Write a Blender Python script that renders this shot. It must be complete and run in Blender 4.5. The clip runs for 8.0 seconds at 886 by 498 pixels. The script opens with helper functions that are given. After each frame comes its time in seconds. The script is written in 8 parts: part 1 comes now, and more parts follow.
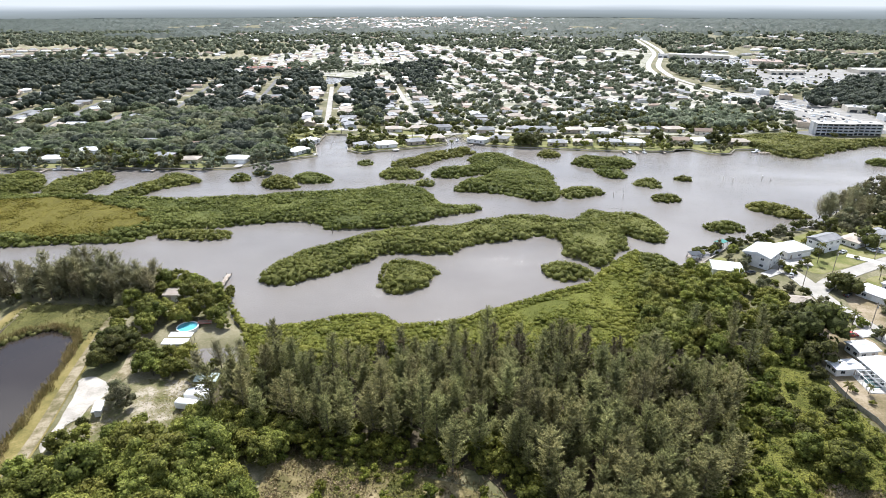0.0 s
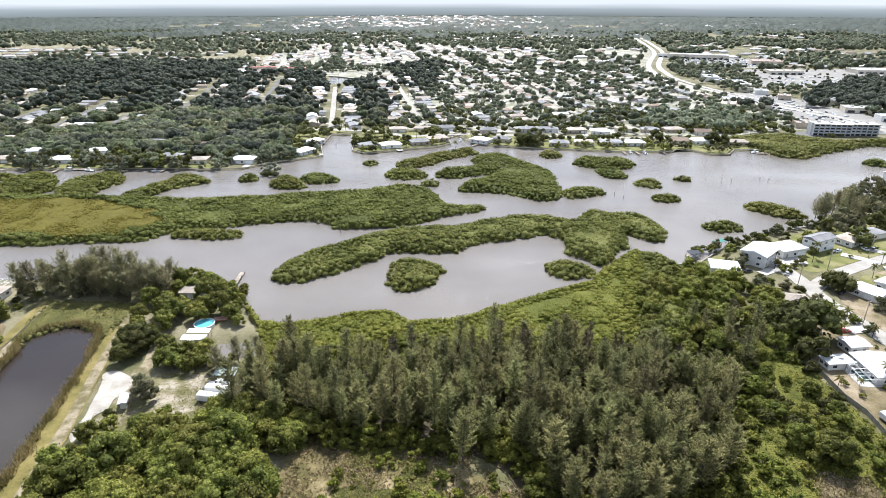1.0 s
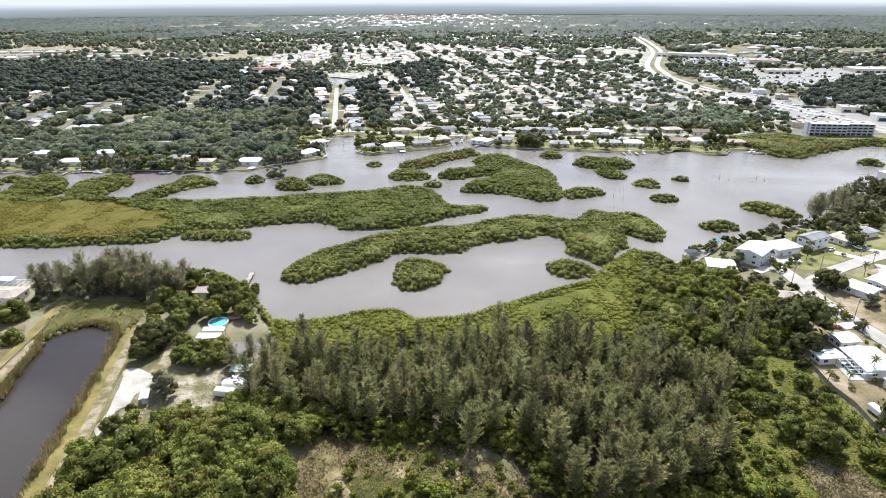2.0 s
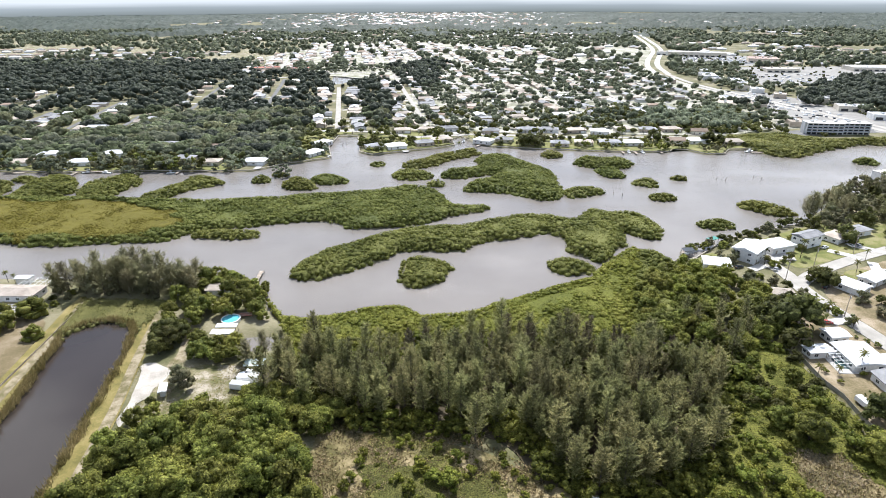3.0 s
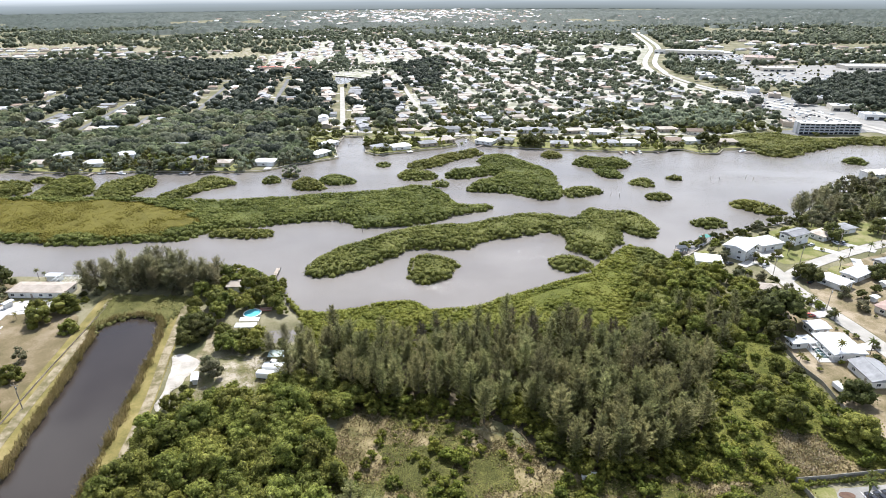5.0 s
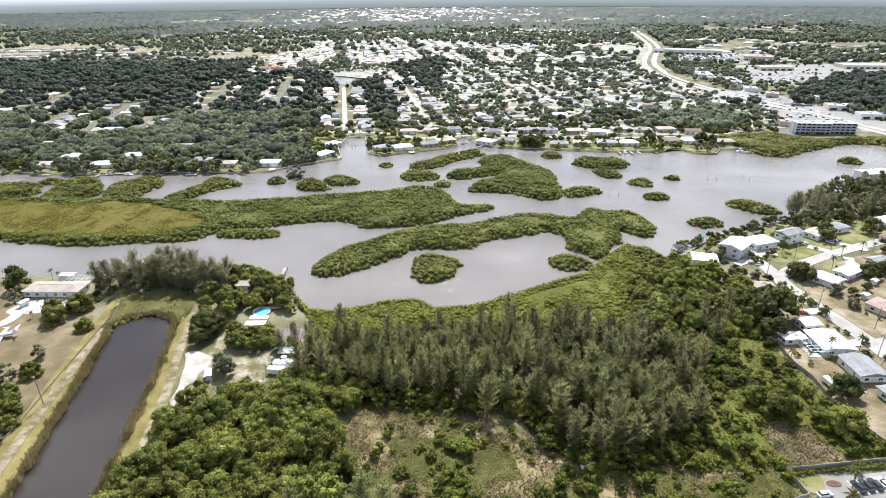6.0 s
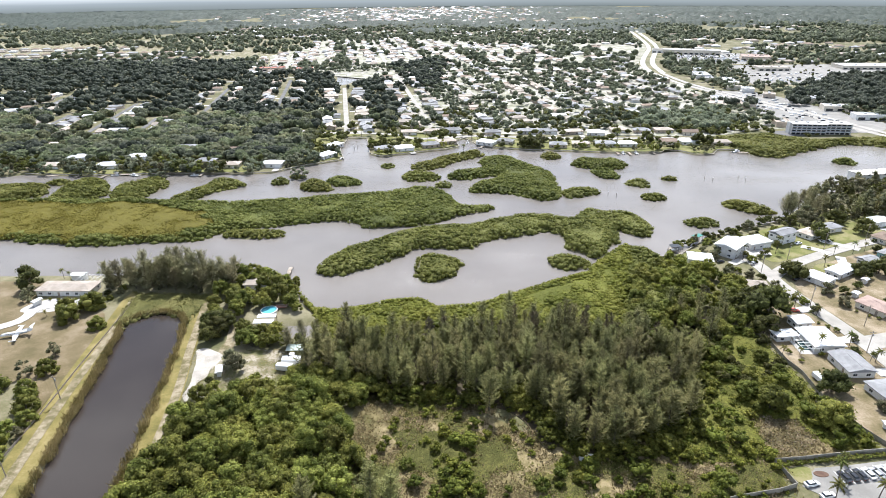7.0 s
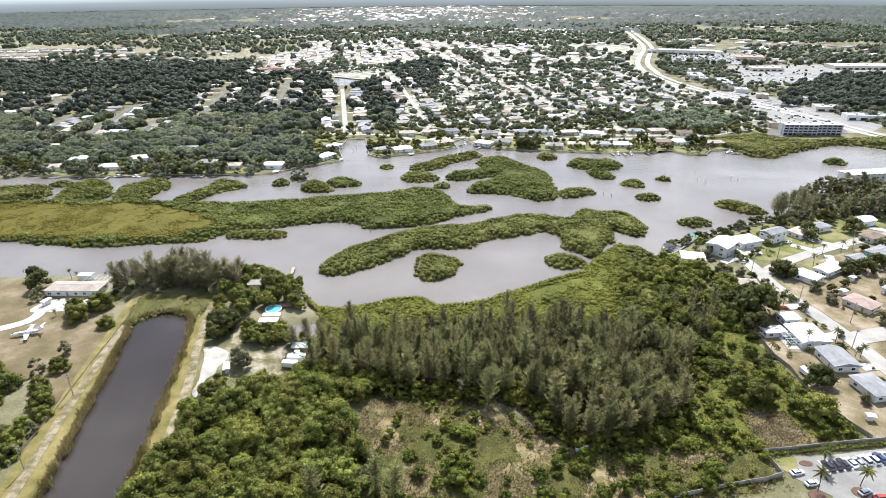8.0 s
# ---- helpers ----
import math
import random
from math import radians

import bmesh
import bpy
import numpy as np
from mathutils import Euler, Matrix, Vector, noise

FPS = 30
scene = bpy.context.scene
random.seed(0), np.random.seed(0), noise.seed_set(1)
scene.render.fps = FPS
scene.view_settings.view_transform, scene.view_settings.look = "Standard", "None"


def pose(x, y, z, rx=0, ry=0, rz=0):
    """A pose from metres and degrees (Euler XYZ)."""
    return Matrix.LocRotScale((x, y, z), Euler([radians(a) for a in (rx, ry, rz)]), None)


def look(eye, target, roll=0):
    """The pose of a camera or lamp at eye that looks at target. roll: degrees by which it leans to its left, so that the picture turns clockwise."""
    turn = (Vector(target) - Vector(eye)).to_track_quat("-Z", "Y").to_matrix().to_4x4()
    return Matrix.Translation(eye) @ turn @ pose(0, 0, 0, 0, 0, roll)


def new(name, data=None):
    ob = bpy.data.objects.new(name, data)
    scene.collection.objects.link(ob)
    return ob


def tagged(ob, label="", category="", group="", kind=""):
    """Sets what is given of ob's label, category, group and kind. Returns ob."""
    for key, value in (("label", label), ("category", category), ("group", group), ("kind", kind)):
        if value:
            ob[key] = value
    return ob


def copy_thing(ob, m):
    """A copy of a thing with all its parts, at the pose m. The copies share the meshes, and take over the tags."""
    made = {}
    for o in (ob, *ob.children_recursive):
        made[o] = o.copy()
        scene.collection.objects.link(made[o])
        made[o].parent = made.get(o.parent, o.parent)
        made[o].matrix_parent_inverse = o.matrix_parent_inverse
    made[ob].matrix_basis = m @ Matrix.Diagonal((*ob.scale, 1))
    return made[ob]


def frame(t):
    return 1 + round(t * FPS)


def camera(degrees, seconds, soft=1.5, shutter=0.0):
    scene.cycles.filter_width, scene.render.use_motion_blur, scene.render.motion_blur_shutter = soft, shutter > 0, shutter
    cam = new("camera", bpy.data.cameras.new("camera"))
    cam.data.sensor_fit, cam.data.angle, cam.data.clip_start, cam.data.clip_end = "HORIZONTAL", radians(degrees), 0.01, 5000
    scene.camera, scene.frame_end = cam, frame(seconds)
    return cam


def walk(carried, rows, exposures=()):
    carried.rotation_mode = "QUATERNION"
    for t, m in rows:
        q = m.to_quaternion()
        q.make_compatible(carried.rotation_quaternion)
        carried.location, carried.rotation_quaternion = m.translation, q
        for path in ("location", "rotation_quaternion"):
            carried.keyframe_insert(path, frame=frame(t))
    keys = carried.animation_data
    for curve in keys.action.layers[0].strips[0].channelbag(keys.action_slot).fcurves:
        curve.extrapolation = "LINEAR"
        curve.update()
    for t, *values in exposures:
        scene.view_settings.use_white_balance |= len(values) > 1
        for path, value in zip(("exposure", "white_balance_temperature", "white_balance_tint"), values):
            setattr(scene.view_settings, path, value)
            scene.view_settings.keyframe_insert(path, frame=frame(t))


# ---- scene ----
cam = camera(74.2, 8.0, soft=0.55)
PATH = [
    (0, (7.132, 3.162, 109.48), (7.078, 5.002, 108.697), 0.0),
    (0.5, (5.632, -0.317, 111.115), (5.58, 1.522, 110.331), 0.0),
    (1, (4.55, -3.989, 112.915), (4.496, -2.152, 112.127), -0.0),
    (1.5, (3.431, -7.442, 114.755), (3.378, -5.605, 113.965), -0.1),
    (3, (1.08, -17.954, 120.179), (1.026, -16.122, 119.379), -0.3),
    (3.5, (0.227, -21.543, 121.938), (0.173, -19.712, 121.135), -0.3),
    (4, (-0.541, -25.135, 123.888), (-0.595, -23.306, 123.081), -0.3),
    (4.5, (-1.571, -28.634, 125.569), (-1.622, -26.806, 124.76), -0.3),
    (6, (-3.662, -38.798, 131.119), (-3.712, -36.974, 130.302), -0.5),
    (6.5, (-4.372, -41.992, 132.865), (-4.421, -40.168, 132.046), -0.5),
    (7, (-4.963, -45.228, 134.619), (-5.01, -43.405, 133.798), -0.5),
    (7.5, (-5.597, -48.6, 136.216), (-5.639, -46.777, 135.395), -0.5),
    (8, (-6.323, -51.868, 138.088), (-6.358, -50.046, 137.264), -0.5),
]
walk(cam, [(t, look(eye, target, roll)) for t, eye, target, roll in PATH], exposures=[(0.0, 0.86, 5990, 10), (8.0, 0.90, 5990, 10)])

# ---- sky and sun ----
SUN_ELEVATION, SUN_AZIMUTH = 53.0, 4.0      # degrees; azimuth from +y towards +x
world = bpy.data.worlds.new("sky_world")
scene.world = world
world.use_nodes = True
wn = world.node_tree.nodes
wl = world.node_tree.links
wn.clear()
sky = wn.new("ShaderNodeTexSky")
sky.sky_type = "NISHITA"
sky.sun_disc = False
sky.sun_elevation = radians(SUN_ELEVATION)
sky.sun_rotation = radians(SUN_AZIMUTH)
sky.altitude = 20
sky.air_density, sky.dust_density, sky.ozone_density = 1.0, 1.5, 1.0
w_out = wn.new("ShaderNodeOutputWorld")
w_bg = wn.new("ShaderNodeBackground")
w_bg.inputs["Strength"].default_value = 0.085
# fair-weather clouds spread over the whole sky
w_co = wn.new("ShaderNodeTexCoord")
w_map = wn.new("ShaderNodeMapping")
w_map.inputs["Scale"].default_value = (1.0, 1.0, 2.6)
w_noise = wn.new("ShaderNodeTexNoise")
w_noise.inputs["Scale"].default_value = 3.1
w_noise.inputs["Detail"].default_value = 7.0
w_noise.inputs["Roughness"].default_value = 0.55
w_ramp = wn.new("ShaderNodeValToRGB")
w_ramp.color_ramp.elements[0].position = 0.47
w_ramp.color_ramp.elements[0].color = (0, 0, 0, 1)
w_ramp.color_ramp.elements[1].position = 0.63
w_ramp.color_ramp.elements[1].color = (0.85, 0.85, 0.85, 1)
w_mix = wn.new("ShaderNodeMix")
w_mix.data_type = "RGBA"
w_mix.inputs["B"].default_value = (11.8, 12.0, 12.5, 1)
wl.new(w_co.outputs["Generated"], w_map.inputs["Vector"])
wl.new(w_map.outputs["Vector"], w_noise.inputs["Vector"])
wl.new(w_noise.outputs["Fac"], w_ramp.inputs["Fac"])
# bright hazy bank of cloud low over the horizon, all round
w_sep = wn.new("ShaderNodeSeparateXYZ")
wl.new(w_co.outputs["Generated"], w_sep.inputs["Vector"])
w_low = wn.new("ShaderNodeMapRange")
w_low.inputs["From Min"].default_value, w_low.inputs["From Max"].default_value = 0.0, 0.32
w_low.inputs["To Min"].default_value, w_low.inputs["To Max"].default_value = 0.95, 0.0
wl.new(w_sep.outputs["Z"], w_low.inputs["Value"])
w_max = wn.new("ShaderNodeMath")
w_max.operation = "MAXIMUM"
wl.new(w_ramp.outputs["Color"], w_max.inputs[0])
wl.new(w_low.outputs["Result"], w_max.inputs[1])
wl.new(w_max.outputs[0], w_mix.inputs["Factor"])
wl.new(sky.outputs["Color"], w_mix.inputs["A"])
# the lowest sky is dulled by distance
w_dull = wn.new("ShaderNodeMapRange")
w_dull.inputs["From Min"].default_value, w_dull.inputs["From Max"].default_value = 0.015, 0.10
w_dull.inputs["To Min"].default_value, w_dull.inputs["To Max"].default_value = 1.0, 0.0
wl.new(w_sep.outputs["Z"], w_dull.inputs["Value"])
w_mix2 = wn.new("ShaderNodeMix")
w_mix2.data_type = "RGBA"
w_mix2.inputs["B"].default_value = (5.9, 6.1, 6.3, 1)
wl.new(w_dull.outputs["Result"], w_mix2.inputs["Factor"])
wl.new(w_mix.outputs["Result"], w_mix2.inputs["A"])
wl.new(w_mix2.outputs["Result"], w_bg.inputs["Color"])
wl.new(w_bg.outputs["Background"], w_out.inputs["Surface"])

sun_data = bpy.data.lights.new("sun", "SUN")
sun_data.energy = 4.9
sun_data.angle = radians(0.55)
sun_data.color = (1.0, 0.955, 0.88)
sun = new("sun", sun_data)
_az, _el = radians(SUN_AZIMUTH), radians(SUN_ELEVATION)
sun.matrix_world = look((600 * math.sin(_az) * math.cos(_el), 600 * math.cos(_az) * math.cos(_el), 600 * math.sin(_el)), (0, 0, 0))

# ---- materials ----


def ramp(nodes, stops):
    r = nodes.new("ShaderNodeValToRGB")
    els = r.color_ramp.elements
    while len(els) < len(stops):
        els.new(0.5)
    for e, (p, c) in zip(els, stops):
        e.position = p
        e.color = (*c, 1)
    return r


def surface(name, c1, c2, rough=0.85, scale=0.35, fine=5.0, bump=0.25, metal=0.0, per_object=0.0, spec=0.3, c3=None, spread=0.18):
    """A worn surface: broad stains between c1 and c2 (and c3), fine grain and relief, a little change of tone from thing to thing."""
    m = bpy.data.materials.new(name)
    m.use_nodes = True
    n, l = m.node_tree.nodes, m.node_tree.links
    b = n["Principled BSDF"]
    geo = n.new("ShaderNodeNewGeometry")
    broad = n.new("ShaderNodeTexNoise")
    broad.inputs["Scale"].default_value = scale
    broad.inputs["Detail"].default_value = 6
    broad.inputs["Roughness"].default_value = 0.62
    grain = n.new("ShaderNodeTexNoise")
    grain.inputs["Scale"].default_value = fine
    grain.inputs["Detail"].default_value = 4
    l.new(geo.outputs["Position"], broad.inputs["Vector"])
    l.new(geo.outputs["Position"], grain.inputs["Vector"])
    add = n.new("ShaderNodeMath")
    add.operation = "MULTIPLY_ADD"
    add.inputs[1].default_value = 0.35
    l.new(grain.outputs["Fac"], add.inputs[0])
    l.new(broad.outputs["Fac"], add.inputs[2])
    mid = 0.675
    stops = [(mid - spread, c1), (mid + spread, c2)] if c3 is None else [(mid - spread, c1), (mid, c2), (mid + spread, c3)]
    r = ramp(n, stops)
    l.new(add.outputs[0], r.inputs["Fac"])
    col = r.outputs["Color"]
    if per_object:
        info = n.new("ShaderNodeObjectInfo")
        mr = n.new("ShaderNodeMapRange")
        mr.inputs["To Min"].default_value = 1 - per_object
        mr.inputs["To Max"].default_value = 1 + per_object
        hsv = n.new("ShaderNodeHueSaturation")
        l.new(info.outputs["Random"], mr.inputs["Value"])
        l.new(mr.outputs["Result"], hsv.inputs["Value"])
        l.new(col, hsv.inputs["Color"])
        col = hsv.outputs["Color"]
    l.new(col, b.inputs["Base Color"])
    b.inputs["Roughness"].default_value = rough
    b.inputs["Metallic"].default_value = metal
    b.inputs["Specular IOR Level"].default_value = spec
    if bump:
        bp = n.new("ShaderNodeBump")
        bp.inputs["Strength"].default_value = bump
        bp.inputs["Distance"].default_value = 0.08
        l.new(grain.outputs["Fac"], bp.inputs["Height"])
        l.new(bp.outputs["Normal"], b.inputs["Normal"])
    return m


def foliage(name, dark, mid, light, per_object=0.2, translucent=0.3, patch=0.06, hue=0.03):
    """Leaves: each clump has its own tone, patches of canopy drift in colour, some light passes through."""
    m = bpy.data.materials.new(name)
    m.use_nodes = True
    n, l = m.node_tree.nodes, m.node_tree.links
    b = n["Principled BSDF"]
    out = n["Material Output"]
    geo = n.new("ShaderNodeNewGeometry")
    noise_ = n.new("ShaderNodeTexNoise")
    noise_.inputs["Scale"].default_value = patch
    noise_.inputs["Detail"].default_value = 4
    l.new(geo.outputs["Position"], noise_.inputs["Vector"])
    s = n.new("ShaderNodeMath")
    s.operation = "MULTIPLY_ADD"
    s.inputs[1].default_value = 0.42
    l.new(geo.outputs["Random Per Island"], s.inputs[0])
    l.new(noise_.outputs["Fac"], s.inputs[2])
    r = ramp(n, [(0.42, dark), (0.70, mid), (0.95, light)])
    l.new(s.outputs[0], r.inputs["Fac"])
    info = n.new("ShaderNodeObjectInfo")
    mr = n.new("ShaderNodeMapRange")
    mr.inputs["To Min"].default_value = 1 - per_object
    mr.inputs["To Max"].default_value = 1 + per_object
    mh = n.new("ShaderNodeMapRange")
    mh.inputs["To Min"].default_value = 0.5 - hue
    mh.inputs["To Max"].default_value = 0.5 + hue
    frac = n.new("ShaderNodeMath")
    frac.operation = "FRACT"
    mul = n.new("ShaderNodeMath")
    mul.operation = "MULTIPLY"
    mul.inputs[1].default_value = 7.31
    l.new(info.outputs["Random"], mul.inputs[0])
    l.new(mul.outputs[0], frac.inputs[0])
    l.new(frac.outputs[0], mh.inputs["Value"])
    l.new(info.outputs["Random"], mr.inputs["Value"])
    hsv = n.new("ShaderNodeHueSaturation")
    l.new(mh.outputs["Result"], hsv.inputs["Hue"])
    l.new(r.outputs["Color"], hsv.inputs["Color"])
    grain = n.new("ShaderNodeTexNoise")
    grain.inputs["Scale"].default_value = 2.6
    grain.inputs["Detail"].default_value = 3
    grain.inputs["Roughness"].default_value = 0.7
    l.new(geo.outputs["Position"], grain.inputs["Vector"])
    mg = n.new("ShaderNodeMapRange")
    mg.inputs["From Min"].default_value, mg.inputs["From Max"].default_value = 0.36, 0.66
    mg.inputs["To Min"].default_value, mg.inputs["To Max"].default_value = 0.30, 1.68
    l.new(grain.outputs["Fac"], mg.inputs["Value"])
    tone = n.new("ShaderNodeMath")
    tone.operation = "MULTIPLY"
    l.new(mr.outputs["Result"], tone.inputs[0])
    l.new(mg.outputs["Result"], tone.inputs[1])
    l.new(tone.outputs[0], hsv.inputs["Value"])
    bp = n.new("ShaderNodeBump")
    bp.inputs["Strength"].default_value = 0.7
    bp.inputs["Distance"].default_value = 0.35
    l.new(grain.outputs["Fac"], bp.inputs["Height"])
    l.new(bp.outputs["Normal"], b.inputs["Normal"])
    l.new(hsv.outputs["Color"], b.inputs["Base Color"])
    b.inputs["Roughness"].default_value = 0.65
    b.inputs["Specular IOR Level"].default_value = 0.16
    tr = n.new("ShaderNodeBsdfTranslucent")
    l.new(hsv.outputs["Color"], tr.inputs["Color"])
    mx = n.new("ShaderNodeMixShader")
    mx.inputs["Fac"].default_value = translucent
    l.new(b.outputs["BSDF"], mx.inputs[1])
    l.new(tr.outputs["BSDF"], mx.inputs[2])
    l.new(mx.outputs["Shader"], out.inputs["Surface"])
    return m


def water_material(name, deep, shallow, rough, ripple, scale):
    m = bpy.data.materials.new(name)
    m.use_nodes = True
    n, l = m.node_tree.nodes, m.node_tree.links
    b = n["Principled BSDF"]
    geo = n.new("ShaderNodeNewGeometry")
    silt = n.new("ShaderNodeTexNoise")
    silt.inputs["Scale"].default_value = 0.012
    silt.inputs["Detail"].default_value = 5
    l.new(geo.outputs["Position"], silt.inputs["Vector"])
    r = ramp(n, [(0.38, deep), (0.68, shallow)])
    l.new(silt.outputs["Fac"], r.inputs["Fac"])
    l.new(r.outputs["Color"], b.inputs["Base Color"])
    b.inputs["IOR"].default_value = 1.333
    b.inputs["Specular IOR Level"].default_value = 0.5
    # wind streaks: patches of rougher and smoother water
    streak = n.new("ShaderNodeTexNoise")
    streak.inputs["Scale"].default_value = 0.02
    streak.inputs["Detail"].default_value = 6
    mp = n.new("ShaderNodeMapping")
    mp.inputs["Scale"].default_value = (0.45, 1.6, 1.0)
    mp.inputs["Rotation"].default_value = (0, 0, 0.25)
    l.new(geo.outputs["Position"], mp.inputs["Vector"])
    l.new(mp.outputs["Vector"], streak.inputs["Vector"])
    rr = n.new("ShaderNodeMapRange")
    rr.inputs["From Min"].default_value, rr.inputs["From Max"].default_value = 0.35, 0.65
    rr.inputs["To Min"].default_value, rr.inputs["To Max"].default_value = rough * 0.5, rough * 1.4
    l.new(streak.outputs["Fac"], rr.inputs["Value"])
    l.new(rr.outputs["Result"], b.inputs["Roughness"])
    waves = n.new("ShaderNodeTexNoise")
    waves.inputs["Scale"].default_value = scale
    waves.inputs["Detail"].default_value = 3
    wm = n.new("ShaderNodeMapping")
    wm.inputs["Scale"].default_value = (0.7, 1.5, 1.0)
    l.new(geo.outputs["Position"], wm.inputs["Vector"])
    l.new(wm.outputs["Vector"], waves.inputs["Vector"])
    rs = n.new("ShaderNodeMapRange")
    rs.inputs["From Min"].default_value, rs.inputs["From Max"].default_value = 0.35, 0.65
    rs.inputs["To Min"].default_value, rs.inputs["To Max"].default_value = ripple * 0.4, ripple
    l.new(streak.outputs["Fac"], rs.inputs["Value"])
    bp = n.new("ShaderNodeBump")
    bp.inputs["Distance"].default_value = 0.22
    l.new(rs.outputs["Result"], bp.inputs["Strength"])
    l.new(waves.outputs["Fac"], bp.inputs["Height"])
    l.new(bp.outputs["Normal"], b.inputs["Normal"])
    return m


def glossy(name, colour, rough=0.3, metal=0.0, coat=0.0, per_object=0.0):
    m = surface(name, tuple(c * 0.92 for c in colour), colour, rough=rough, scale=0.8, fine=9, bump=0.0, metal=metal, spec=0.5, per_object=per_object)
    m.node_tree.nodes["Principled BSDF"].inputs["Coat Weight"].default_value = coat
    return m


LEAF_MANGROVE = foliage("mangrove_leaves", (0.098, 0.111, 0.024), (0.164, 0.174, 0.040), (0.236, 0.240, 0.068), 0.08, 0.46, 0.05, 0.014)
LEAF_SALTFLAT = foliage("salt_flat_mangrove_leaves", (0.172, 0.150, 0.022), (0.200, 0.172, 0.027), (0.230, 0.196, 0.036), 0.05, 0.46, 0.03, 0.008)
LEAF_PINE = foliage("casuarina_needles", (0.106, 0.108, 0.037), (0.169, 0.165, 0.059), (0.247, 0.233, 0.094), 0.34, 0.26, 0.07, 0.015)
LEAF_HOARY = foliage("hoary_casuarina_needles", (0.190, 0.180, 0.090), (0.280, 0.264, 0.142), (0.380, 0.355, 0.215), 0.22, 0.6, 0.09, 0.015)
LEAF_PINEDARK = foliage("dark_casuarina_needles", (0.062, 0.052, 0.030), (0.100, 0.085, 0.046), (0.150, 0.128, 0.066), 0.25, 0.4, 0.07, 0.015)
LEAF_BROAD = foliage("broadleaf_leaves", (0.089, 0.101, 0.019), (0.164, 0.175, 0.033), (0.254, 0.255, 0.057), 0.28, 0.38, 0.08, 0.014)
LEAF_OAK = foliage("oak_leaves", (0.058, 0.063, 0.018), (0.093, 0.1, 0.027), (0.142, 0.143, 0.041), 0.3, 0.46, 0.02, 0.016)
# Distance haze is mixed into this pale grey-green leaf colour.
LEAF_HAZETONE = foliage("haze_toned_oak_leaves", (0.145, 0.166, 0.108), (0.215, 0.236, 0.156), (0.290, 0.306, 0.208), 0.3, 0.66, 0.01, 0.02)
# Lighter leaf colour that paints the riverside trees as sunlit.
LEAF_SUNTONE = foliage("sun_toned_oak_leaves", (0.128, 0.146, 0.080), (0.192, 0.212, 0.116), (0.265, 0.284, 0.160), 0.3, 0.66, 0.012, 0.02)
# Cloud shade over the far wood is put into this dark leaf colour.
LEAF_SHADETONE = foliage("shade_toned_oak_leaves", (0.036, 0.046, 0.032), (0.058, 0.070, 0.050), (0.092, 0.104, 0.074), 0.3, 0.46, 0.02, 0.016)
# Pale bluish leaf colour with the haze of far woodland painted in.
LEAF_HAZEWOOD = foliage("haze_toned_woodland_leaves", (0.078, 0.096, 0.078), (0.112, 0.134, 0.112), (0.150, 0.172, 0.145), 0.1, 0.5, 0.004, 0.02)
NEEDLE_LITTER = surface("needle_litter", (0.050, 0.040, 0.024), (0.085, 0.068, 0.040), 0.95, 0.3, 3, 0.5)
LEAF_SCRUB = foliage("scrub_leaves", (0.098, 0.094, 0.022), (0.185, 0.164, 0.046), (0.300, 0.248, 0.098), 0.1, 0.42, 0.30, 0.02)
LEAF_MARSH = foliage("marsh_leaves", (0.105, 0.108, 0.030), (0.172, 0.166, 0.050), (0.250, 0.228, 0.082), 0.1, 0.42, 0.12, 0.02)
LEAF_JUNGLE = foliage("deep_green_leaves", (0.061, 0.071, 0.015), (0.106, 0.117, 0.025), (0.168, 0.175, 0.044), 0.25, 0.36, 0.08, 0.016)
LEAF_BRUSH = foliage("brush_leaves", (0.074, 0.088, 0.013), (0.131, 0.145, 0.021), (0.209, 0.214, 0.036), 0.25, 0.38, 0.06, 0.016)
LEAF_BELT = foliage("belt_mangrove_leaves", (0.145, 0.16, 0.024), (0.225, 0.234, 0.038), (0.295, 0.286, 0.06), 0.1, 0.46, 0.04, 0.014)
LEAF_SHORE = foliage("shore_mangrove_leaves", (0.118, 0.134, 0.034), (0.185, 0.198, 0.054), (0.260, 0.262, 0.085), 0.1, 0.5, 0.04, 0.014)
LEAF_GREY = foliage("grey_green_leaves", (0.112, 0.115, 0.058), (0.188, 0.185, 0.098), (0.275, 0.26, 0.15), 0.2, 0.52, 0.08, 0.02)
LEAF_PALM = foliage("palm_fronds", (0.064, 0.072, 0.017), (0.121, 0.132, 0.029), (0.201, 0.194, 0.054), 0.25, 0.46, 0.2)
REED = foliage("reeds", (0.128, 0.112, 0.036), (0.225, 0.190, 0.070), (0.370, 0.310, 0.150), 0.1, 0.4, 0.12)
DRYGRASS = foliage("dry_grass", (0.140, 0.126, 0.046), (0.245, 0.208, 0.098), (0.390, 0.330, 0.195), 0.1, 0.3, 0.2)
DEADWOOD = foliage("dead_branches", (0.075, 0.062, 0.040), (0.160, 0.132, 0.092), (0.38, 0.33, 0.26), 0.1, 0.1, 0.2, 0.01)
LEAF_VINE = foliage("vine_leaves", (0.057, 0.066, 0.011), (0.109, 0.114, 0.018), (0.193, 0.186, 0.037), 0.1, 0.46, 0.24, 0.014)
BARK = surface("bark", (0.07, 0.055, 0.042), (0.15, 0.125, 0.10), 0.9, 0.8, 14, 0.6, per_object=0.2)

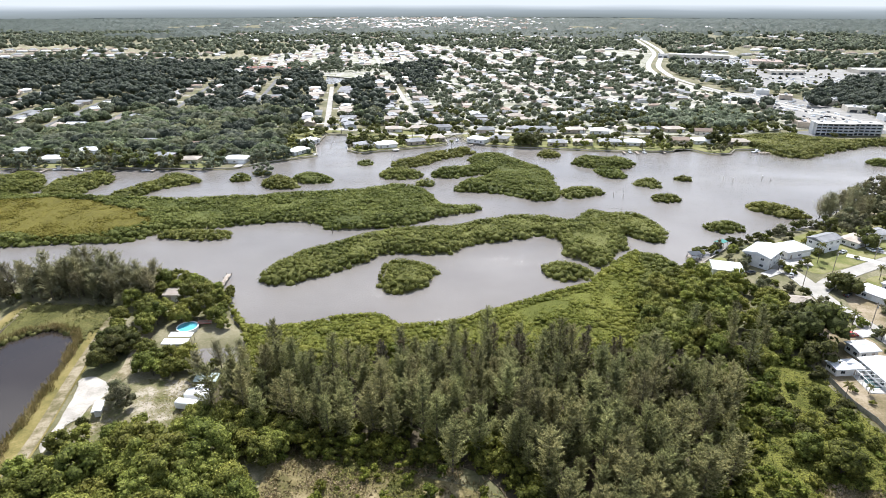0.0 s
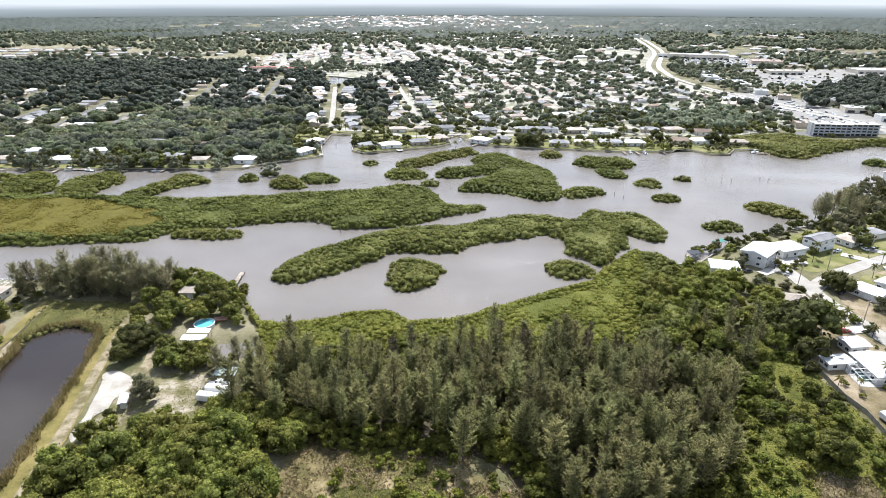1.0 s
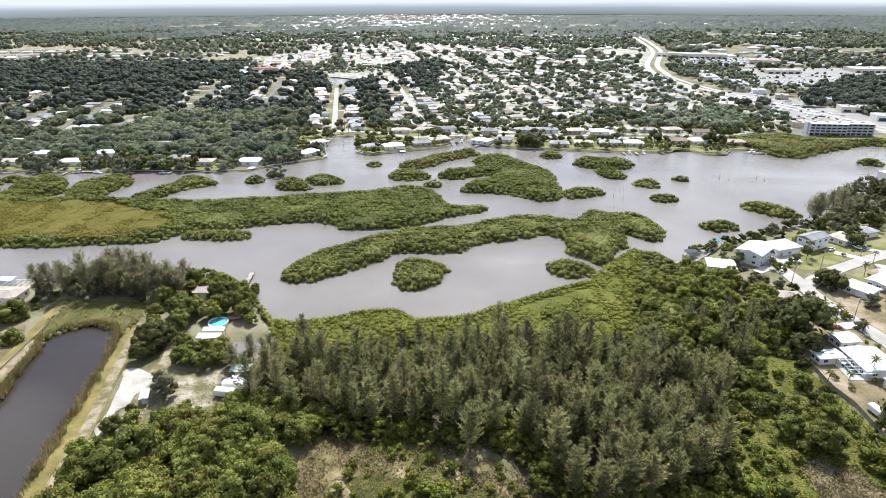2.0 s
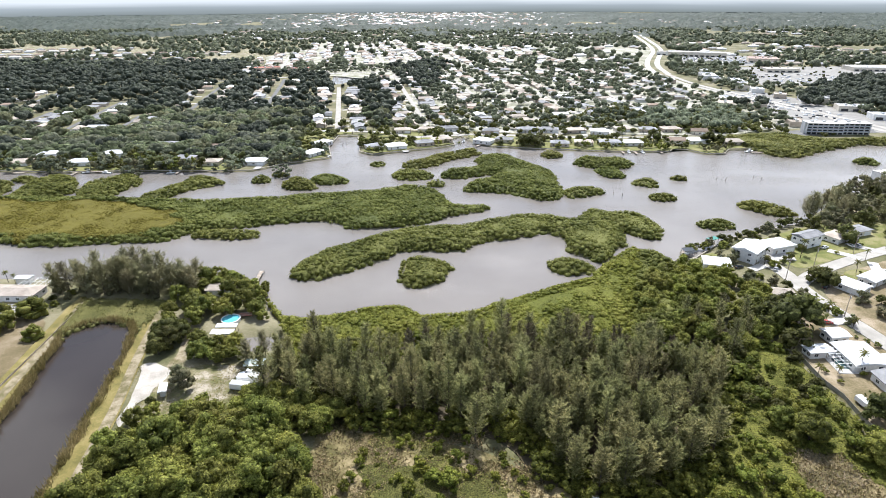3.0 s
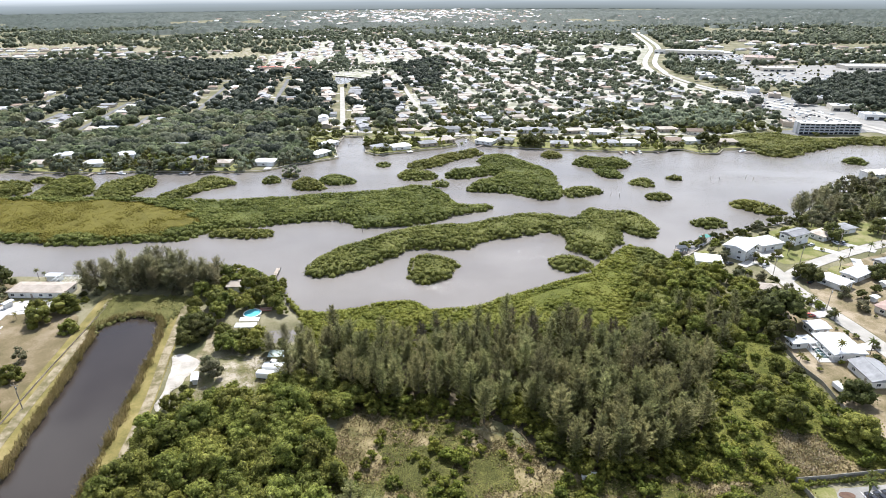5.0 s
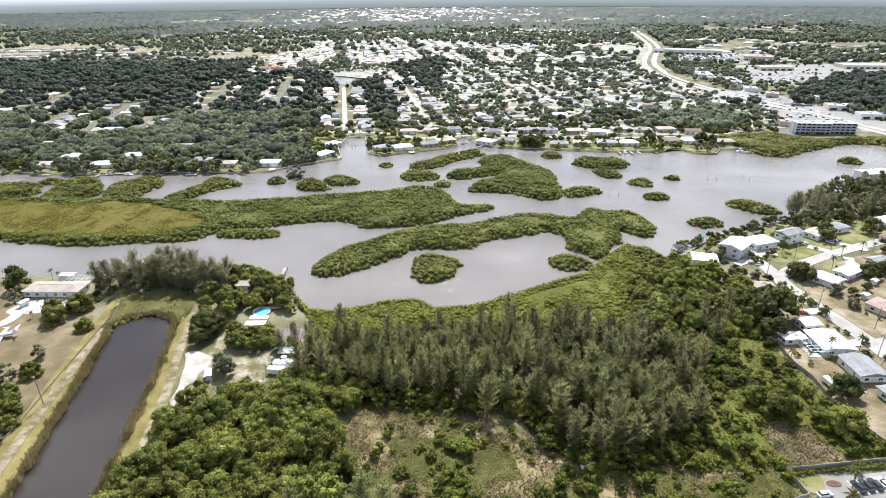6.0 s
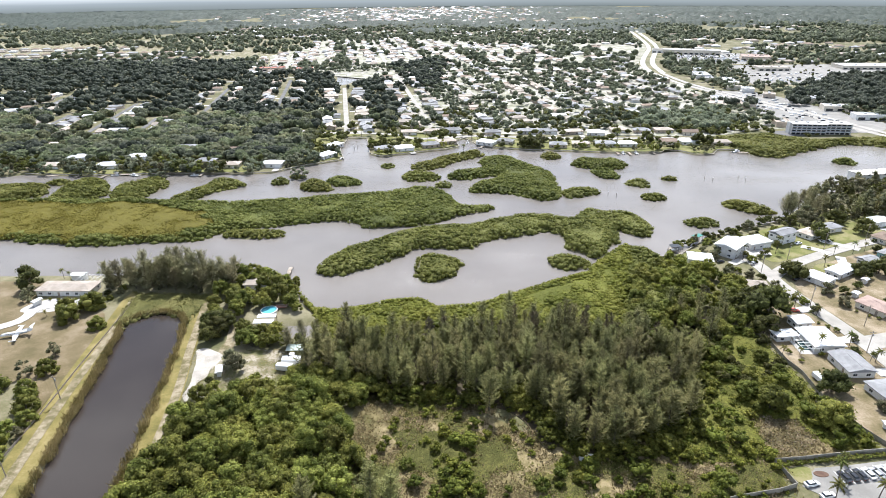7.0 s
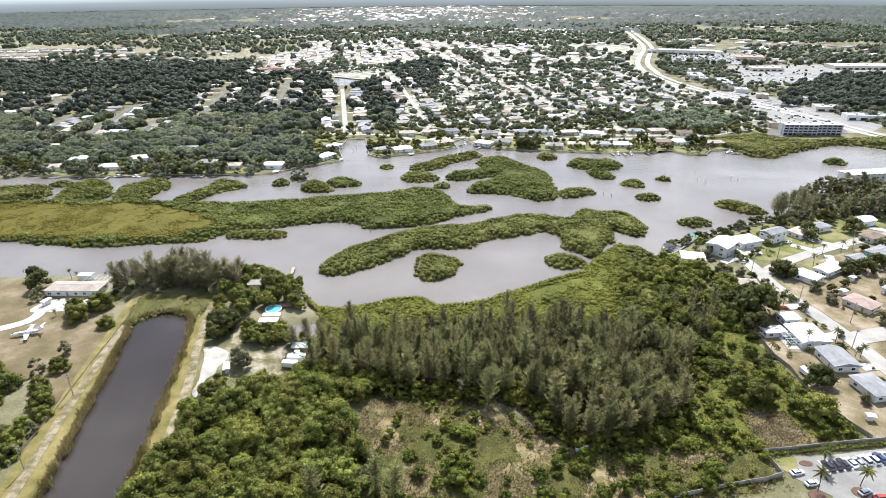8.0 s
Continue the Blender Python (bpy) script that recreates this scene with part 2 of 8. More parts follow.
GROUND = surface("ground", (0.075, 0.078, 0.030), (0.125, 0.115, 0.058), 0.95, 0.035, 1.6, 0.6, c3=(0.220, 0.195, 0.130), spread=0.16)
LAWN = surface("lawn", (0.088, 0.100, 0.024), (0.140, 0.142, 0.042), 0.95, 0.12, 2.2, 0.5, c3=(0.21, 0.188, 0.092), spread=0.15)
DRYLAWN = surface("dry_lawn", (0.094, 0.080, 0.034), (0.170, 0.134, 0.076), 0.95, 0.09, 1.8, 0.5, c3=(0.29, 0.236, 0.165), spread=0.17)
FIELD = surface("dry_field", (0.090, 0.074, 0.032), (0.140, 0.108, 0.058), 0.95, 0.07, 1.8, 0.5, c3=(0.215, 0.172, 0.115), spread=0.17)
BERM = surface("mown_berm", (0.100, 0.090, 0.024), (0.160, 0.132, 0.041), 0.95, 0.12, 2.2, 0.5, c3=(0.235, 0.188, 0.078))
SCRUBGROUND = surface("scrub_ground", (0.080, 0.070, 0.024), (0.145, 0.118, 0.050), 0.95, 0.13, 4.5, 0.8, c3=(0.26, 0.208, 0.115), spread=0.13)
DIRT = surface("dirt", (0.104, 0.092, 0.038), (0.170, 0.140, 0.083), 0.95, 0.32, 2.5, 0.5, c3=(0.265, 0.225, 0.155), spread=0.13)
SAND = surface("sand", (0.26, 0.235, 0.20), (0.45, 0.42, 0.375), 0.95, 0.2, 3, 0.4)
ROADMAT = surface("worn_road", (0.25, 0.235, 0.21), (0.36, 0.338, 0.305), 0.9, 0.15, 3, 0.2)
ASPHALT = surface("asphalt", (0.085, 0.083, 0.082), (0.15, 0.148, 0.145), 0.9, 0.12, 4, 0.2)
CONCRETE = surface("concrete", (0.33, 0.315, 0.29), (0.47, 0.45, 0.42), 0.9, 0.25, 5, 0.2, per_object=0.12)
TOWNSOIL = surface("town_ground", (0.150, 0.152, 0.092), (0.270, 0.260, 0.205), 0.95, 0.05, 0.6, 0.4, c3=(0.44, 0.42, 0.38), spread=0.15)
LOT = surface("worn_lot", (0.17, 0.163, 0.15), (0.27, 0.258, 0.24), 0.9, 0.08, 3, 0.2)
SEAWALL = surface("seawall_concrete", (0.24, 0.21, 0.17), (0.40, 0.37, 0.32), 0.9, 0.3, 4, 0.3)
RIVER = water_material("river_water", (0.142, 0.127, 0.114), (0.198, 0.180, 0.164), 0.13, 0.68, 1.5)
PONDWATER = water_material("pond_water", (0.030, 0.024, 0.020), (0.044, 0.036, 0.031), 0.02, 0.02, 2.0)
POOLWATER = glossy("pool_water", (0.13, 0.43, 0.50), 0.08)
# The shade of the cage's screens is put into this darker water colour.
CAGED_POOL = glossy("shaded_pool_water", (0.05, 0.085, 0.085), 0.08)

WHITE_METAL = surface("white_metal_roof", (0.43, 0.44, 0.45), (0.60, 0.60, 0.60), 0.45, 0.3, 3, 0.05, per_object=0.06, spec=0.4)
GREY_SHINGLE = surface("grey_shingle_roof", (0.17, 0.17, 0.175), (0.28, 0.28, 0.285), 0.9, 0.3, 4, 0.4, per_object=0.22)
TAN_TILE = surface("tan_tile_roof", (0.27, 0.23, 0.19), (0.40, 0.35, 0.30), 0.85, 0.3, 4, 0.4, per_object=0.2)
BROWN_SHINGLE = surface("brown_shingle_roof", (0.16, 0.12, 0.09), (0.25, 0.19, 0.15), 0.9, 0.3, 4, 0.4, per_object=0.22)
PINK_TILE = surface("pink_tile_roof", (0.23, 0.165, 0.14), (0.33, 0.245, 0.21), 0.85, 0.3, 4, 0.4, per_object=0.1)
RED_ROOF = surface("red_roof", (0.36, 0.10, 0.07), (0.48, 0.17, 0.12), 0.8, 0.3, 4, 0.3)
GREEN_ROOF = surface("pale_green_metal_roof", (0.30, 0.36, 0.32), (0.42, 0.47, 0.43), 0.5, 0.3, 4, 0.1)
TEAL = surface("teal_paint", (0.02, 0.13, 0.11), (0.035, 0.20, 0.17), 0.6, 0.4, 4, 0.1)
NAVY = surface("navy_canvas", (0.012, 0.018, 0.028), (0.022, 0.030, 0.042), 0.7, 0.4, 4, 0.1)
TEAL_WALL = surface("faded_teal_stucco", (0.16, 0.30, 0.31), (0.24, 0.40, 0.41), 0.85, 0.4, 6, 0.2)
WHITE_WALL = surface("white_stucco", (0.58, 0.57, 0.55), (0.74, 0.73, 0.70), 0.85, 0.4, 6, 0.2, per_object=0.08)
STAINED_WALL = surface("stained_cream_wall", (0.19, 0.175, 0.145), (0.37, 0.345, 0.29), 0.9, 0.5, 5, 0.3)
YARDSOIL = surface("yard_soil", (0.095, 0.100, 0.030), (0.165, 0.145, 0.080), 0.95, 0.16, 2.2, 0.5, c3=(0.34, 0.30, 0.24), spread=0.14)
CREAM_WALL = surface("cream_stucco", (0.56, 0.51, 0.42), (0.70, 0.64, 0.54), 0.85, 0.4, 6, 0.2, per_object=0.12)
TAN_WALL = surface("tan_stucco", (0.40, 0.33, 0.26), (0.52, 0.45, 0.37), 0.85, 0.4, 6, 0.2, per_object=0.15)
BALCONY_BLUE = surface("blue_grey_balcony", (0.36, 0.385, 0.44), (0.46, 0.485, 0.54), 0.8, 0.4, 6, 0.2)
WHITE_TRIM = glossy("white_trim", (0.80, 0.80, 0.79), 0.45)
GLASS_DARK = glossy("window_glass", (0.03, 0.035, 0.04), 0.06)
DARK = glossy("dark_trim", (0.03, 0.03, 0.032), 0.5)
TYRE = glossy("tyre_rubber", (0.02, 0.02, 0.02), 0.8)
STEEL = glossy("galvanised_steel", (0.42, 0.43, 0.44), 0.4, 0.8)
WOOD = surface("weathered_wood", (0.22, 0.18, 0.14), (0.36, 0.31, 0.26), 0.9, 0.6, 8, 0.4, per_object=0.15)
PAINTS = {
    "white": glossy("white_paint", (0.78, 0.78, 0.77), 0.25, 0, 0.6),
    "black": glossy("black_paint", (0.02, 0.02, 0.022), 0.22, 0, 0.7),
    "silver": glossy("silver_paint", (0.50, 0.51, 0.52), 0.28, 0.5, 0.6),
    "red": glossy("red_paint", (0.42, 0.05, 0.04), 0.25, 0, 0.6),
    "blue": glossy("navy_paint", (0.03, 0.05, 0.12), 0.25, 0, 0.6),
}


def haze_material():
    """Haze painted as a glowing gradient: pale woodland low down, dissolving upwards into bright air."""
    m = bpy.data.materials.new("painted_haze_glow")
    m.use_nodes = True
    n, l = m.node_tree.nodes, m.node_tree.links
    out = n["Material Output"]
    geo = n.new("ShaderNodeNewGeometry")
    sep = n.new("ShaderNodeSeparateXYZ")
    l.new(geo.outputs["Position"], sep.inputs["Vector"])
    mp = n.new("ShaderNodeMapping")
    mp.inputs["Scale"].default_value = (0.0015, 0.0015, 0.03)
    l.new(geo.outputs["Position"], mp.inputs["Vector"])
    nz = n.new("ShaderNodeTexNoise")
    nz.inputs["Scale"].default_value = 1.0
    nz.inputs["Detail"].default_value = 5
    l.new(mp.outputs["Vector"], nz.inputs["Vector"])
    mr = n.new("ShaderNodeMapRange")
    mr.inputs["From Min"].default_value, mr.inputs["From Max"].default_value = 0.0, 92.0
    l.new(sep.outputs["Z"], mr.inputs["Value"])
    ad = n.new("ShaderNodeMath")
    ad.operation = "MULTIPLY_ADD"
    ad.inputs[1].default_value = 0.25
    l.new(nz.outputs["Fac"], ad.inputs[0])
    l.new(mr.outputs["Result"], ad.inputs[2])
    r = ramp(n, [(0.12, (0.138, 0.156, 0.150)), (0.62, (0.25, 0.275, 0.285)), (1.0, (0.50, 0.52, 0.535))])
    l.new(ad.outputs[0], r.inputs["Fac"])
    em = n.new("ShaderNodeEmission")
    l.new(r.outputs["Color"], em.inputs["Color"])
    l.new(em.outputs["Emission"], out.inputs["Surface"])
    return m


HAZE = haze_material()

# ---- helpers for meshes ----


def raw_mesh(name, verts, faces):
    """A mesh from an array of vertices and an array of triangles or quads, or a list of such arrays."""
    groups = [np.asarray(f, dtype=np.int32) for f in (faces if isinstance(faces, list) else [faces])]
    verts = np.asarray(verts, dtype=np.float32)
    me = bpy.data.meshes.new(name)
    me.vertices.add(len(verts))
    me.vertices.foreach_set("co", verts.ravel())
    loops = np.concatenate([g.ravel() for g in groups])
    sizes = np.concatenate([np.full(len(g), g.shape[1], dtype=np.int32) for g in groups])
    me.loops.add(len(loops))
    me.loops.foreach_set("vertex_index", loops)
    me.polygons.add(len(sizes))
    me.polygons.foreach_set("loop_start", np.concatenate([[0], np.cumsum(sizes)[:-1]]).astype(np.int32))
    me.update(calc_edges=True)
    return me


def finish(bm, name, material, smooth=False):
    me = bpy.data.meshes.new(name)
    bmesh.ops.recalc_face_normals(bm, faces=bm.faces[:])
    bm.to_mesh(me)
    bm.free()
    if material:
        me.materials.append(material)
    if smooth:
        me.polygons.foreach_set("use_smooth", [True] * len(me.polygons))
    return me


def part(name, bm, material, parent, label="", smooth=False):
    """Links a bmesh or a ready mesh as one mesh object under a thing or a part."""
    me = finish(bm, name, material, smooth) if isinstance(bm, bmesh.types.BMesh) else bm
    ob = new(name, me)
    ob.parent = parent
    if label:
        ob["label"] = label
    return ob


def thing(name, m, label, category, group="", kind=""):
    ob = new(name)
    ob.matrix_world = m
    return tagged(ob, label, category, group, kind)


def add_box(bm, x0, x1, y0, y1, z0, z1, bevel=0.0):
    vs = [bm.verts.new((x, y, z)) for z in (z0, z1) for x, y in ((x0, y0), (x1, y0), (x1, y1), (x0, y1))]
    fs = [bm.faces.new([vs[i] for i in f]) for f in ((3, 2, 1, 0), (4, 5, 6, 7), (0, 1, 5, 4), (1, 2, 6, 5), (2, 3, 7, 6), (3, 0, 4, 7))]
    if bevel:
        es = list({e for f in fs for e in f.edges})
        bmesh.ops.bevel(bm, geom=es, offset=bevel, segments=1, affect="EDGES")
    return bm


def box(x0, x1, y0, y1, z0, z1, bevel=0.0):
    return add_box(bmesh.new(), x0, x1, y0, y1, z0, z1, bevel)


def add_tube(bm, a, b, ra, rb, sides=6):
    a, b = Vector(a), Vector(b)
    q = (b - a).to_track_quat("Z", "Y")
    r1 = [bm.verts.new(a + q @ Vector((ra * math.cos(t), ra * math.sin(t), 0))) for t in (2 * math.pi * i / sides for i in range(sides))]
    r2 = [bm.verts.new(b + q @ Vector((rb * math.cos(t), rb * math.sin(t), 0))) for t in (2 * math.pi * i / sides for i in range(sides))]
    for i in range(sides):
        bm.faces.new((r1[i], r1[(i + 1) % sides], r2[(i + 1) % sides], r2[i]))
    bm.faces.new(r1[::-1])
    bm.faces.new(r2)
    return bm


def flat_noise(x, y, scale, seed=0):
    """Smooth value noise on arrays, about -1 to 1."""
    x, y = np.asarray(x, float) / scale + 37.1 * seed, np.asarray(y, float) / scale - 11.7 * seed
    xi, yi = np.floor(x), np.floor(y)
    fx, fy = x - xi, y - yi
    fx, fy = fx * fx * (3 - 2 * fx), fy * fy * (3 - 2 * fy)

    def h(i, j):
        v = np.sin(i * 127.1 + j * 311.7 + seed * 17.3) * 43758.5453
        return (v - np.floor(v)) * 2 - 1
    return (h(xi, yi) * (1 - fx) + h(xi + 1, yi) * fx) * (1 - fy) + (h(xi, yi + 1) * (1 - fx) + h(xi + 1, yi + 1) * fx) * fy


def poly_distance(px, py, poly):
    """Signed distance to a polygon, positive inside."""
    px, py = np.asarray(px, float), np.asarray(py, float)
    d = np.full(px.shape, 1e18)
    inside = np.zeros(px.shape, bool)
    n = len(poly)
    for i in range(n):
        (ax, ay), (bx, by) = poly[i], poly[(i + 1) % n]
        ex, ey = bx - ax, by - ay
        t = np.clip(((px - ax) * ex + (py - ay) * ey) / (ex * ex + ey * ey), 0, 1)
        d = np.minimum(d, (px - ax - t * ex) ** 2 + (py - ay - t * ey) ** 2)
        if ay != by:
            inside ^= ((ay > py) != (by > py)) & (px < (py - ay) * ex / ey + ax)
    return np.where(inside, 1, -1) * np.sqrt(d)


def line_distance(px, py, line):
    px, py = np.asarray(px, float), np.asarray(py, float)
    d = np.full(px.shape, 1e18)
    for (ax, ay), (bx, by) in zip(line, line[1:]):
        ex, ey = bx - ax, by - ay
        t = np.clip(((px - ax) * ex + (py - ay) * ey) / (ex * ex + ey * ey), 0, 1)
        d = np.minimum(d, (px - ax - t * ex) ** 2 + (py - ay - t * ey) ** 2)
    return np.sqrt(d)


def rounded(line, closed=True, times=2):
    """Cuts the corners of a line (Chaikin)."""
    pts = [Vector(p) for p in line]
    for _ in range(times):
        out = []
        n = len(pts)
        for i in range(n if closed else n - 1):
            a, b = pts[i], pts[(i + 1) % n]
            out += [a.lerp(b, 0.25), a.lerp(b, 0.75)]
        pts = out if closed else [pts[0]] + out + [pts[-1]]
    return [tuple(p) for p in pts]


# ---- the plan: shores of the river, its islands, the pond ----
NEAR_SHORE = [(-6000, 150), (-800, 190), (-300, 216), (-227, 219), (-184, 219), (-157, 222), (-113, 218), (-91, 218), (-85, 212), (-80, 196), (-72, 184),
              (-59, 181), (-34, 191), (-23, 193), (-13, 185), (4, 187), (21, 198), (39, 209), (60, 220), (70, 236), (86, 254), (98, 251), (104, 243), (116, 246),
              (136, 266), (154, 279), (196, 296), (216, 318), (245, 342), (280, 366), (336, 392), (420, 414), (700, 400), (6000, 300), (6000, -900), (-6000, -900)]
FAR_SHORE = [(-6000, 480), (-800, 410), (-500, 384), (-365, 388), (-347, 395), (-294, 391), (-236, 396), (-171, 396), (-152, 398), (-133, 416), (-101, 436),
             (-110, 470), (-110, 512), (-92, 512), (-84, 470), (-81, 454), (-70, 445), (-40, 459), (-16, 469), (-3, 478), (-6, 500), (2, 512), (13, 487), (28, 474), (53, 468),
             (126, 457), (173, 457), (177, 463), (190, 462), (199, 450), (214, 450), (224, 465), (243, 465), (249, 446), (268, 441), (293, 459), (330, 478), (348, 484), (368, 481), (381, 469), (430, 480), (700, 590), (6000, 900), (6000, 6000), (-6000, 6000)]
LONG_ISLAND = [(-76.8, 223.8), (-72.6, 219.1), (-63.3, 219.2), (-52.8, 227.9), (-32.6, 243.9), (-31.8, 250.9), (-18.9, 254.8), (-4, 252.1), (6.3, 255.9), (12.6, 266.6), (32.7, 270.9), (45.1, 279.2), (53.7, 277.7),
               (58, 269.7), (55.1, 253.8), (66.1, 246.3), (68.8, 238.9), (76.1, 246.4), (81.7, 257.9), (88.7, 264.8), (90.9, 280.8), (96.6, 275.1), (105.5, 268.9), (109.9, 277.9), (112, 286.6), (108.5, 302.1), (102, 308.8),
               (88.5, 308.6), (78.3, 316.5), (70, 299.6), (61.3, 296.7), (45.9, 305.5), (28.8, 301.9), (8.4, 287.7), (-15.8, 285.5), (-35.9, 277.4), (-55.1, 259.4), (-69.2, 248.1), (-77, 232.2)]
BIG_ISLAND = [(21.6, 316.8), (-1.4, 305.5), (-14.5, 295), (-28.9, 287.5), (-52.6, 282.8), (-61, 284.4), (-66.5, 293.3), (-89.7, 295.7), (-109.3, 288.1), (-133.7, 282.4), (-142.4, 279.7), (-150.1, 271.2), (-157.5, 263.1), (-187.5, 261.1),
              (-214.9, 255.3), (-250.3, 261.6), (-324.4, 273.5), (-370.2, 324.4), (-302.1, 333.3), (-226, 332), (-190.5, 327.9), (-149.9, 327.3), (-122.1, 332.2), (-79.9, 342), (-43.4, 351), (-34.5, 358.6), (-16.9, 355), (-10.8, 342.9), (-6.1, 328.1), (0.3, 317.5), (14.5, 323)]
# smaller islands with a shape of their own
SMALL_ISLANDS = [
    [(-194.8, 328), (-182.1, 341.4), (-179.5, 353.6), (-168.8, 361.3), (-159.8, 364), (-163.2, 368.9), (-172.4, 377), (-189.9, 379.7), (-189.1, 363.2), (-197.1, 350.3), (-206, 332)],
    [(-226, 328), (-223.7, 355.5), (-218.5, 363.3), (-224.4, 376.5), (-231.3, 383.5), (-241, 382), (-245.8, 367.9), (-257.1, 367.8), (-245, 328)],
    [(-275, 328), (-250, 342.9), (-271.8, 378.7), (-291, 381.4), (-295.2, 367.3), (-290, 328)],
    [(-355.7, 326), (-296.3, 339.9), (-305.3, 359.6), (-310.6, 367.2), (-349.2, 364), (-369, 358.4)],
    [(-12.8, 386.1), (-5.7, 379.2), (6.5, 383.5), (18.9, 387.9), (33, 394), (22.4, 377.9), (9.4, 370.9), (3.8, 355.3), (6, 349.8), (30.6, 350.1), (44.7, 340.9), (51.1, 333.1), (62.3, 335.5), (69.3, 346), (67.1, 368.9), (69.6, 388.3), (62.3, 407.8), (48.6, 420.5),
     (41.3, 439.3), (32.5, 442.8), (16.3, 439.1), (12.8, 425.2), (18.7, 409), (6.7, 402.5), (-8.9, 396.3)],
    [(-41.8, 411.2), (-34, 406.6), (-25.5, 408.2), (-10.7, 419.5), (-7.8, 431.2), (7.2, 438.2), (16.6, 449), (16.8, 455.6), (7.4, 459.4), (-4.3, 449.8), (-18, 440.5), (-30.7, 423.1), (-41.5, 419.6)],
    [(-46, 384.3), (-40, 376.1), (-31.9, 376.2), (-17.9, 380.5), (-16.8, 387.4), (-27.9, 397.6), (-46, 397.4)],
    [(89.7, 422.2), (93.2, 412.6), (103.3, 409.6), (121.3, 405.2), (133.5, 417.4), (130.2, 424.6), (126.6, 436.5), (107.5, 431.2), (100, 438.1), (90.7, 427)],
    [(100.3, 403.4), (102.7, 387.4), (109.5, 381.9), (118, 384.8), (118, 393), (115.1, 404), (102.7, 406)],
    [(-25, 218.8), (-23, 214.2), (-16, 212.8), (-7.5, 217.3), (-2.1, 231.9), (-5.3, 238.7), (-12.4, 242), (-19.6, 243.9), (-27.4, 238), (-25, 229)],
    [(44, 237), (46.6, 230.3), (53, 227.4), (61.2, 228.2), (66, 234), (60.4, 241), (52.5, 243.4), (45.6, 240)],
    [(171, 325.1), (177.2, 315), (183.8, 307.3), (196.2, 308), (197, 312), (192.7, 321), (182, 331.7), (172, 328)],
    [(-120, 360), (-118.4, 356), (-109, 352), (-97.7, 353.4), (-96, 362.2), (-99.4, 368), (-112, 379), (-120.3, 371)],
    [(-103, 370), (-92.1, 363.5), (-80.7, 366.3), (-77, 372.9), (-80.2, 377), (-92.5, 387.5), (-103, 379)],
    [(68, 340.1), (79.5, 339.5), (95.3, 347.6), (96, 354), (88, 357.3), (71, 355)]]
# centre and half sizes of the small islets
ISLETS = [(-60.5, 416.5, 5.6, 3.8), (-14.5, 366.6, 5.2, 4.2), (128.1, 369.7, 7.8, 6.4), (154, 381.3, 5.2, 3.8), (130, 339.1, 7.6, 5.4), (144.2, 291.5, 9.4, 5.6),
          (310.5, 426, 8.0, 6.4), (-137.9, 374.6, 5.6, 6.4), (-128.1, 387, 5.2, 3.8), (-305.9, 373, 8, 5), (74.9, 445.4, 8, 8), (-125, 273.2, 17.5, 5.6)]
POND = [(-150, 172), (-146, 178), (-138, 181), (-129, 179), (-125, 173), (-120, 155), (-116, 136), (-110, 104), (-105, 75), (-97, 20), (-80, -60), (-106, -60), (-120, 20), (-128, 76), (-136, 111), (-140, 132), (-146, 158)]
SLIP = [(-84, 171), (-60, 173), (-60, 164), (-82, 161)]
FARPOND = [(-187, 858), (-202, 954), (-177, 984), (-113, 980), (-108, 941), (-154, 915), (-170, 858)]
FARLAKE = [(-1040, 1330), (-939, 1330), (-930, 1440), (-952, 1480), (-1100, 1540)]
EASTPOND = [(610, 640), (660, 650), (670, 690), (612, 680)]
LAND_Z = 1.0


def islets_distance(x, y):
    d = np.full(np.shape(x), -1e9)
    for cx, cy, rx, ry in ISLETS:
        q = np.sqrt(((x - cx) / rx) ** 2 + ((y - cy) / ry) ** 2)
        d = np.maximum(d, (1 - q) * min(rx, ry))
    return d


_near, _long, _big = (rounded(p, True, 1) for p in (NEAR_SHORE, LONG_ISLAND, BIG_ISLAND))
_small = [rounded(p, True, 2) for p in SMALL_ISLANDS]


def mainland(x, y):
    return np.maximum(poly_distance(x, y, _near), poly_distance(x, y, FAR_SHORE))


def islands(x, y):
    d = np.maximum(np.maximum(poly_distance(x, y, _long), poly_distance(x, y, _big)), islets_distance(x, y))
    for p in _small:
        d = np.maximum(d, poly_distance(x, y, p))
    return d + 1.1 * flat_noise(x, y, 7.0, 3) + 0.5 * flat_noise(x, y, 2.6, 4)


def pools(x, y):
    d = np.maximum(poly_distance(x, y, POND), poly_distance(x, y, SLIP))
    for p in (FARPOND, FARLAKE, EASTPOND):
        d = np.maximum(d, poly_distance(x, y, p))
    return d


def land(x, y):
    """Signed distance to the nearest waterline, positive on land."""
    m = mainland(x, y) + 0.5 * flat_noise(x, y, 6.0, 5)
    return np.minimum(np.maximum(m, islands(x, y)), -pools(x, y))


def axis(lo, hi, step, end_lo, end_hi, grow=1.16):
    mid = list(np.arange(lo, hi + step / 2, step))
    s, v, up = step, hi, []
    while v < end_hi:
        s *= grow
        v += s
        up.append(v)
    s, v, down = step, lo, []
    while v > end_lo:
        s *= grow
        v -= s
        down.append(v)
    return np.array(down[::-1] + mid + up)


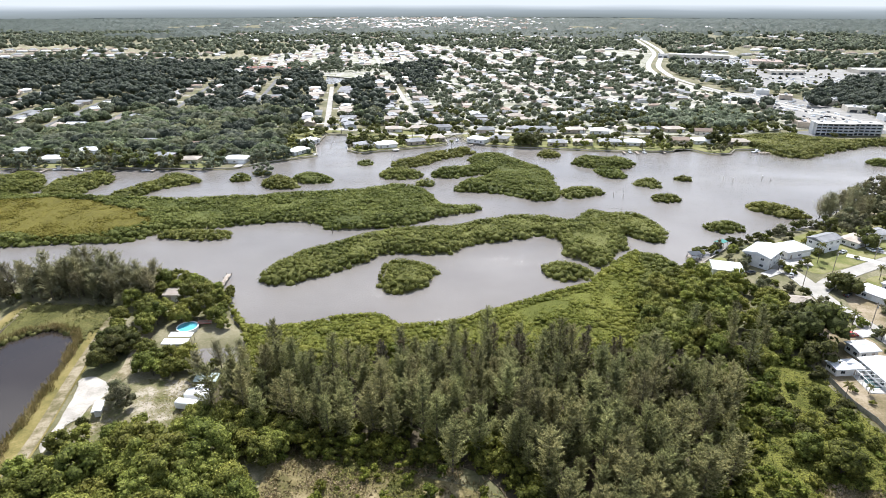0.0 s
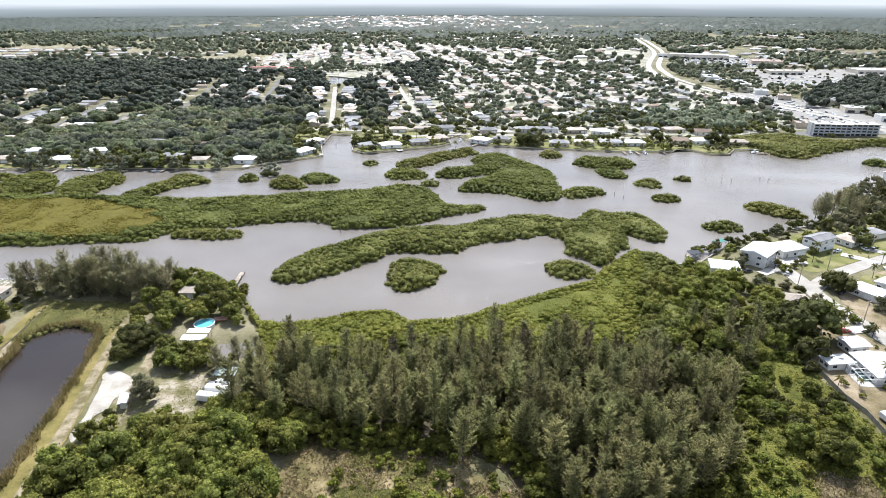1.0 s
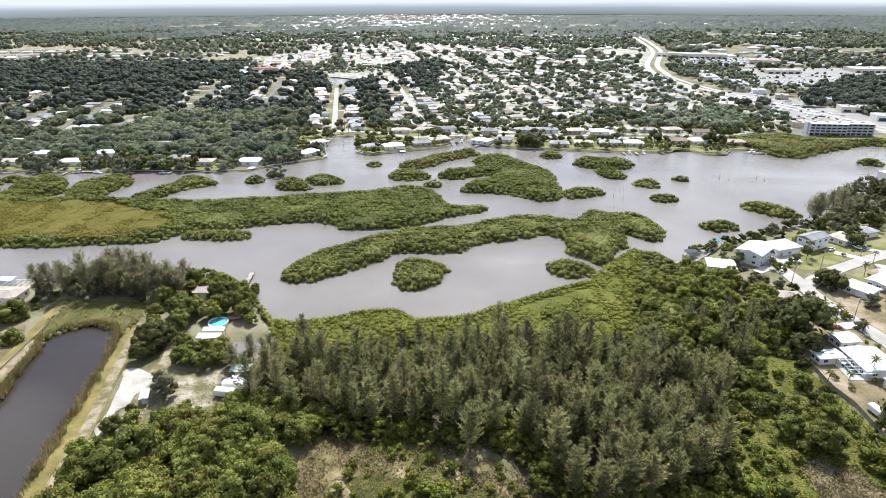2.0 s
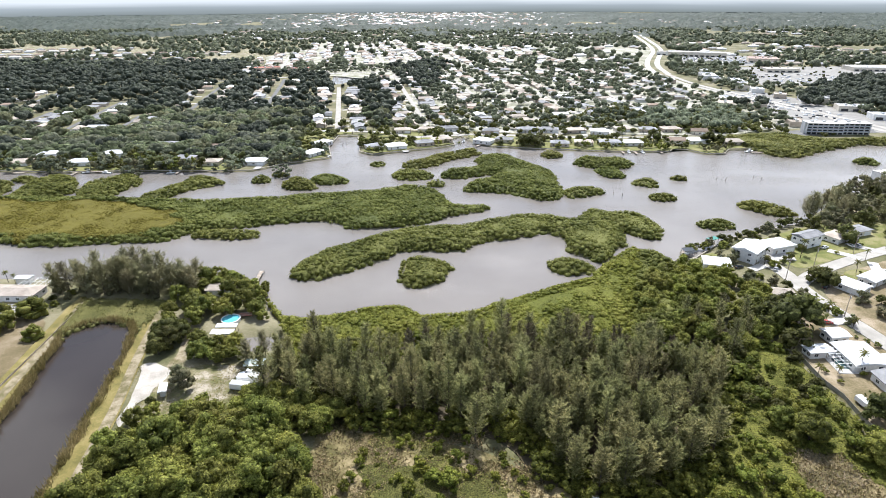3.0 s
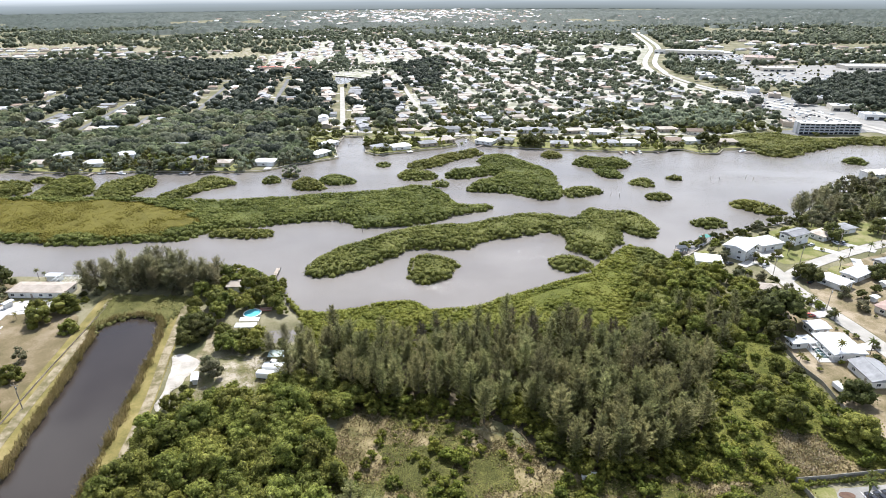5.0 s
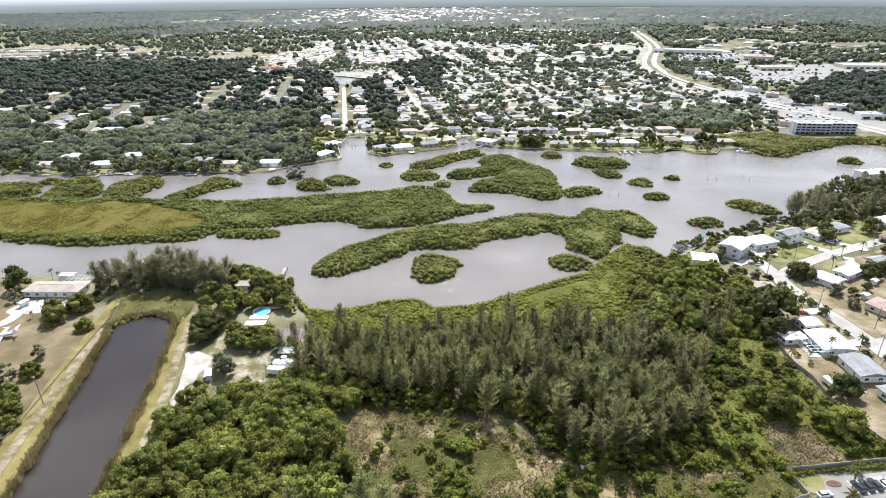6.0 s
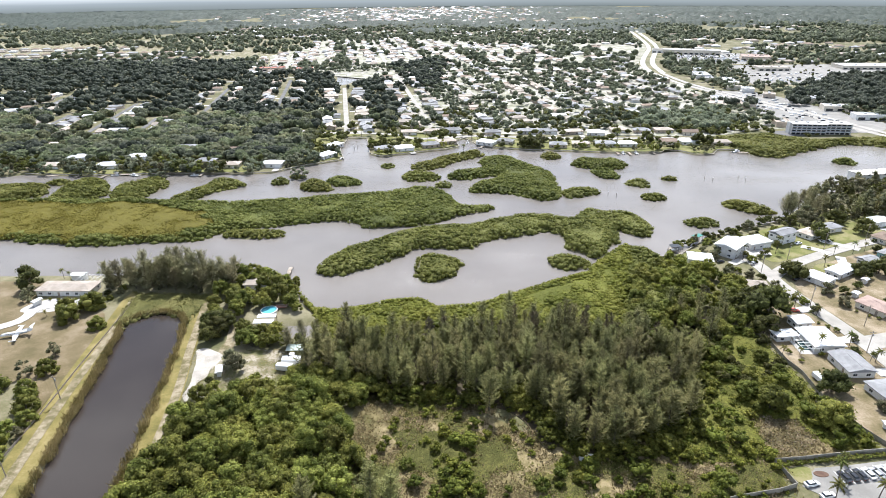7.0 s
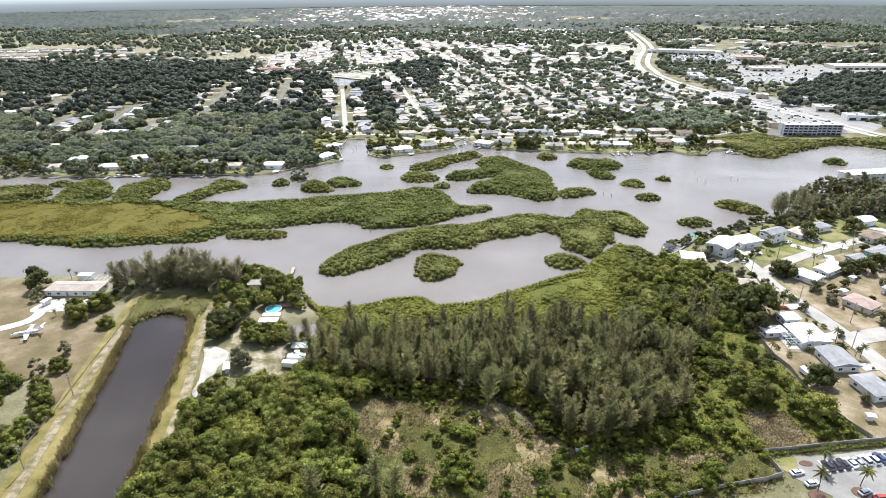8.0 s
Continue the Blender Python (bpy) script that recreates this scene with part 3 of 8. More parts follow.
gx, gy = axis(-350, 400, 3.6, -6000, 6000), axis(60, 520, 3.4, -900, 6000, 1.05)
X, Y = np.meshgrid(gx, gy)
D = land(X, Y)
isle = islands(X, Y) > np.maximum(mainland(X, Y), 0)
top = np.where(isle, 0.45, LAND_Z)
Z = np.clip(D * 0.32, -1.6, top)
nx, ny = len(gx), len(gy)
idx = np.arange(nx * ny).reshape(ny, nx)
faces = np.stack([idx[:-1, :-1], idx[:-1, 1:], idx[1:, 1:], idx[1:, :-1]], -1).reshape(-1, 4)
me = raw_mesh("ground", np.stack([X, Y, Z], -1).reshape(-1, 3), faces)
me.materials.append(GROUND)
me.polygons.foreach_set("use_smooth", [True] * len(me.polygons))
tagged(new("ground", me), "flat subtropical ground of grass and sandy soil with river banks", "ground", kind="structure")


layers = [0]


def layer_step():
    """Each flat layer lies a few millimetres over the one before it."""
    layers[0] += 1
    return 0.004 * (layers[0] % 60)


def sheet(name, poly, z, material, label, category, cell=None, wobble=0.0, kind="structure"):
    """A thin flat layer with a rounded, slightly wavering outline and a rim that goes into the ground."""
    bm = bmesh.new()
    z = z + layer_step()
    pts = [(x + wobble * float(flat_noise(x, y, 4, 8)), y + wobble * float(flat_noise(x, y, 4, 9))) for x, y in poly]
    ring = [bm.verts.new((x, y, z)) for x, y in pts]
    low = [bm.verts.new((x, y, z - 0.6)) for x, y in pts]
    f = bm.faces.new(ring)
    for i in range(len(ring)):
        j = (i + 1) % len(ring)
        bm.faces.new((ring[i], ring[j], low[j], low[i]))
    bmesh.ops.triangulate(bm, faces=[f])
    return tagged(new(name, finish(bm, name, material)), label, category, kind=kind)


def band(name, line, width, z, material, label, category, kind="structure", name_group=""):
    """A road or a path: quads along a rounded line, with thickness."""
    pts = [Vector(p) for p in line]
    z = z + 0.15 + layer_step()
    bm = bmesh.new()
    rows = []
    for i, p in enumerate(pts):
        a, b = pts[max(i - 1, 0)], pts[min(i + 1, len(pts) - 1)]
        t = (b - a).normalized()
        nv = Vector((-t.y, t.x)) * width / 2
        w = 0.12 * float(flat_noise(p.x, p.y, 5, 2))
        rows.append([bm.verts.new((*(p + nv * (1 + w / width)), z - 0.6)), bm.verts.new((*(p + nv), z)), bm.verts.new((*(p - nv), z)), bm.verts.new((*(p - nv), z - 0.6))])
    for r, s in zip(rows, rows[1:]):
        for k in range(3):
            bm.faces.new((r[k], r[k + 1], s[k + 1], s[k]))
    return tagged(new(name, finish(bm, name, material)), label, category, kind=kind)


bm = bmesh.new()
ws = 6000
wv = [bm.verts.new(p) for p in ((-ws, -900, 0), (ws, -900, 0), (ws, ws, 0), (-ws, ws, 0))]
bm.faces.new(wv)
tagged(new("water", finish(bm, "water", RIVER)), "calm brown tidal river reflecting a bright hazy sky", "water", kind="structure")
sheet("pond_water", [(x - 0.0, y) for x, y in rounded([(-156, 185), (-121, 185), (-112, 136), (-105, 101), (-98, 74), (-90, 20), (-70, -65), (-112, -65), (-128, 20), (-134, 74), (-142, 109), (-150, 143)], True, 1)], 0.25, PONDWATER,
      "dark still drainage pond", "water")

# glowing strip with painted haze closing the view, far behind everything
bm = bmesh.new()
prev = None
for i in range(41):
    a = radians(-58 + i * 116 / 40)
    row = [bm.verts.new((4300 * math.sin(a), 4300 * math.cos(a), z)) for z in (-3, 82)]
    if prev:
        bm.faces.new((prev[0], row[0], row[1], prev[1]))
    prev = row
tagged(new("backdrop", finish(bm, "backdrop", HAZE)), "glowing strip of painted pale haze on the horizon", "backdrop", kind="structure")

# ---- plants ----


def cards(c, n, size, r, aspect=1.0, along=None):
    """Leaf sprays: one bent quad each, at c, facing n, of the given size; along sets the long side's direction."""
    c, n = np.asarray(c, float), np.asarray(n, float)
    n = n / (np.linalg.norm(n, axis=1, keepdims=True) + 1e-9)
    ref = r.normal(size=n.shape) if along is None else along
    u = np.cross(n, ref)
    u /= np.linalg.norm(u, axis=1, keepdims=True) + 1e-9
    v = np.cross(n, u)
    s = np.asarray(size, float).reshape(-1, 1)
    if np.ndim(size) == 0:
        s = np.full((len(c), 1), float(size))
    s = s * r.uniform(0.7, 1.3, (len(c), 1))
    a = s * aspect
    k = r.uniform(-0.25, 0.25, (len(c), 4, 1))
    q = np.stack([c - u * s - v * a * 0.6, c + u * s * 0.8 - v * a, c + u * s + v * a * 0.7, c - u * s * 0.7 + v * a], 1)
    q = q + n[:, None, :] * s[:, None, :] * k
    m = len(c)
    return q.reshape(-1, 3), np.arange(m * 4).reshape(m, 4)


def ball(count, r, low=-0.35):
    """Directions over a dome."""
    v = r.normal(size=(count * 3, 3))
    v /= np.linalg.norm(v, axis=1, keepdims=True)
    return v[v[:, 2] > low][:count]


def ico(level):
    bm = bmesh.new()
    bmesh.ops.create_icosphere(bm, subdivisions=level, radius=1.0)
    v = np.array([tuple(p.co) for p in bm.verts])
    f = np.array([[q.index for q in t.verts] for t in bm.faces])
    bm.free()
    return v, f


ICO0, ICO1 = ico(1), ico(2)


def heaps(centres, radii, r, level, jitter=0.16):
    """Rough solid lobes, the inner mass of a crown."""
    v, f = level
    n = len(centres)
    k = r.uniform(1 - jitter, 1 + jitter, (n, len(v), 1))
    V = (np.asarray(centres)[:, None, :] + v[None] * k * np.asarray(radii)[:, None, :]).reshape(-1, 3)
    F = (f[None] + (np.arange(n) * len(v))[:, None, None]).reshape(-1, 3)
    return V, F


def lobed_crown(r, radius, height, base, lobes, per_lobe, leaf, low=-0.3, level=None):
    """A crown of rounded lobes set unevenly on a dome, gaps between them, each a rough mass clothed in leaf sprays."""
    pts, nrm, cc, rr = [], [], [], []
    dirs = ball(lobes, r, -0.15)
    for i, d in enumerate(dirs):
        lr = radius * r.uniform(0.20, 0.46)
        c = np.array([d[0] * (radius - lr * 0.8) * r.uniform(0.75, 1.12), d[1] * (radius - lr * 0.8) * r.uniform(0.75, 1.12), base + max(d[2], -0.1) * (height - base - lr * 0.7) * r.uniform(0.8, 1.05) + lr * 0.3])
        dd = ball(per_lobe, r, low)
        rad = lr * r.uniform(0.80, 1.22, (len(dd), 1))
        pts.append(c + dd * rad * np.array([1, 1, 0.85]))
        nrm.append(dd * 1.0 + r.normal(size=dd.shape) * 0.5 + np.array([0, 0, 0.3]))
        cc.append(c)
        rr.append([lr * 0.86, lr * 0.86, lr * 0.70])
    v, f = cards(np.concatenate(pts), np.concatenate(nrm), leaf, r, 0.8)
    hv, hf = heaps(np.array(cc), np.array(rr), r, level or ICO0)
    return np.concatenate([v, hv]), [f, hf + len(v)]


def trunk_mesh(name, r, height, radius, limbs, spread, lean=0.03):
    bm = bmesh.new()
    p, rad, steps = Vector((0, 0, -0.3)), radius, 4
    joints = [(p, rad)]
    for i in range(steps):
        q = Vector((r.normal() * lean * height * 0.4, r.normal() * lean * height * 0.4, (i + 1) / steps * height))
        add_tube(bm, p, q, rad, rad * 0.72, 6)
        p, rad = q, rad * 0.72
        joints.append((p, rad))
    for i in range(limbs):
        j = joints[1 + i % (steps)]
        a = i * 2.4 + r.uniform(-0.4, 0.4)
        end = j[0] + Vector((math.cos(a) * spread, math.sin(a) * spread, spread * r.uniform(0.35, 0.9)))
        add_tube(bm, j[0], end, j[1] * 0.6, 0.03, 4)
    return finish(bm, name, BARK)


def leafy(name, verts, faces, material):
    me = raw_mesh(name, verts, faces)
    me.materials.append(material)
    return me


def make_tree(seed, name, label, category, radius, height, base, lobes, per_lobe, leaf, material, trunk_r, group=""):
    r = np.random.default_rng(seed)
    t = thing(name, Matrix.Identity(4), label, category, group)
    part("trunk", trunk_mesh("trunk", r, height * 0.62, trunk_r, 7, radius * 0.6), None, t)
    part("crown", leafy("crown", *lobed_crown(r, radius, height, base, lobes, per_lobe, leaf), material), None, t)
    return t


def make_casuarina(seed, height, material, group="", wide=1.0, branches=40, label="tall feathery grey-green casuarina pine in a dense grove"):
    """A leaning stem with rising branches, each one a plume of long needle sprays, bare gaps between the plumes."""
    r = np.random.default_rng(seed)
    t = thing("casuarina_tree", Matrix.Identity(4), label, "tree", group)
    bm = bmesh.new()
    lean = Vector((r.normal() * 0.6, r.normal() * 0.6))
    levels = 5
    spine = lambda u: Vector((lean.x * u * u, lean.y * u * u, u * height))
    for i in range(levels):
        a, b = i / levels, (i + 1) / levels
        add_tube(bm, spine(a) - Vector((0, 0, 0.3 if i == 0 else 0)), spine(b), 0.24 * (1 - a) + 0.03, 0.24 * (1 - b) + 0.03, 6)
    pts, nrm, along, size = [], [], [], []
    for k in range(branches):
        u = 0.12 + 0.85 * (k / branches) ** 0.85
        a = k * 2.399 + r.uniform(-0.5, 0.5)
        reach = wide * height * 0.215 * (1.0 - u) ** 0.62 * (0.5 + 0.5 * min(1.0, u * 2.6)) * r.uniform(0.5, 1.4) + 0.55
        d = Vector((math.cos(a), math.sin(a), r.uniform(0.25, 0.95))).normalized()
        side = Vector((-d.y, d.x, 0))
        s = spine(u)
        if k % 3 == 0:
            add_tube(bm, s, s + d * reach * 0.85, 0.05, 0.015, 3)
        m = int(10 + reach * 8.4)
        for j in range(m):
            f = (j + 0.5) / m * 0.92 + 0.12
            flare = 0.34 * reach * math.sin(math.pi * min(1.0, f * 0.9 + 0.08)) + 0.06
            off = r.uniform(-1, 1)
            p = s + d * reach * f + side * off * flare + Vector((0, 0, 0.38 * reach * f * f + r.normal() * 0.09))
            sp = d * 1.0 + side * off * 0.9 + Vector((0, 0, 0.35 + 0.7 * f)) + Vector((r.normal(), r.normal(), r.normal())) * 0.18
            pts.append(p)
            along.append(sp)
            nrm.append(Vector((-d.x * 0.5, -d.y * 0.5, 1.0)) + Vector((r.normal(), r.normal(), r.normal())) * 0.45)
            size.append((0.075 + 0.035 * r.random()) * (1.15 - 0.35 * f))
    for j in range(14):
        pts.append(spine(0.93 + 0.08 * j / 14) + Vector((r.normal(), r.normal(), 0)) * 0.1)
        along.append(Vector((r.normal() * 0.25, r.normal() * 0.25, 1)))
        nrm.append(Vector((r.normal(), r.normal(), 0.2)))
        size.append(0.07)
    v, f = cards(np.array(pts), np.array(nrm), np.array(size), r, 5.2, np.array(along))
    part("trunk", bm, BARK, t)
    part("crown", leafy("crown", v, f, material), None, t)
    return t


def make_palm(seed, height, fronds, length, label, group=""):
    r = np.random.default_rng(seed)
    t = thing("palm_tree", Matrix.Identity(4), label, "palm", group)
    bm = bmesh.new()
    bend = Vector((r.normal() * 0.35, r.normal() * 0.35))
    sp = lambda u: Vector((bend.x * u * u, bend.y * u * u, u * height - (0.3 if u == 0 else 0)))
    for i in range(4):
        add_tube(bm, sp(i / 4), sp((i + 1) / 4), 0.19 - 0.02 * i, 0.17 - 0.02 * i, 6)
    part("trunk", bm, BARK, t)
    head = sp(1)
    verts, faces = [], []
    for k in range(fronds):
        a = k * 2.399 + r.uniform(-0.2, 0.2)
        el = 1.15 - 1.7 * (k / fronds)
        out = Vector((math.cos(a), math.sin(a), 0))
        side = Vector((-math.sin(a), math.cos(a), 0))
        prev = None
        seg = 6
        for j in range(seg + 1):
            f = j / seg
            p = head + out * length * f * math.cos(el * (1 - f * 0.6)) + Vector((0, 0, length * (math.sin(el) * f - 0.55 * f * f)))
            w = length * 0.17 * (math.sin(math.pi * min(f * 0.85 + 0.12, 1.0)) + 0.05)
            droop = Vector((0, 0, -w * 0.55))
            row = [p + side * w + droop, p, p - side * w + droop]
            if prev and j % 1 == 0:
                b = len(verts)
                cut = 0.30
                verts.extend([prev[1], row[1], row[1].lerp(row[0], 1.0), prev[0].lerp(row[0], cut), prev[1], row[1], row[2], prev[2].lerp(row[2], cut)])
                faces.extend([(b, b + 1, b + 2, b + 3), (b + 4, b + 7, b + 6, b + 5)])
            prev = row
    part("crown", leafy("crown", np.array([tuple(v) for v in verts]), np.array(faces), LEAF_PALM), None, t)
    return t


def scatter(count, inside, gap, seed, bounds):
    """Random places inside a region, none nearer to another than gap."""
    r = np.random.default_rng(seed)
    x0, x1, y0, y1 = bounds
    xs, ys = r.uniform(x0, x1, count), r.uniform(y0, y1, count)
    ok = inside(xs, ys)
    cells, out = {}, []
    for x, y in zip(xs[ok], ys[ok]):
        i, j = int(x // gap), int(y // gap)
        if any((x - p) ** 2 + (y - q) ** 2 < gap * gap for a in (i - 1, i, i + 1) for b in (j - 1, j, j + 1) for p, q in cells.get((a, b), ())):
            continue
        cells.setdefault((i, j), []).append((x, y))
        out.append((x, y))
    return out


def plant(protos, places, seed, lo, hi, z=LAND_Z):
    """Copies of the prototypes at the places, turned and scaled by chance."""
    r = np.random.default_rng(seed)
    for p in protos:
        p["group"] = p.name.split(".")[0].replace("_", " ") + "s of the place"
    for x, y in places:
        s = r.uniform(lo, hi)
        p = protos[int(r.integers(len(protos)))]
        o = copy_thing(p, pose(x, y, z, 0, 0, r.uniform(0, 360)))
        o.scale = (s * r.uniform(0.9, 1.1), s * r.uniform(0.9, 1.1), s)


def thicket(name, protos, places, seed, lo, hi, label, material, z=LAND_Z):
    """Many shrubs grown into one another, as one object."""
    r = np.random.default_rng(seed)
    geo = []
    for p in protos:
        me = [o for o in p.children if o.name.startswith("crown")][0].data
        v = np.empty(len(me.vertices) * 3, dtype=np.float32)
        me.vertices.foreach_get("co", v)
        geo.append((v.reshape(-1, 3), np.array([q.vertices[:] for q in me.polygons if len(q.vertices) == 4]), np.array([q.vertices[:] for q in me.polygons if len(q.vertices) == 3])))
    V, Q, T, k = [], [], [], 0
    for x, y in places:
        v, q, t = geo[int(r.integers(len(geo)))]
        s, a = r.uniform(lo, hi), r.uniform(0, 6.283)
        c, sn = math.cos(a) * s, math.sin(a) * s
        V.append(np.stack([x + c * v[:, 0] - sn * v[:, 1], y + sn * v[:, 0] + c * v[:, 1], z + s * v[:, 2]], 1))
        Q.append(q + k)
        T.append(t + k)
        k += len(v)
    tagged(new(name, leafy(name, np.concatenate(V), [np.concatenate(Q), np.concatenate(T)], material)), label, "shrubs", kind="stuff")


def drop(protos):
    for p in protos:
        for o in list(p.children_recursive) + [p]:
            bpy.data.objects.remove(o)


def mangrove_canopy(name, inside, bounds, material, label, seed, height, gap=1.95, per=28, leaf=0.21, edge=0.6, base=0.2, depth=None, step=1.8, squash=0.62, rough=1.0, fill=0.62):
    """A closed canopy of many small rounded lumps, reaching down to the water at its rim, clothed in leaf sprays."""
    depth = depth or inside
    count = int((bounds[1] - bounds[0]) * (bounds[3] - bounds[2]) / (gap * gap) * 3.0)
    pts = np.array(scatter(count, lambda x, y: inside(x, y) > -0.4, gap, seed, bounds))
    if not len(pts):
        return None
    r = np.random.default_rng(seed + 1)
    d = depth(pts[:, 0], pts[:, 1])
    crest = lambda x, y, e: np.minimum(min(1.7, height * 0.6) + np.maximum(e, 0) * edge, height * (1 + rough * (0.26 * flat_noise(x, y, 11, seed) + 0.20 * flat_noise(x, y, 4.5, seed + 2))))
    h = crest(pts[:, 0], pts[:, 1], d)
    rad = gap * (0.55 + 0.95 * r.random(len(pts)) ** 2.2)
    rim = d < 2.5
    tz = np.where(rim, np.maximum(0.85, 0.5 * h / rad), squash)
    centres = np.stack([pts[:, 0], pts[:, 1], base + h - rad * tz], 1)
    hv, hf = heaps(centres, np.stack([rad * r.uniform(0.85, 1.15, len(rad)), rad * r.uniform(0.85, 1.15, len(rad)), rad * tz], 1) * 0.88, r, ICO0, 0.36)
    C, NN = [], []
    for c, q, t_, e in zip(centres, rad, tz, rim):
        dd = ball(int(per * 1.5) if e else per * 11 // 20, r, -0.8 if e else 0.1)
        C.append(c + dd * q * np.array([1, 1, t_]) * r.uniform(0.84, 1.24, (len(dd), 1)))
        NN.append(dd + r.normal(size=dd.shape) * 0.5)
    # loose sprays between the lumps
    k = int(len(pts) * per * 0.55)
    src = pts[r.integers(len(pts), size=k)] + r.normal(size=(k, 2)) * gap * 0.6
    e = depth(src[:, 0], src[:, 1])
    ok = (inside(src[:, 0], src[:, 1]) > 0.2) & (e > 0.6)
    src, e = src[ok], e[ok]
    C.append(np.stack([src[:, 0], src[:, 1], base + crest(src[:, 0], src[:, 1], e) + r.normal(size=len(src)) * 0.22 - 0.12], 1))
    NN.append(np.array([0, 0, 0.9]) + r.normal(size=(len(src), 3)) * 0.6)
    v, f = cards(np.concatenate(C), np.concatenate(NN), leaf, r, 0.8)
    # shaded inner floor between the lumps
    gxx, gyy = np.arange(bounds[0] - 1, bounds[1] + 1, step), np.arange(bounds[2] - 1, bounds[3] + 1, step)
    GX, GY = np.meshgrid(gxx, gyy)
    keep = inside(GX, GY) > 0.3
    GZ = base + 0.3 + np.minimum(np.maximum(depth(GX, GY), 0) * edge * 0.6, height * fill)
    GZ = GZ + 0.30 * fill * flat_noise(GX, GY, step * 1.3, seed + 4)
    ii = np.arange(GX.size).reshape(GX.shape)
    kf = keep[:-1, :-1] & keep[:-1, 1:] & keep[1:, 1:] & keep[1:, :-1]
    gf = np.stack([ii[:-1, :-1], ii[:-1, 1:], ii[1:, 1:], ii[1:, :-1]], -1)[kf]
    remap = np.full(GX.size, -1)
    usedv = np.unique(gf)
    remap[usedv] = np.arange(len(usedv))
    gv = np.stack([GX, GY, GZ], -1).reshape(-1, 3)[usedv]
    groups = [f, hf + len(v)] + ([remap[gf] + len(v) + len(hv)] if len(gf) else [])
    ob = new(name, leafy(name, np.concatenate([v, hv, gv]), groups, material))
    return tagged(ob, label, "mangrove", kind="stuff")


SAND_DRIVE = [(-110.3, 153.2), (-100.3, 151), (-96.4, 147), (-98.6, 142.4), (-98.6, 136.6), (-99.8, 133), (-100.8, 126), (-100.5, 119), (-102.6, 121), (-104.4, 129.2), (-105.6, 137.1), (-108, 145.2)]


def blades(name, inside, bounds, count, tall, wide, material, label, category, seed, lean=0.3, z=LAND_Z + 0.19):
    """Upright grass and reed blades, thick where the region says so."""
    r = np.random.default_rng(seed)
    x, y = r.uniform(bounds[0], bounds[1], count), r.uniform(bounds[2], bounds[3], count)
    k = inside(x, y)
    ok = k > r.uniform(0, 1, count)
    x, y = x[ok], y[ok]
    n = len(x)
    h = tall * r.uniform(0.45, 1.25, n)
    up = np.stack([r.normal(size=n) * lean, r.normal(size=n) * lean, np.ones(n)], 1)
    up /= np.linalg.norm(up, axis=1, keepdims=True)
    a = r.uniform(0, math.pi, n)
    side = np.stack([np.cos(a), np.sin(a), np.zeros(n)], 1) * (wide * r.uniform(0.6, 1.4, n))[:, None]
    b = np.stack([x, y, np.full(n, z - 0.05)], 1)
    tip = b + up * h[:, None]
    V = np.stack([b - side, b + side, tip + side * 0.35, tip - side * 0.35], 1).reshape(-1, 3)
    tagged(new(name, leafy(name, V, [np.arange(n * 4).reshape(n, 4)], material)), label, category, kind="stuff")




def yellow_flat(x, y):
    e = np.minimum(poly_distance(x, y, [(-420, 270), (-330, 276), (-250, 266), (-200, 264), (-165, 270), (-146, 284), (-152, 300), (-178, 312), (-205, 322), (-300, 328), (-420, 330)]), poly_distance(x, y, _big) - 5)
    return e + 7 * flat_noise(x, y, 22, 6) + 4 * flat_noise(x, y, 7, 9)


islet_groups = [("long", lambda x, y: poly_distance(x, y, _long) + 1.0 * flat_noise(x, y, 7.0, 3), (-85, 118, 215, 315), 4.6),
                ("big", lambda x, y: np.minimum(poly_distance(x, y, _big) + 1.0 * flat_noise(x, y, 7.0, 3), -yellow_flat(x, y) + 1.0), (-350, 30, 255, 360), 4.4)]
mangrove_canopy("mangrove_island", islet_groups[0][1], islet_groups[0][2], LEAF_MANGROVE, "long curved mangrove island in the brown river", 21, 4.3)
mangrove_canopy("mangrove_island", islet_groups[1][1], islet_groups[1][2], LEAF_MANGROVE, "broad mangrove island between two arms of the river", 22, 4.0,
                depth=lambda x, y: poly_distance(x, y, _big))
mangrove_canopy("mangrove_flat", lambda x, y: yellow_flat(x, y), (-350, -120, 258, 345), LEAF_SALTFLAT, "low yellow-green salt flat scrub amid the mangrove island", 23, 2.9, 1.35, 16, 0.17, edge=0.9, squash=0.30, rough=0.4, fill=0.84, step=1.2)
for i, (cx, cy, rx, ry) in enumerate(ISLETS):
    mangrove_canopy("mangrove_islet", lambda x, y: (1 - np.sqrt(((x - cx) / rx) ** 2 + ((y - cy) / ry) ** 2)) * min(rx, ry) + 0.9 * flat_noise(x, y, 6, 3),
                    (cx - rx - 2, cx + rx + 2, cy - ry - 2, cy + ry + 2), LEAF_MANGROVE, "small rounded mangrove islet standing in the river", 40 + i, 3.9)
for i, isle_line in enumerate(_small):
    xs_, ys_ = [p[0] for p in isle_line], [p[1] for p in isle_line]
    mangrove_canopy("mangrove_island", lambda x, y: poly_distance(x, y, isle_line) + 0.9 * flat_noise(x, y, 6, 3), (min(xs_) - 2, max(xs_) + 2, min(ys_) - 2, max(ys_) + 2), LEAF_MANGROVE,
                    "uneven green mangrove island standing in the river", 140 + 2 * i, 4.1)
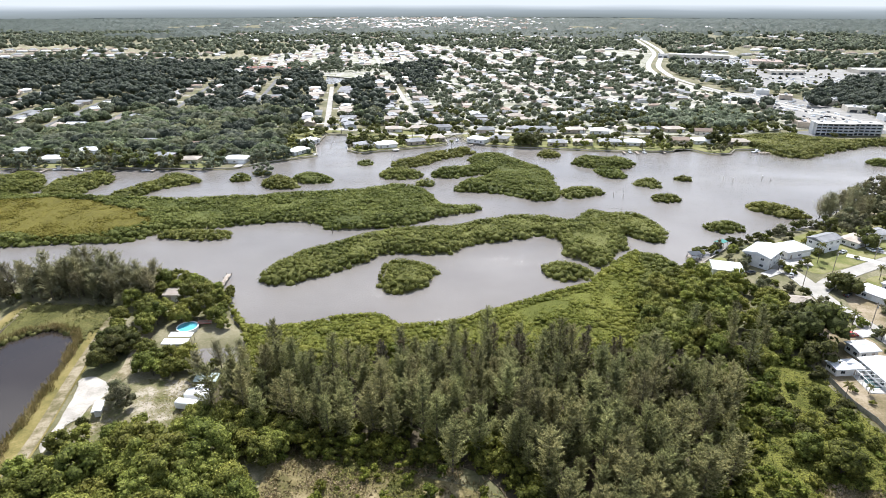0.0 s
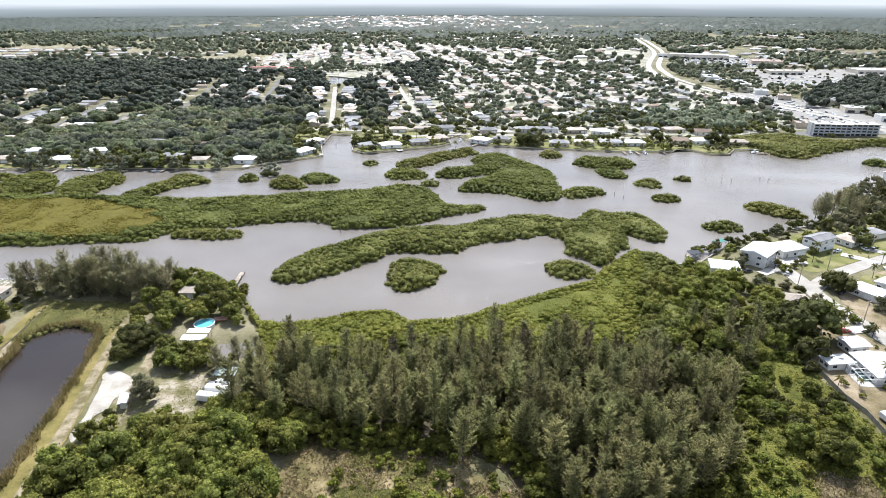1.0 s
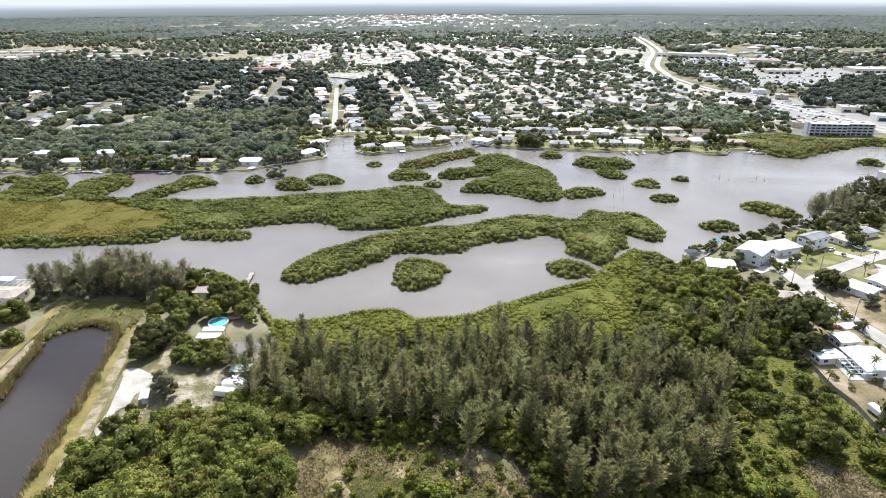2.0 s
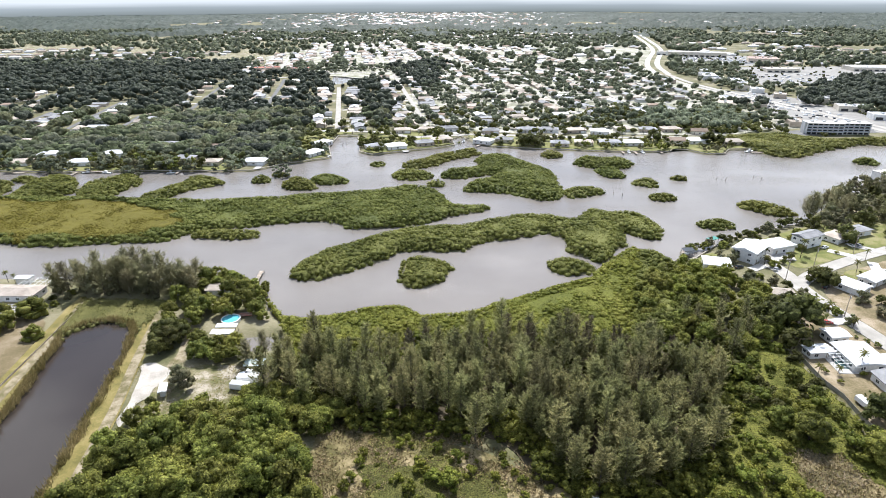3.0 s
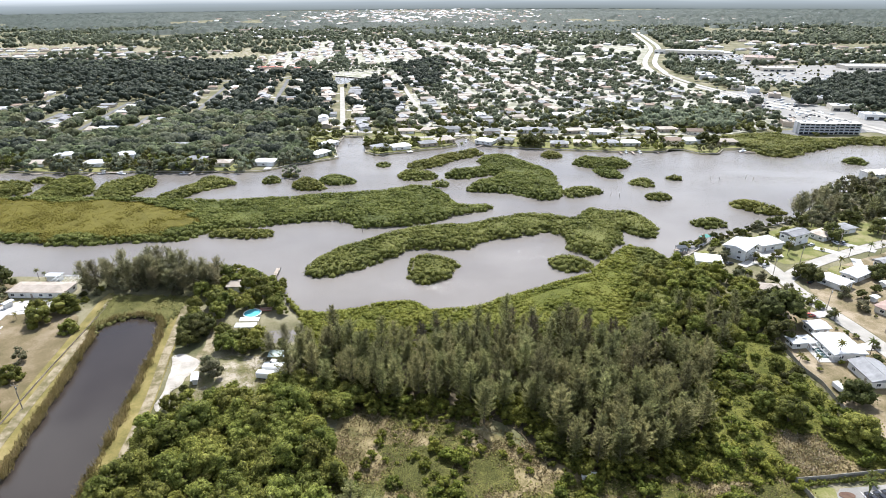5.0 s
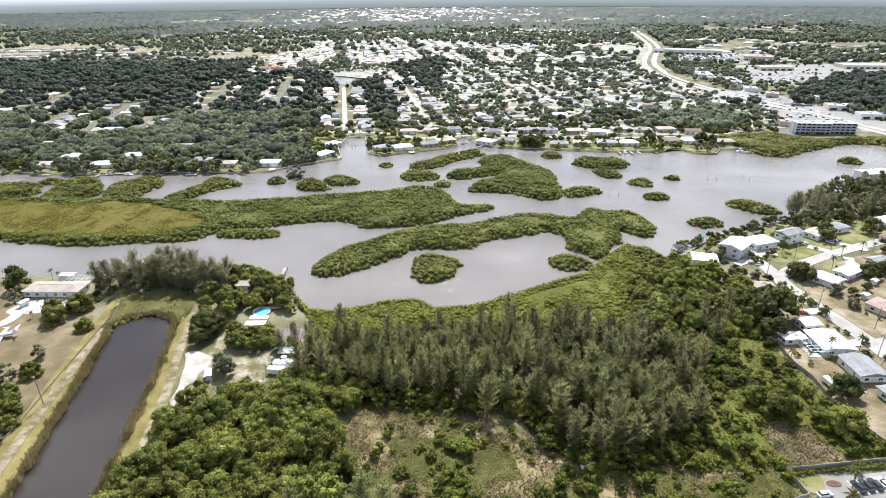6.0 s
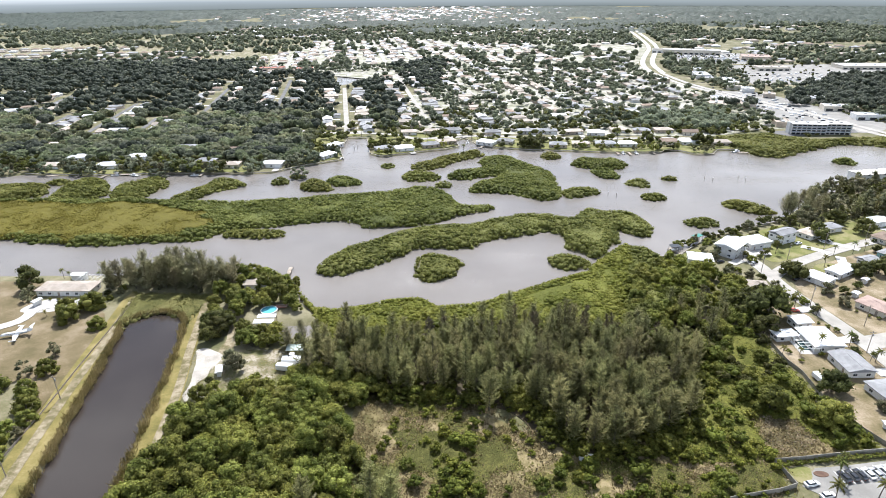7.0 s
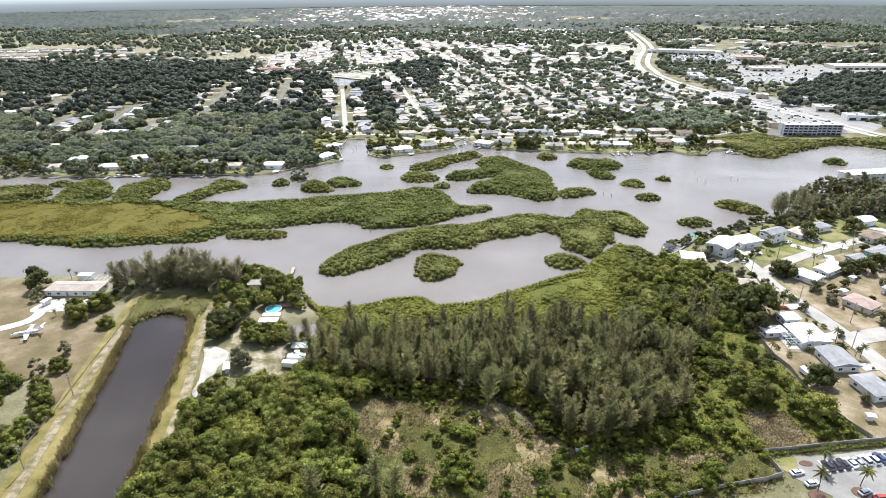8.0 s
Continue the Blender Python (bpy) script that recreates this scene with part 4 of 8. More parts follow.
# mangrove belt along the near bank
BELT = [(-80, 200), (-72, 186), (-59, 182), (-34, 192), (-23, 194), (-13, 186), (4, 188), (21, 199), (39, 210), (60, 221), (72, 238), (88, 256), (99, 250), (104, 238), (112, 220), (100, 196), (88, 172), (60, 168), (-20, 166), (-56, 146), (-62, 160), (-66, 178)]
def belt_east(x, y):
    """Metres east of the line where the low yellow belt gives way to taller trees."""
    return 0.95 * (x - 76) - 0.31 * (y - 205) + 2.0 * flat_noise(x, y, 12, 8)


mangrove_canopy("mangrove_belt", lambda x, y: np.minimum(poly_distance(x, y, BELT) + 0.8 * flat_noise(x, y, 6, 3), belt_east(x, y) + 0.6), (45, 118, 160, 260), LEAF_MANGROVE, "tall deep green mangroves along the near river bank", 124, 5.6, 2.2, 22, 0.23, base=0.6, squash=0.7)
mangrove_canopy("mangrove_belt", lambda x, y: np.minimum(poly_distance(x, y, BELT) + 0.8 * flat_noise(x, y, 6, 3), 0.6 - belt_east(x, y)), (-85, 115, 145, 258), LEAF_BELT, "yellow-green mangrove belt along the near river bank", 24, 4.4, 1.6, 22, 0.19, base=0.6, squash=0.42, rough=0.8, fill=0.76)
EASTBELT = [(243, 466), (249, 446), (268, 441), (293, 459), (330, 478), (348, 484), (368, 481), (381, 469), (430, 480), (520, 520), (520, 535), (430, 510), (345, 496), (318, 494), (290, 520), (232, 505)]
mangrove_canopy("mangrove_belt", lambda x, y: poly_distance(x, y, EASTBELT) + 1.2 * flat_noise(x, y, 9, 3), (228, 520, 438, 540), LEAF_SHORE, "yellow-green mangrove belt in front of the apartment block", 25, 4.2, 2.6, 18, 0.33, base=0.6)

# casuarina grove
GROVE = [(-62, 148), (-60, 137), (-47, 131), (-38, 130), (-30, 125), (-12, 125), (2, 123), (14, 122), (22, 121), (26, 111), (29, 101), (42, 96.5), (58, 101), (71, 111), (81, 128), (87, 148), (76, 156), (56, 165), (28, 165), (-8, 161), (-32, 150), (-50, 153)]
pine_protos = [make_casuarina(100 + i, (17.0, 19.5, 15, 18, 21, 14)[i], LEAF_PINE, wide=(1.3, 1.1, 1.45, 1.2, 1.25, 1.5)[i], branches=52) for i in range(6)]
brown_protos = [make_casuarina(120 + i, (17, 15.5)[i], LEAF_PINEDARK, wide=0.8, branches=34, label="dark brownish casuarina pine laden with cones") for i in range(2)]
broad_protos = [make_casuarina(130 + i, (15.5, 17.5)[i], LEAF_PINE, wide=1.5, branches=46, label="broad open grey-green casuarina pine with feathery boughs") for i in range(2)]
places = scatter(6500, lambda x, y: poly_distance(x, y, GROVE) + 2 * flat_noise(x, y, 8, 2) > 0, 4.0, 31, (-70, 95, 90, 175))
BROWN = [(-30, 147), (-8, 158), (28, 164), (56, 164), (78, 154), (74, 149), (54, 158), (28, 157), (-4, 150), (-28, 141)]
back = poly_distance(np.array([p[0] for p in places]), np.array([p[1] for p in places]), BROWN) > 0
few = np.random.default_rng(36).random(len(places))
plant(brown_protos, [p for p, e, k in zip(places, back, few) if e and k < 0.5], 37, 0.7, 1.05)
plant(pine_protos, [p for p, e, k in zip(places, back, few) if not (e and k < 0.5)], 32, 0.56, 1.06)
# lone ones in front of the grove, on the pond side and among the eastern brush
plant(broad_protos, [(6.2, 116), (21, 120), (29, 111), (32, 101), (38, 98), (44, 97), (50, 99), (57, 102), (64, 107), (45, 104), (54, 108), (-46, 129), (-60, 133), (-29, 75), (-23, 72), (-46, 70)], 38, 0.9, 1.1)
plant(pine_protos, [(95, 168), (100, 178), (104, 186), (92, 178), (98, 160), (108, 172), (112, 182), (88, 182)], 33, 0.62, 0.95)
sheet("grove_floor", rounded([(-68, 152), (-62, 124), (-44, 119), (-12, 121), (8, 119), (18, 112), (21, 100), (42, 95), (60, 104), (76, 110), (90, 130), (100, 158), (106, 186), (92, 186), (60, 174), (-20, 172), (-56, 154)]), LAND_Z + 0.2, NEEDLE_LITTER, "brown needle litter under the casuarinas", "ground")
BANK = [(-174, 203), (-166, 212), (-150, 216), (-126, 215), (-114, 210), (-112, 202), (-140, 201)]
hoary_protos = [make_casuarina(140 + i, (15.5, 17.0, 14.0)[i], LEAF_HOARY, wide=(1.9, 1.6, 2.1)[i], branches=58, label="old grey broad casuarina with drooping feathery boughs") for i in range(3)]
plant(hoary_protos, scatter(1800, lambda x, y: poly_distance(x, y, BANK) > 0, 4.4, 34, (-180, -108, 198, 222)), 35, 0.72, 1.05)
plant(hoary_protos, [(-68, 158), (-63, 162), (-58, 153), (-72, 152)], 144, 0.5, 0.72)
drop(pine_protos + brown_protos)

# broadleaf wood at the pond, brush on the eastern slope, trees among the yards
round_protos = [make_tree(200 + i, "broadleaf_tree", "dense bright green broadleaf tree with a rounded crown", "tree", (4.2, 3.6, 4.8, 4.0)[i], (8.2, 7.2, 9.0, 7.6)[i], 2.2, 26, 34, 0.235, LEAF_BROAD, 0.22) for i in range(4)]
brush_protos = [make_tree(220 + i, "brush_shrub", "bushy green shrub in rough scrub", "shrub", (2.4, 1.9, 2.9, 2.1)[i], (3.0, 2.4, 3.7, 3.2)[i], 0.5, 10, 20, 0.23, LEAF_BRUSH, 0.08) for i in range(4)]
WOOD_WEST = [(-99, 108), (-84, 121), (-70, 127), (-55, 121), (-42, 106), (-36, 90), (-40, 60), (-96, 60), (-97, 88)]
plant(round_protos, [(-52, 128), (-47, 127), (-43, 124), (-47, 121), (-40, 127), (-36, 126), (-56, 131), (-42, 118), (-39, 121), (-51, 124), (-60, 130), (-64, 131)], 143, 0.75, 1.15)
plant(round_protos, scatter(3000, lambda x, y: poly_distance(x, y, WOOD_WEST) > 0, 4.7, 41, (-105, -30, 58, 130)), 42, 0.72, 1.42)
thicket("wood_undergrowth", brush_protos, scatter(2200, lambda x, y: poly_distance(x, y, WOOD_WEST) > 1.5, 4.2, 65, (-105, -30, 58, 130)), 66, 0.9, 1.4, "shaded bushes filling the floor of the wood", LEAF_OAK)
BRUSH_EAST = [(82, 128), (86, 156), (112, 174), (119, 160), (120, 144), (121.5, 124), (124, 108), (127, 99.5), (116, 99), (111, 104), (110, 112), (98, 115), (92, 112), (92, 101), (86, 94), (72, 93), (60, 96), (62, 104), (74, 112)]
east_brush = sorted(scatter(4000, lambda x, y: poly_distance(x, y, BRUSH_EAST) > 0, 4.1, 43, (58, 130, 92, 176)), key=lambda p: p[1])
plant(brush_protos, east_brush[:60], 44, 0.5, 1.5)
plant(round_protos, [(97, 124), (103, 134), (112, 146), (99, 146), (116, 127), (92, 138), (104, 157), (114, 136), (107, 165), (90, 150)], 50, 0.55, 0.9)
plant(round_protos, [(102, 117.5), (118, 109)], 62, 1.0, 1.2)
thicket("brush_thicket", brush_protos, east_brush[60::2], 45, 0.5, 1.6, "tangled yellow-green brush on the slope behind the gardens", LEAF_BRUSH)
thicket("brush_thicket", brush_protos, east_brush[61::3], 145, 0.9, 1.9, "dark rounded bushes on the slope behind the gardens", LEAF_OAK)
light_protos = [make_tree(260 + i, "broadleaf_tree", "airy light yellow-green tree behind the mangrove belt", "tree", (4.4, 3.8)[i], (9.6, 8.4)[i], 2.2, 24, 32, 0.24, LEAF_BELT, 0.2) for i in range(2)]
TREES_EAST = [(82, 168), (74, 178), (74, 196), (80, 212), (90, 226), (102, 228), (118, 224), (126, 214), (132, 196), (128, 172), (114, 166), (96, 166)]
plant(light_protos, [(104, 230), (109, 226), (101, 222), (96, 216), (106, 220), (112, 219), (94, 208), (100, 211), (92, 199), (118, 216)], 47, 0.7, 1.1)
drop(light_protos)
plant(round_protos, scatter(1500, lambda x, y: poly_distance(x, y, TREES_EAST) > 0, 5.2, 45, (72, 140, 160, 230)), 46, 0.6, 1.2)
OPEN = [(-40, 122), (-19, 124), (-4, 121), (14, 119), (22, 100), (26, 94), (42, 92), (62, 100), (76, 108), (94, 94), (92, 80), (60, 74), (0, 62), (-40, 62), (-36, 90)]
open_places = scatter(5200, lambda x, y: (poly_distance(x, y, OPEN) > 0) & (flat_noise(x, y, 16, 12) + 0.5 * flat_noise(x, y, 7, 13) > -0.05), 3.0, 47, (-45, 98, 58, 126))
plant(brush_protos, open_places[::3], 48, 0.35, 1.25)
thicket("brush_thicket", brush_protos, open_places[1::3], 60, 0.3, 1.0, "scattered green bushes on dry sandy scrubland", LEAF_BRUSH)
plant(brush_protos, [(-1, 98), (-0.6, 99.2)], 49, 1.25, 1.35)
POOLSIDE = [(-118, 216), (-92, 215), (-86, 208), (-83, 192), (-78, 184), (-98, 186), (-104, 172), (-110, 168), (-114, 178), (-120, 202)]
plant(round_protos, scatter(900, lambda x, y: (poly_distance(x, y, POOLSIDE) > 0.5) & ~((np.abs(x + 100) < 9) & (y > 193) & (y < 203)), 5.6, 51, (-122, -74, 164, 222)), 52, 0.7, 1.12)
plant(round_protos, [(-84, 210), (-83, 205), (-82.5, 200), (-81.5, 195), (-80.5, 190), (-79, 186.5), (-77, 183)], 150, 0.42, 0.62)
plant(round_protos, [(-84, 157), (-90, 159), (-95, 164), (-78, 157), (-70, 158), (-88, 154), (-82, 154), (-74, 154), (-92, 156), (-86, 162), (-80, 161), (-96, 120), (-92, 124), (-84, 124), (-78, 127), (-97, 114)], 53, 0.55, 0.85)
dark_protos = [make_tree(240 + i, "oak_tree", "dark green dense oak beside the sandy track", "tree", (4.6, 3.8)[i], (9.0, 7.6)[i], 1.6, 24, 36, 0.24, LEAF_OAK, 0.25) for i in range(2)]
plant(dark_protos, [(-107, 158), (-110, 164), (-105, 163), (-108, 170), (-103, 168), (-113, 172)], 54, 0.8, 1.05)
drop(dark_protos)
grey_protos = [make_tree(250, "broadleaf_tree", "loose grey-green tree beside a small white shed", "tree", 4.4, 8.0, 2.6, 16, 26, 0.24, LEAF_GREY, 0.2)]
plant(grey_protos, [(-89, 138), (-92, 141)], 59, 0.85, 1.05)
drop(grey_protos)
# understorey of bright bushes along the foot of the grove
foot = scatter(4000, lambda x, y: (np.abs(poly_distance(x, y, GROVE) + 1.0) < 4.5) & (y < 135), 3.3, 55, (-70, 95, 88, 140))
thicket("brush_thicket", brush_protos, foot, 56, 0.8, 1.7, "deep green bushes along the foot of the casuarina grove", LEAF_BRUSH)
inner = scatter(4000, lambda x, y: poly_distance(x, y, GROVE) > 1, 5.4, 57, (-70, 95, 90, 170)) + [(86, 154), (90, 157), (94, 160), (97, 164), (92, 164), (87, 160), (82, 160), (84, 166), (90, 168), (96, 170), (78, 162), (48, 108), (51, 111), (53, 107), (46, 104)]
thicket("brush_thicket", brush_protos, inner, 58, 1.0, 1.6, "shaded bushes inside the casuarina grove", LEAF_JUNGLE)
rear = scatter(3000, lambda x, y: (np.abs(poly_distance(x, y, GROVE) + 3.0) < 5.5) & (y > 138) & (x > -56) & (poly_distance(x, y, BELT) < 1), 3.6, 68, (-60, 104, 136, 190))
thicket("brush_thicket", brush_protos, rear, 70, 0.8, 1.6, "bushes between the casuarinas and the mangrove belt", LEAF_BRUSH)
mangrove_canopy("vine_tangle", lambda x, y: np.minimum(poly_distance(x, y, BRUSH_EAST) + 2, 3.0 * (flat_noise(x, y, 13, 16) + 0.5 * flat_noise(x, y, 5, 17) + 1.1)), (58, 130, 92, 178), LEAF_VINE, "low yellow-green vines over the slope", 27, 1.3, 1.6, 14, 0.2, edge=0.5, base=0.75)
blades("pond_reeds", lambda x, y: np.where(y < 186, 1.15 - np.abs(poly_distance(x, y, POND) + 1.2) / 1.7, 0) + 0.55 * flat_noise(x, y, 3.2, 18) - 0.1, (-160, -88, 30, 186), 190000, 2.1, 0.12, REED, "tan reeds and cattails along the pond's edge", "reeds", 28, z=LAND_Z - 0.2)
mangrove_canopy("marsh_grass", lambda x, y: np.minimum(poly_distance(x, y, [(-154, 168), (-122, 168), (-120, 198), (-160, 200)]), -poly_distance(x, y, POND) + 0.3) + 0.8 * flat_noise(x, y, 6, 19), (-162, -118, 166, 202), LEAF_MARSH, "rough olive marsh growth at the head of the pond", 29, 1.2, 1.5, 13, 0.2, edge=0.5, base=0.7)
blades("dry_grass", lambda x, y: np.where(np.maximum(poly_distance(x, y, OPEN), poly_distance(x, y, [(84, 100), (92, 114), (114, 112), (126, 98), (100, 94)])) > -1, 0.75 + 0.9 * flat_noise(x, y, 8, 24) + 0.7 * flat_noise(x, y, 3, 25), 0), (-46, 128, 58, 128), 105000, 0.8, 0.2, DRYGRASS, "pale dry grass and dead brush on sandy ground", "grass", 30, lean=1.1)
mangrove_canopy("low_scrub", lambda x, y: np.minimum(poly_distance(x, y, OPEN) + 2, 3.0 * (flat_noise(x, y, 15, 12) + 0.6 * flat_noise(x, y, 6, 13) + 0.14 - np.where(y < 92, -0.4, 0.0))), (-48, 98, 56, 126), LEAF_SCRUB, "low yellow-green scrub on sandy ground", 26, 1.0, 1.5, 16, 0.23, edge=0.5, base=0.6, rough=1.5)
SOUTH = [(-32, 88), (-20, 90), (-8, 87), (4, 82), (24, 84), (34, 90), (46, 88), (60, 84), (74, 84), (72, 74), (30, 68), (-36, 72)]
thicket("brush_thicket", brush_protos, scatter(1500, lambda x, y: poly_distance(x, y, SOUTH) > 0, 5.6, 59, (-38, 76, 66, 97)), 61, 0.6, 1.5, "dense green bushes on the near scrubland", LEAF_BRUSH)
drop(brush_protos)
drop(round_protos)
blades("dead_brush", lambda x, y: np.where(np.maximum(poly_distance(x, y, [(92, 101), (98, 114), (109, 112), (111, 103), (100, 96)]), poly_distance(x, y, [(68, 90), (80, 93), (90, 91), (90, 84), (78, 82)])) > 0, 0.8 + 0.6 * flat_noise(x, y, 4, 27), 0), (66, 114, 80, 116), 17000, 0.95, 0.07, DEADWOOD, "grey dead branches and cut brush lying on sand", "brush", 64, lean=2.2)
blades("grass_tufts", lambda x, y: np.where(np.maximum(poly_distance(x, y, [(-100, 133), (-98, 151), (-66, 153), (-64, 136), (-74, 126), (-92, 121)]), 1.4 - np.abs(poly_distance(x, y, SAND_DRIVE))) > 0, 0.25 + 0.9 * flat_noise(x, y, 6, 28), 0), (-112, -62, 116, 154), 30000, 0.35, 0.11, LEAF_SCRUB, "thin grass tufts on the sandy yard", "grass", 69, lean=0.9)

# ---- houses ----
WINDOW_PANE = finish(box(-0.75, 0.75, -0.05, 0.02, -0.55, 0.55), "pane", GLASS_DARK)
_f = bmesh.new()
for x0, x1, z0, z1 in ((-0.87, 0.87, 0.55, 0.66), (-0.87, 0.87, -0.69, -0.55), (-0.87, -0.75, -0.55, 0.55), (0.75, 0.87, -0.55, 0.55)):
    add_box(_f, x0, x1, -0.09, 0.02, z0, z1)
add_box(_f, -0.03, 0.03, -0.07, 0.02, -0.55, 0.55)
WINDOW_FRAME = finish(_f, "frame", WHITE_TRIM)
DOOR_LEAF = finish(box(-0.5, 0.5, -0.06, 0.02, 0.05, 2.1, 0.01), "door", WOOD)
_g = bmesh.new()
add_box(_g, -2.3, 2.3, -0.05, 0.02, 0.02, 2.2)
for k in range(3):
    add_box(_g, -2.2, 2.2, -0.075, -0.05, 0.15 + k * 0.7, 0.72 + k * 0.7)
GARAGE_DOOR = finish(_g, "garage_door", WHITE_TRIM)


def hip_roof(L, W, eave, pitch, over=0.6, inset=None, gable=False):
    """Hip or gable roof with overhanging eaves and a fascia; inset: how far the ridge ends stand back from the ends."""
    bm = bmesh.new()
    a, b = L / 2 + over, W / 2 + over
    h = b * pitch
    ins = 0.0 if gable else (b if inset is None else inset)
    if a - ins < 0.3:
        ins = a - 0.3
    z0, z1 = eave - 0.02, eave + 0.2
    lo = [bm.verts.new((x, y, z0)) for x, y in ((-a, -b), (a, -b), (a, b), (-a, b))]
    hi = [bm.verts.new((x, y, z1)) for x, y in ((-a, -b), (a, -b), (a, b), (-a, b))]
    r0, r1 = bm.verts.new((-a + ins, 0, z1 + h)), bm.verts.new((a - ins, 0, z1 + h))
    bm.faces.new(lo[::-1])
    for i in range(4):
        j = (i + 1) % 4
        bm.faces.new((lo[i], lo[j], hi[j], hi[i]))
    bm.faces.new((hi[0], hi[1], r1, r0))
    bm.faces.new((hi[2], hi[3], r0, r1))
    bm.faces.new((hi[1], hi[2], r1))
    bm.faces.new((hi[3], hi[0], r0))
    # ridge cap
    add_tube(bm, r0.co + Vector((0, 0, 0.01)), r1.co + Vector((0, 0, 0.01)), 0.09, 0.09, 5)
    return bm


def seams(L, W, eave, pitch, over=0.6, step=1.2):
    """Standing ribs of a low metal roof."""
    bm = bmesh.new()
    a, b = L / 2 + over, W / 2 + over
    n = int(2 * a / step)
    for s in (-1, 1):
        for i in range(1, n):
            x = -a + i * 2 * a / n
            add_tube(bm, (x, s * b, eave + 0.215), (x, 0, eave + 0.215 + b * pitch), 0.035, 0.035, 3)
    return bm


def make_house(name, label, L, W, eave, roof, pitch, wall_mat, roof_mat, detail=2, garage=True, storeys=1, drive=7.0, group="", category="house", m=None):
    """A one- or two-storey house along x, its front towards -y. detail: 2 framed windows, 1 plain panes, 0 none."""
    t = thing(name, m or Matrix.Identity(4), label, category, group)
    part("wall", box(-L / 2, L / 2, -W / 2, W / 2, -0.3, eave, 0.03), wall_mat, t)
    part("roof", hip_roof(L, W, eave, pitch, gable=(roof == "gable")), roof_mat, t)
    if roof_mat is WHITE_METAL and detail == 2:
        part("roof_rib", seams(L, W, eave, pitch), WHITE_METAL, t)
    if detail:
        for lvl in range(storeys):
            zc = 1.45 + lvl * 2.9
            for side in (-1, 1):
                n = max(2, int(L / 4.2))
                for i in range(n):
                    x = -L / 2 + (i + 0.5) * L / n
                    if side == -1 and lvl == 0 and garage and i == n - 1:
                        continue
                    if side == -1 and lvl == 0 and i == n // 2 - (1 if n > 2 else 0):
                        d = part("door", DOOR_LEAF, None, t)
                        d.matrix_basis = pose(x, -W / 2, 0)
                        continue
                    w = part("window", WINDOW_FRAME if detail == 2 else WINDOW_PANE, None, t)
                    w.matrix_basis = pose(x, side * W / 2, zc, 0, 0, 0 if side < 0 else 180)
                    if detail == 2:
                        part("pane", WINDOW_PANE, None, w)
            if detail == 2:
                for side in (-1, 1):
                    for yy in (-W / 4, W / 4):
                        w = part("window", WINDOW_FRAME, None, t)
                        w.matrix_basis = pose(side * L / 2, yy, zc, 0, 0, 90 * side)
                        part("pane", WINDOW_PANE, None, w)
    if garage and detail:
        g = part("garage_door", GARAGE_DOOR, None, t)
        g.matrix_basis = pose(L / 2 - 3.0, -W / 2, 0)
    if drive:
        part("driveway", box(L / 2 - 5.6, L / 2 - 0.6, -W / 2 - drive, -W / 2 - 0.1, -0.2, 0.05), CONCRETE, t, "pale concrete driveway")
    return t


def put(name, label, x, y, L, W, yaw, eave=2.9, roof="hip", pitch=0.28, wall=None, cover=None, detail=2, garage=False, storeys=1, drive=0.0, category="house"):
    return make_house(name, label, L - 1.1, W - 1.1, eave, roof, pitch, wall or WHITE_WALL, cover or GREY_SHINGLE, detail, garage, storeys, drive, "", category, pose(x, y, LAND_Z, 0, 0, yaw))


# near eastern neighbourhood
put("house", "white low-pitched metal-roofed house with a screened pool cage", 141.8, 159.2, 14.5, 13, -88, 2.9, "gable", 0.10, WHITE_WALL, WHITE_METAL)
put("garage_annex", "white flat-roofed annex beside the white house", 129.3, 162.5, 9.6, 5.6, 7, 2.6, "gable", 0.06, WHITE_WALL, WHITE_METAL, category="outbuilding")
put("house", "grey shingle-roofed single-storey white house", 144.2, 142.2, 13.5, 11.0, -88, 2.9, "gable", 0.22, WHITE_WALL, GREY_SHINGLE, drive=0)
put("house", "grey shingle-roofed white house by the sandy yard", 146.8, 124.6, 13.0, 10.0, -80, 2.9, "hip", 0.24, WHITE_WALL, GREY_SHINGLE)
put("house", "small white house with a metal roof under a large tree", 141.0, 172.8, 8.0, 7.0, 8, 3.0, "gable", 0.18, WHITE_WALL, WHITE_METAL)
put("house", "pink tile-roofed bungalow with cream walls on a dry lawn", 181.5, 186.3, 13.0, 10.8, -60, 2.8, "hip", 0.22, CREAM_WALL, PINK_TILE)
put("house", "white metal-roofed bungalow at the street corner", 172.1, 213.6, 12.0, 9.6, -57, 2.8, "gable", 0.14, WHITE_WALL, WHITE_METAL, garage=True)
put("house", "long white bungalow with pale grey roof", 187.3, 222.0, 17.0, 8.0, 31, 2.9, "gable", 0.16, WHITE_WALL, WHITE_METAL, garage=True)
put("house", "two-storey white house with grey gable roof", 178.5, 263.1, 14.7, 8.4, 27, 5.8, "gable", 0.28, WHITE_WALL, GREY_SHINGLE, storeys=2, garage=True)
put("house", "pale-roofed bungalow with white garage doors", 198.0, 270.2, 12.4, 9.6, 30, 2.9, "hip", 0.24, WHITE_WALL, TAN_TILE, garage=True, drive=9)
put("house", "grey-roofed bungalow behind street trees", 214.6, 279.3, 11.5, 8.6, 22, 2.9, "hip", 0.24, CREAM_WALL, GREY_SHINGLE, garage=True)
put("house", "white metal-roofed house at the end of the lawn", 246.4, 288.0, 12.0, 9.0, 20, 3.4, "gable", 0.3, WHITE_WALL, WHITE_METAL, garage=True, drive=10)
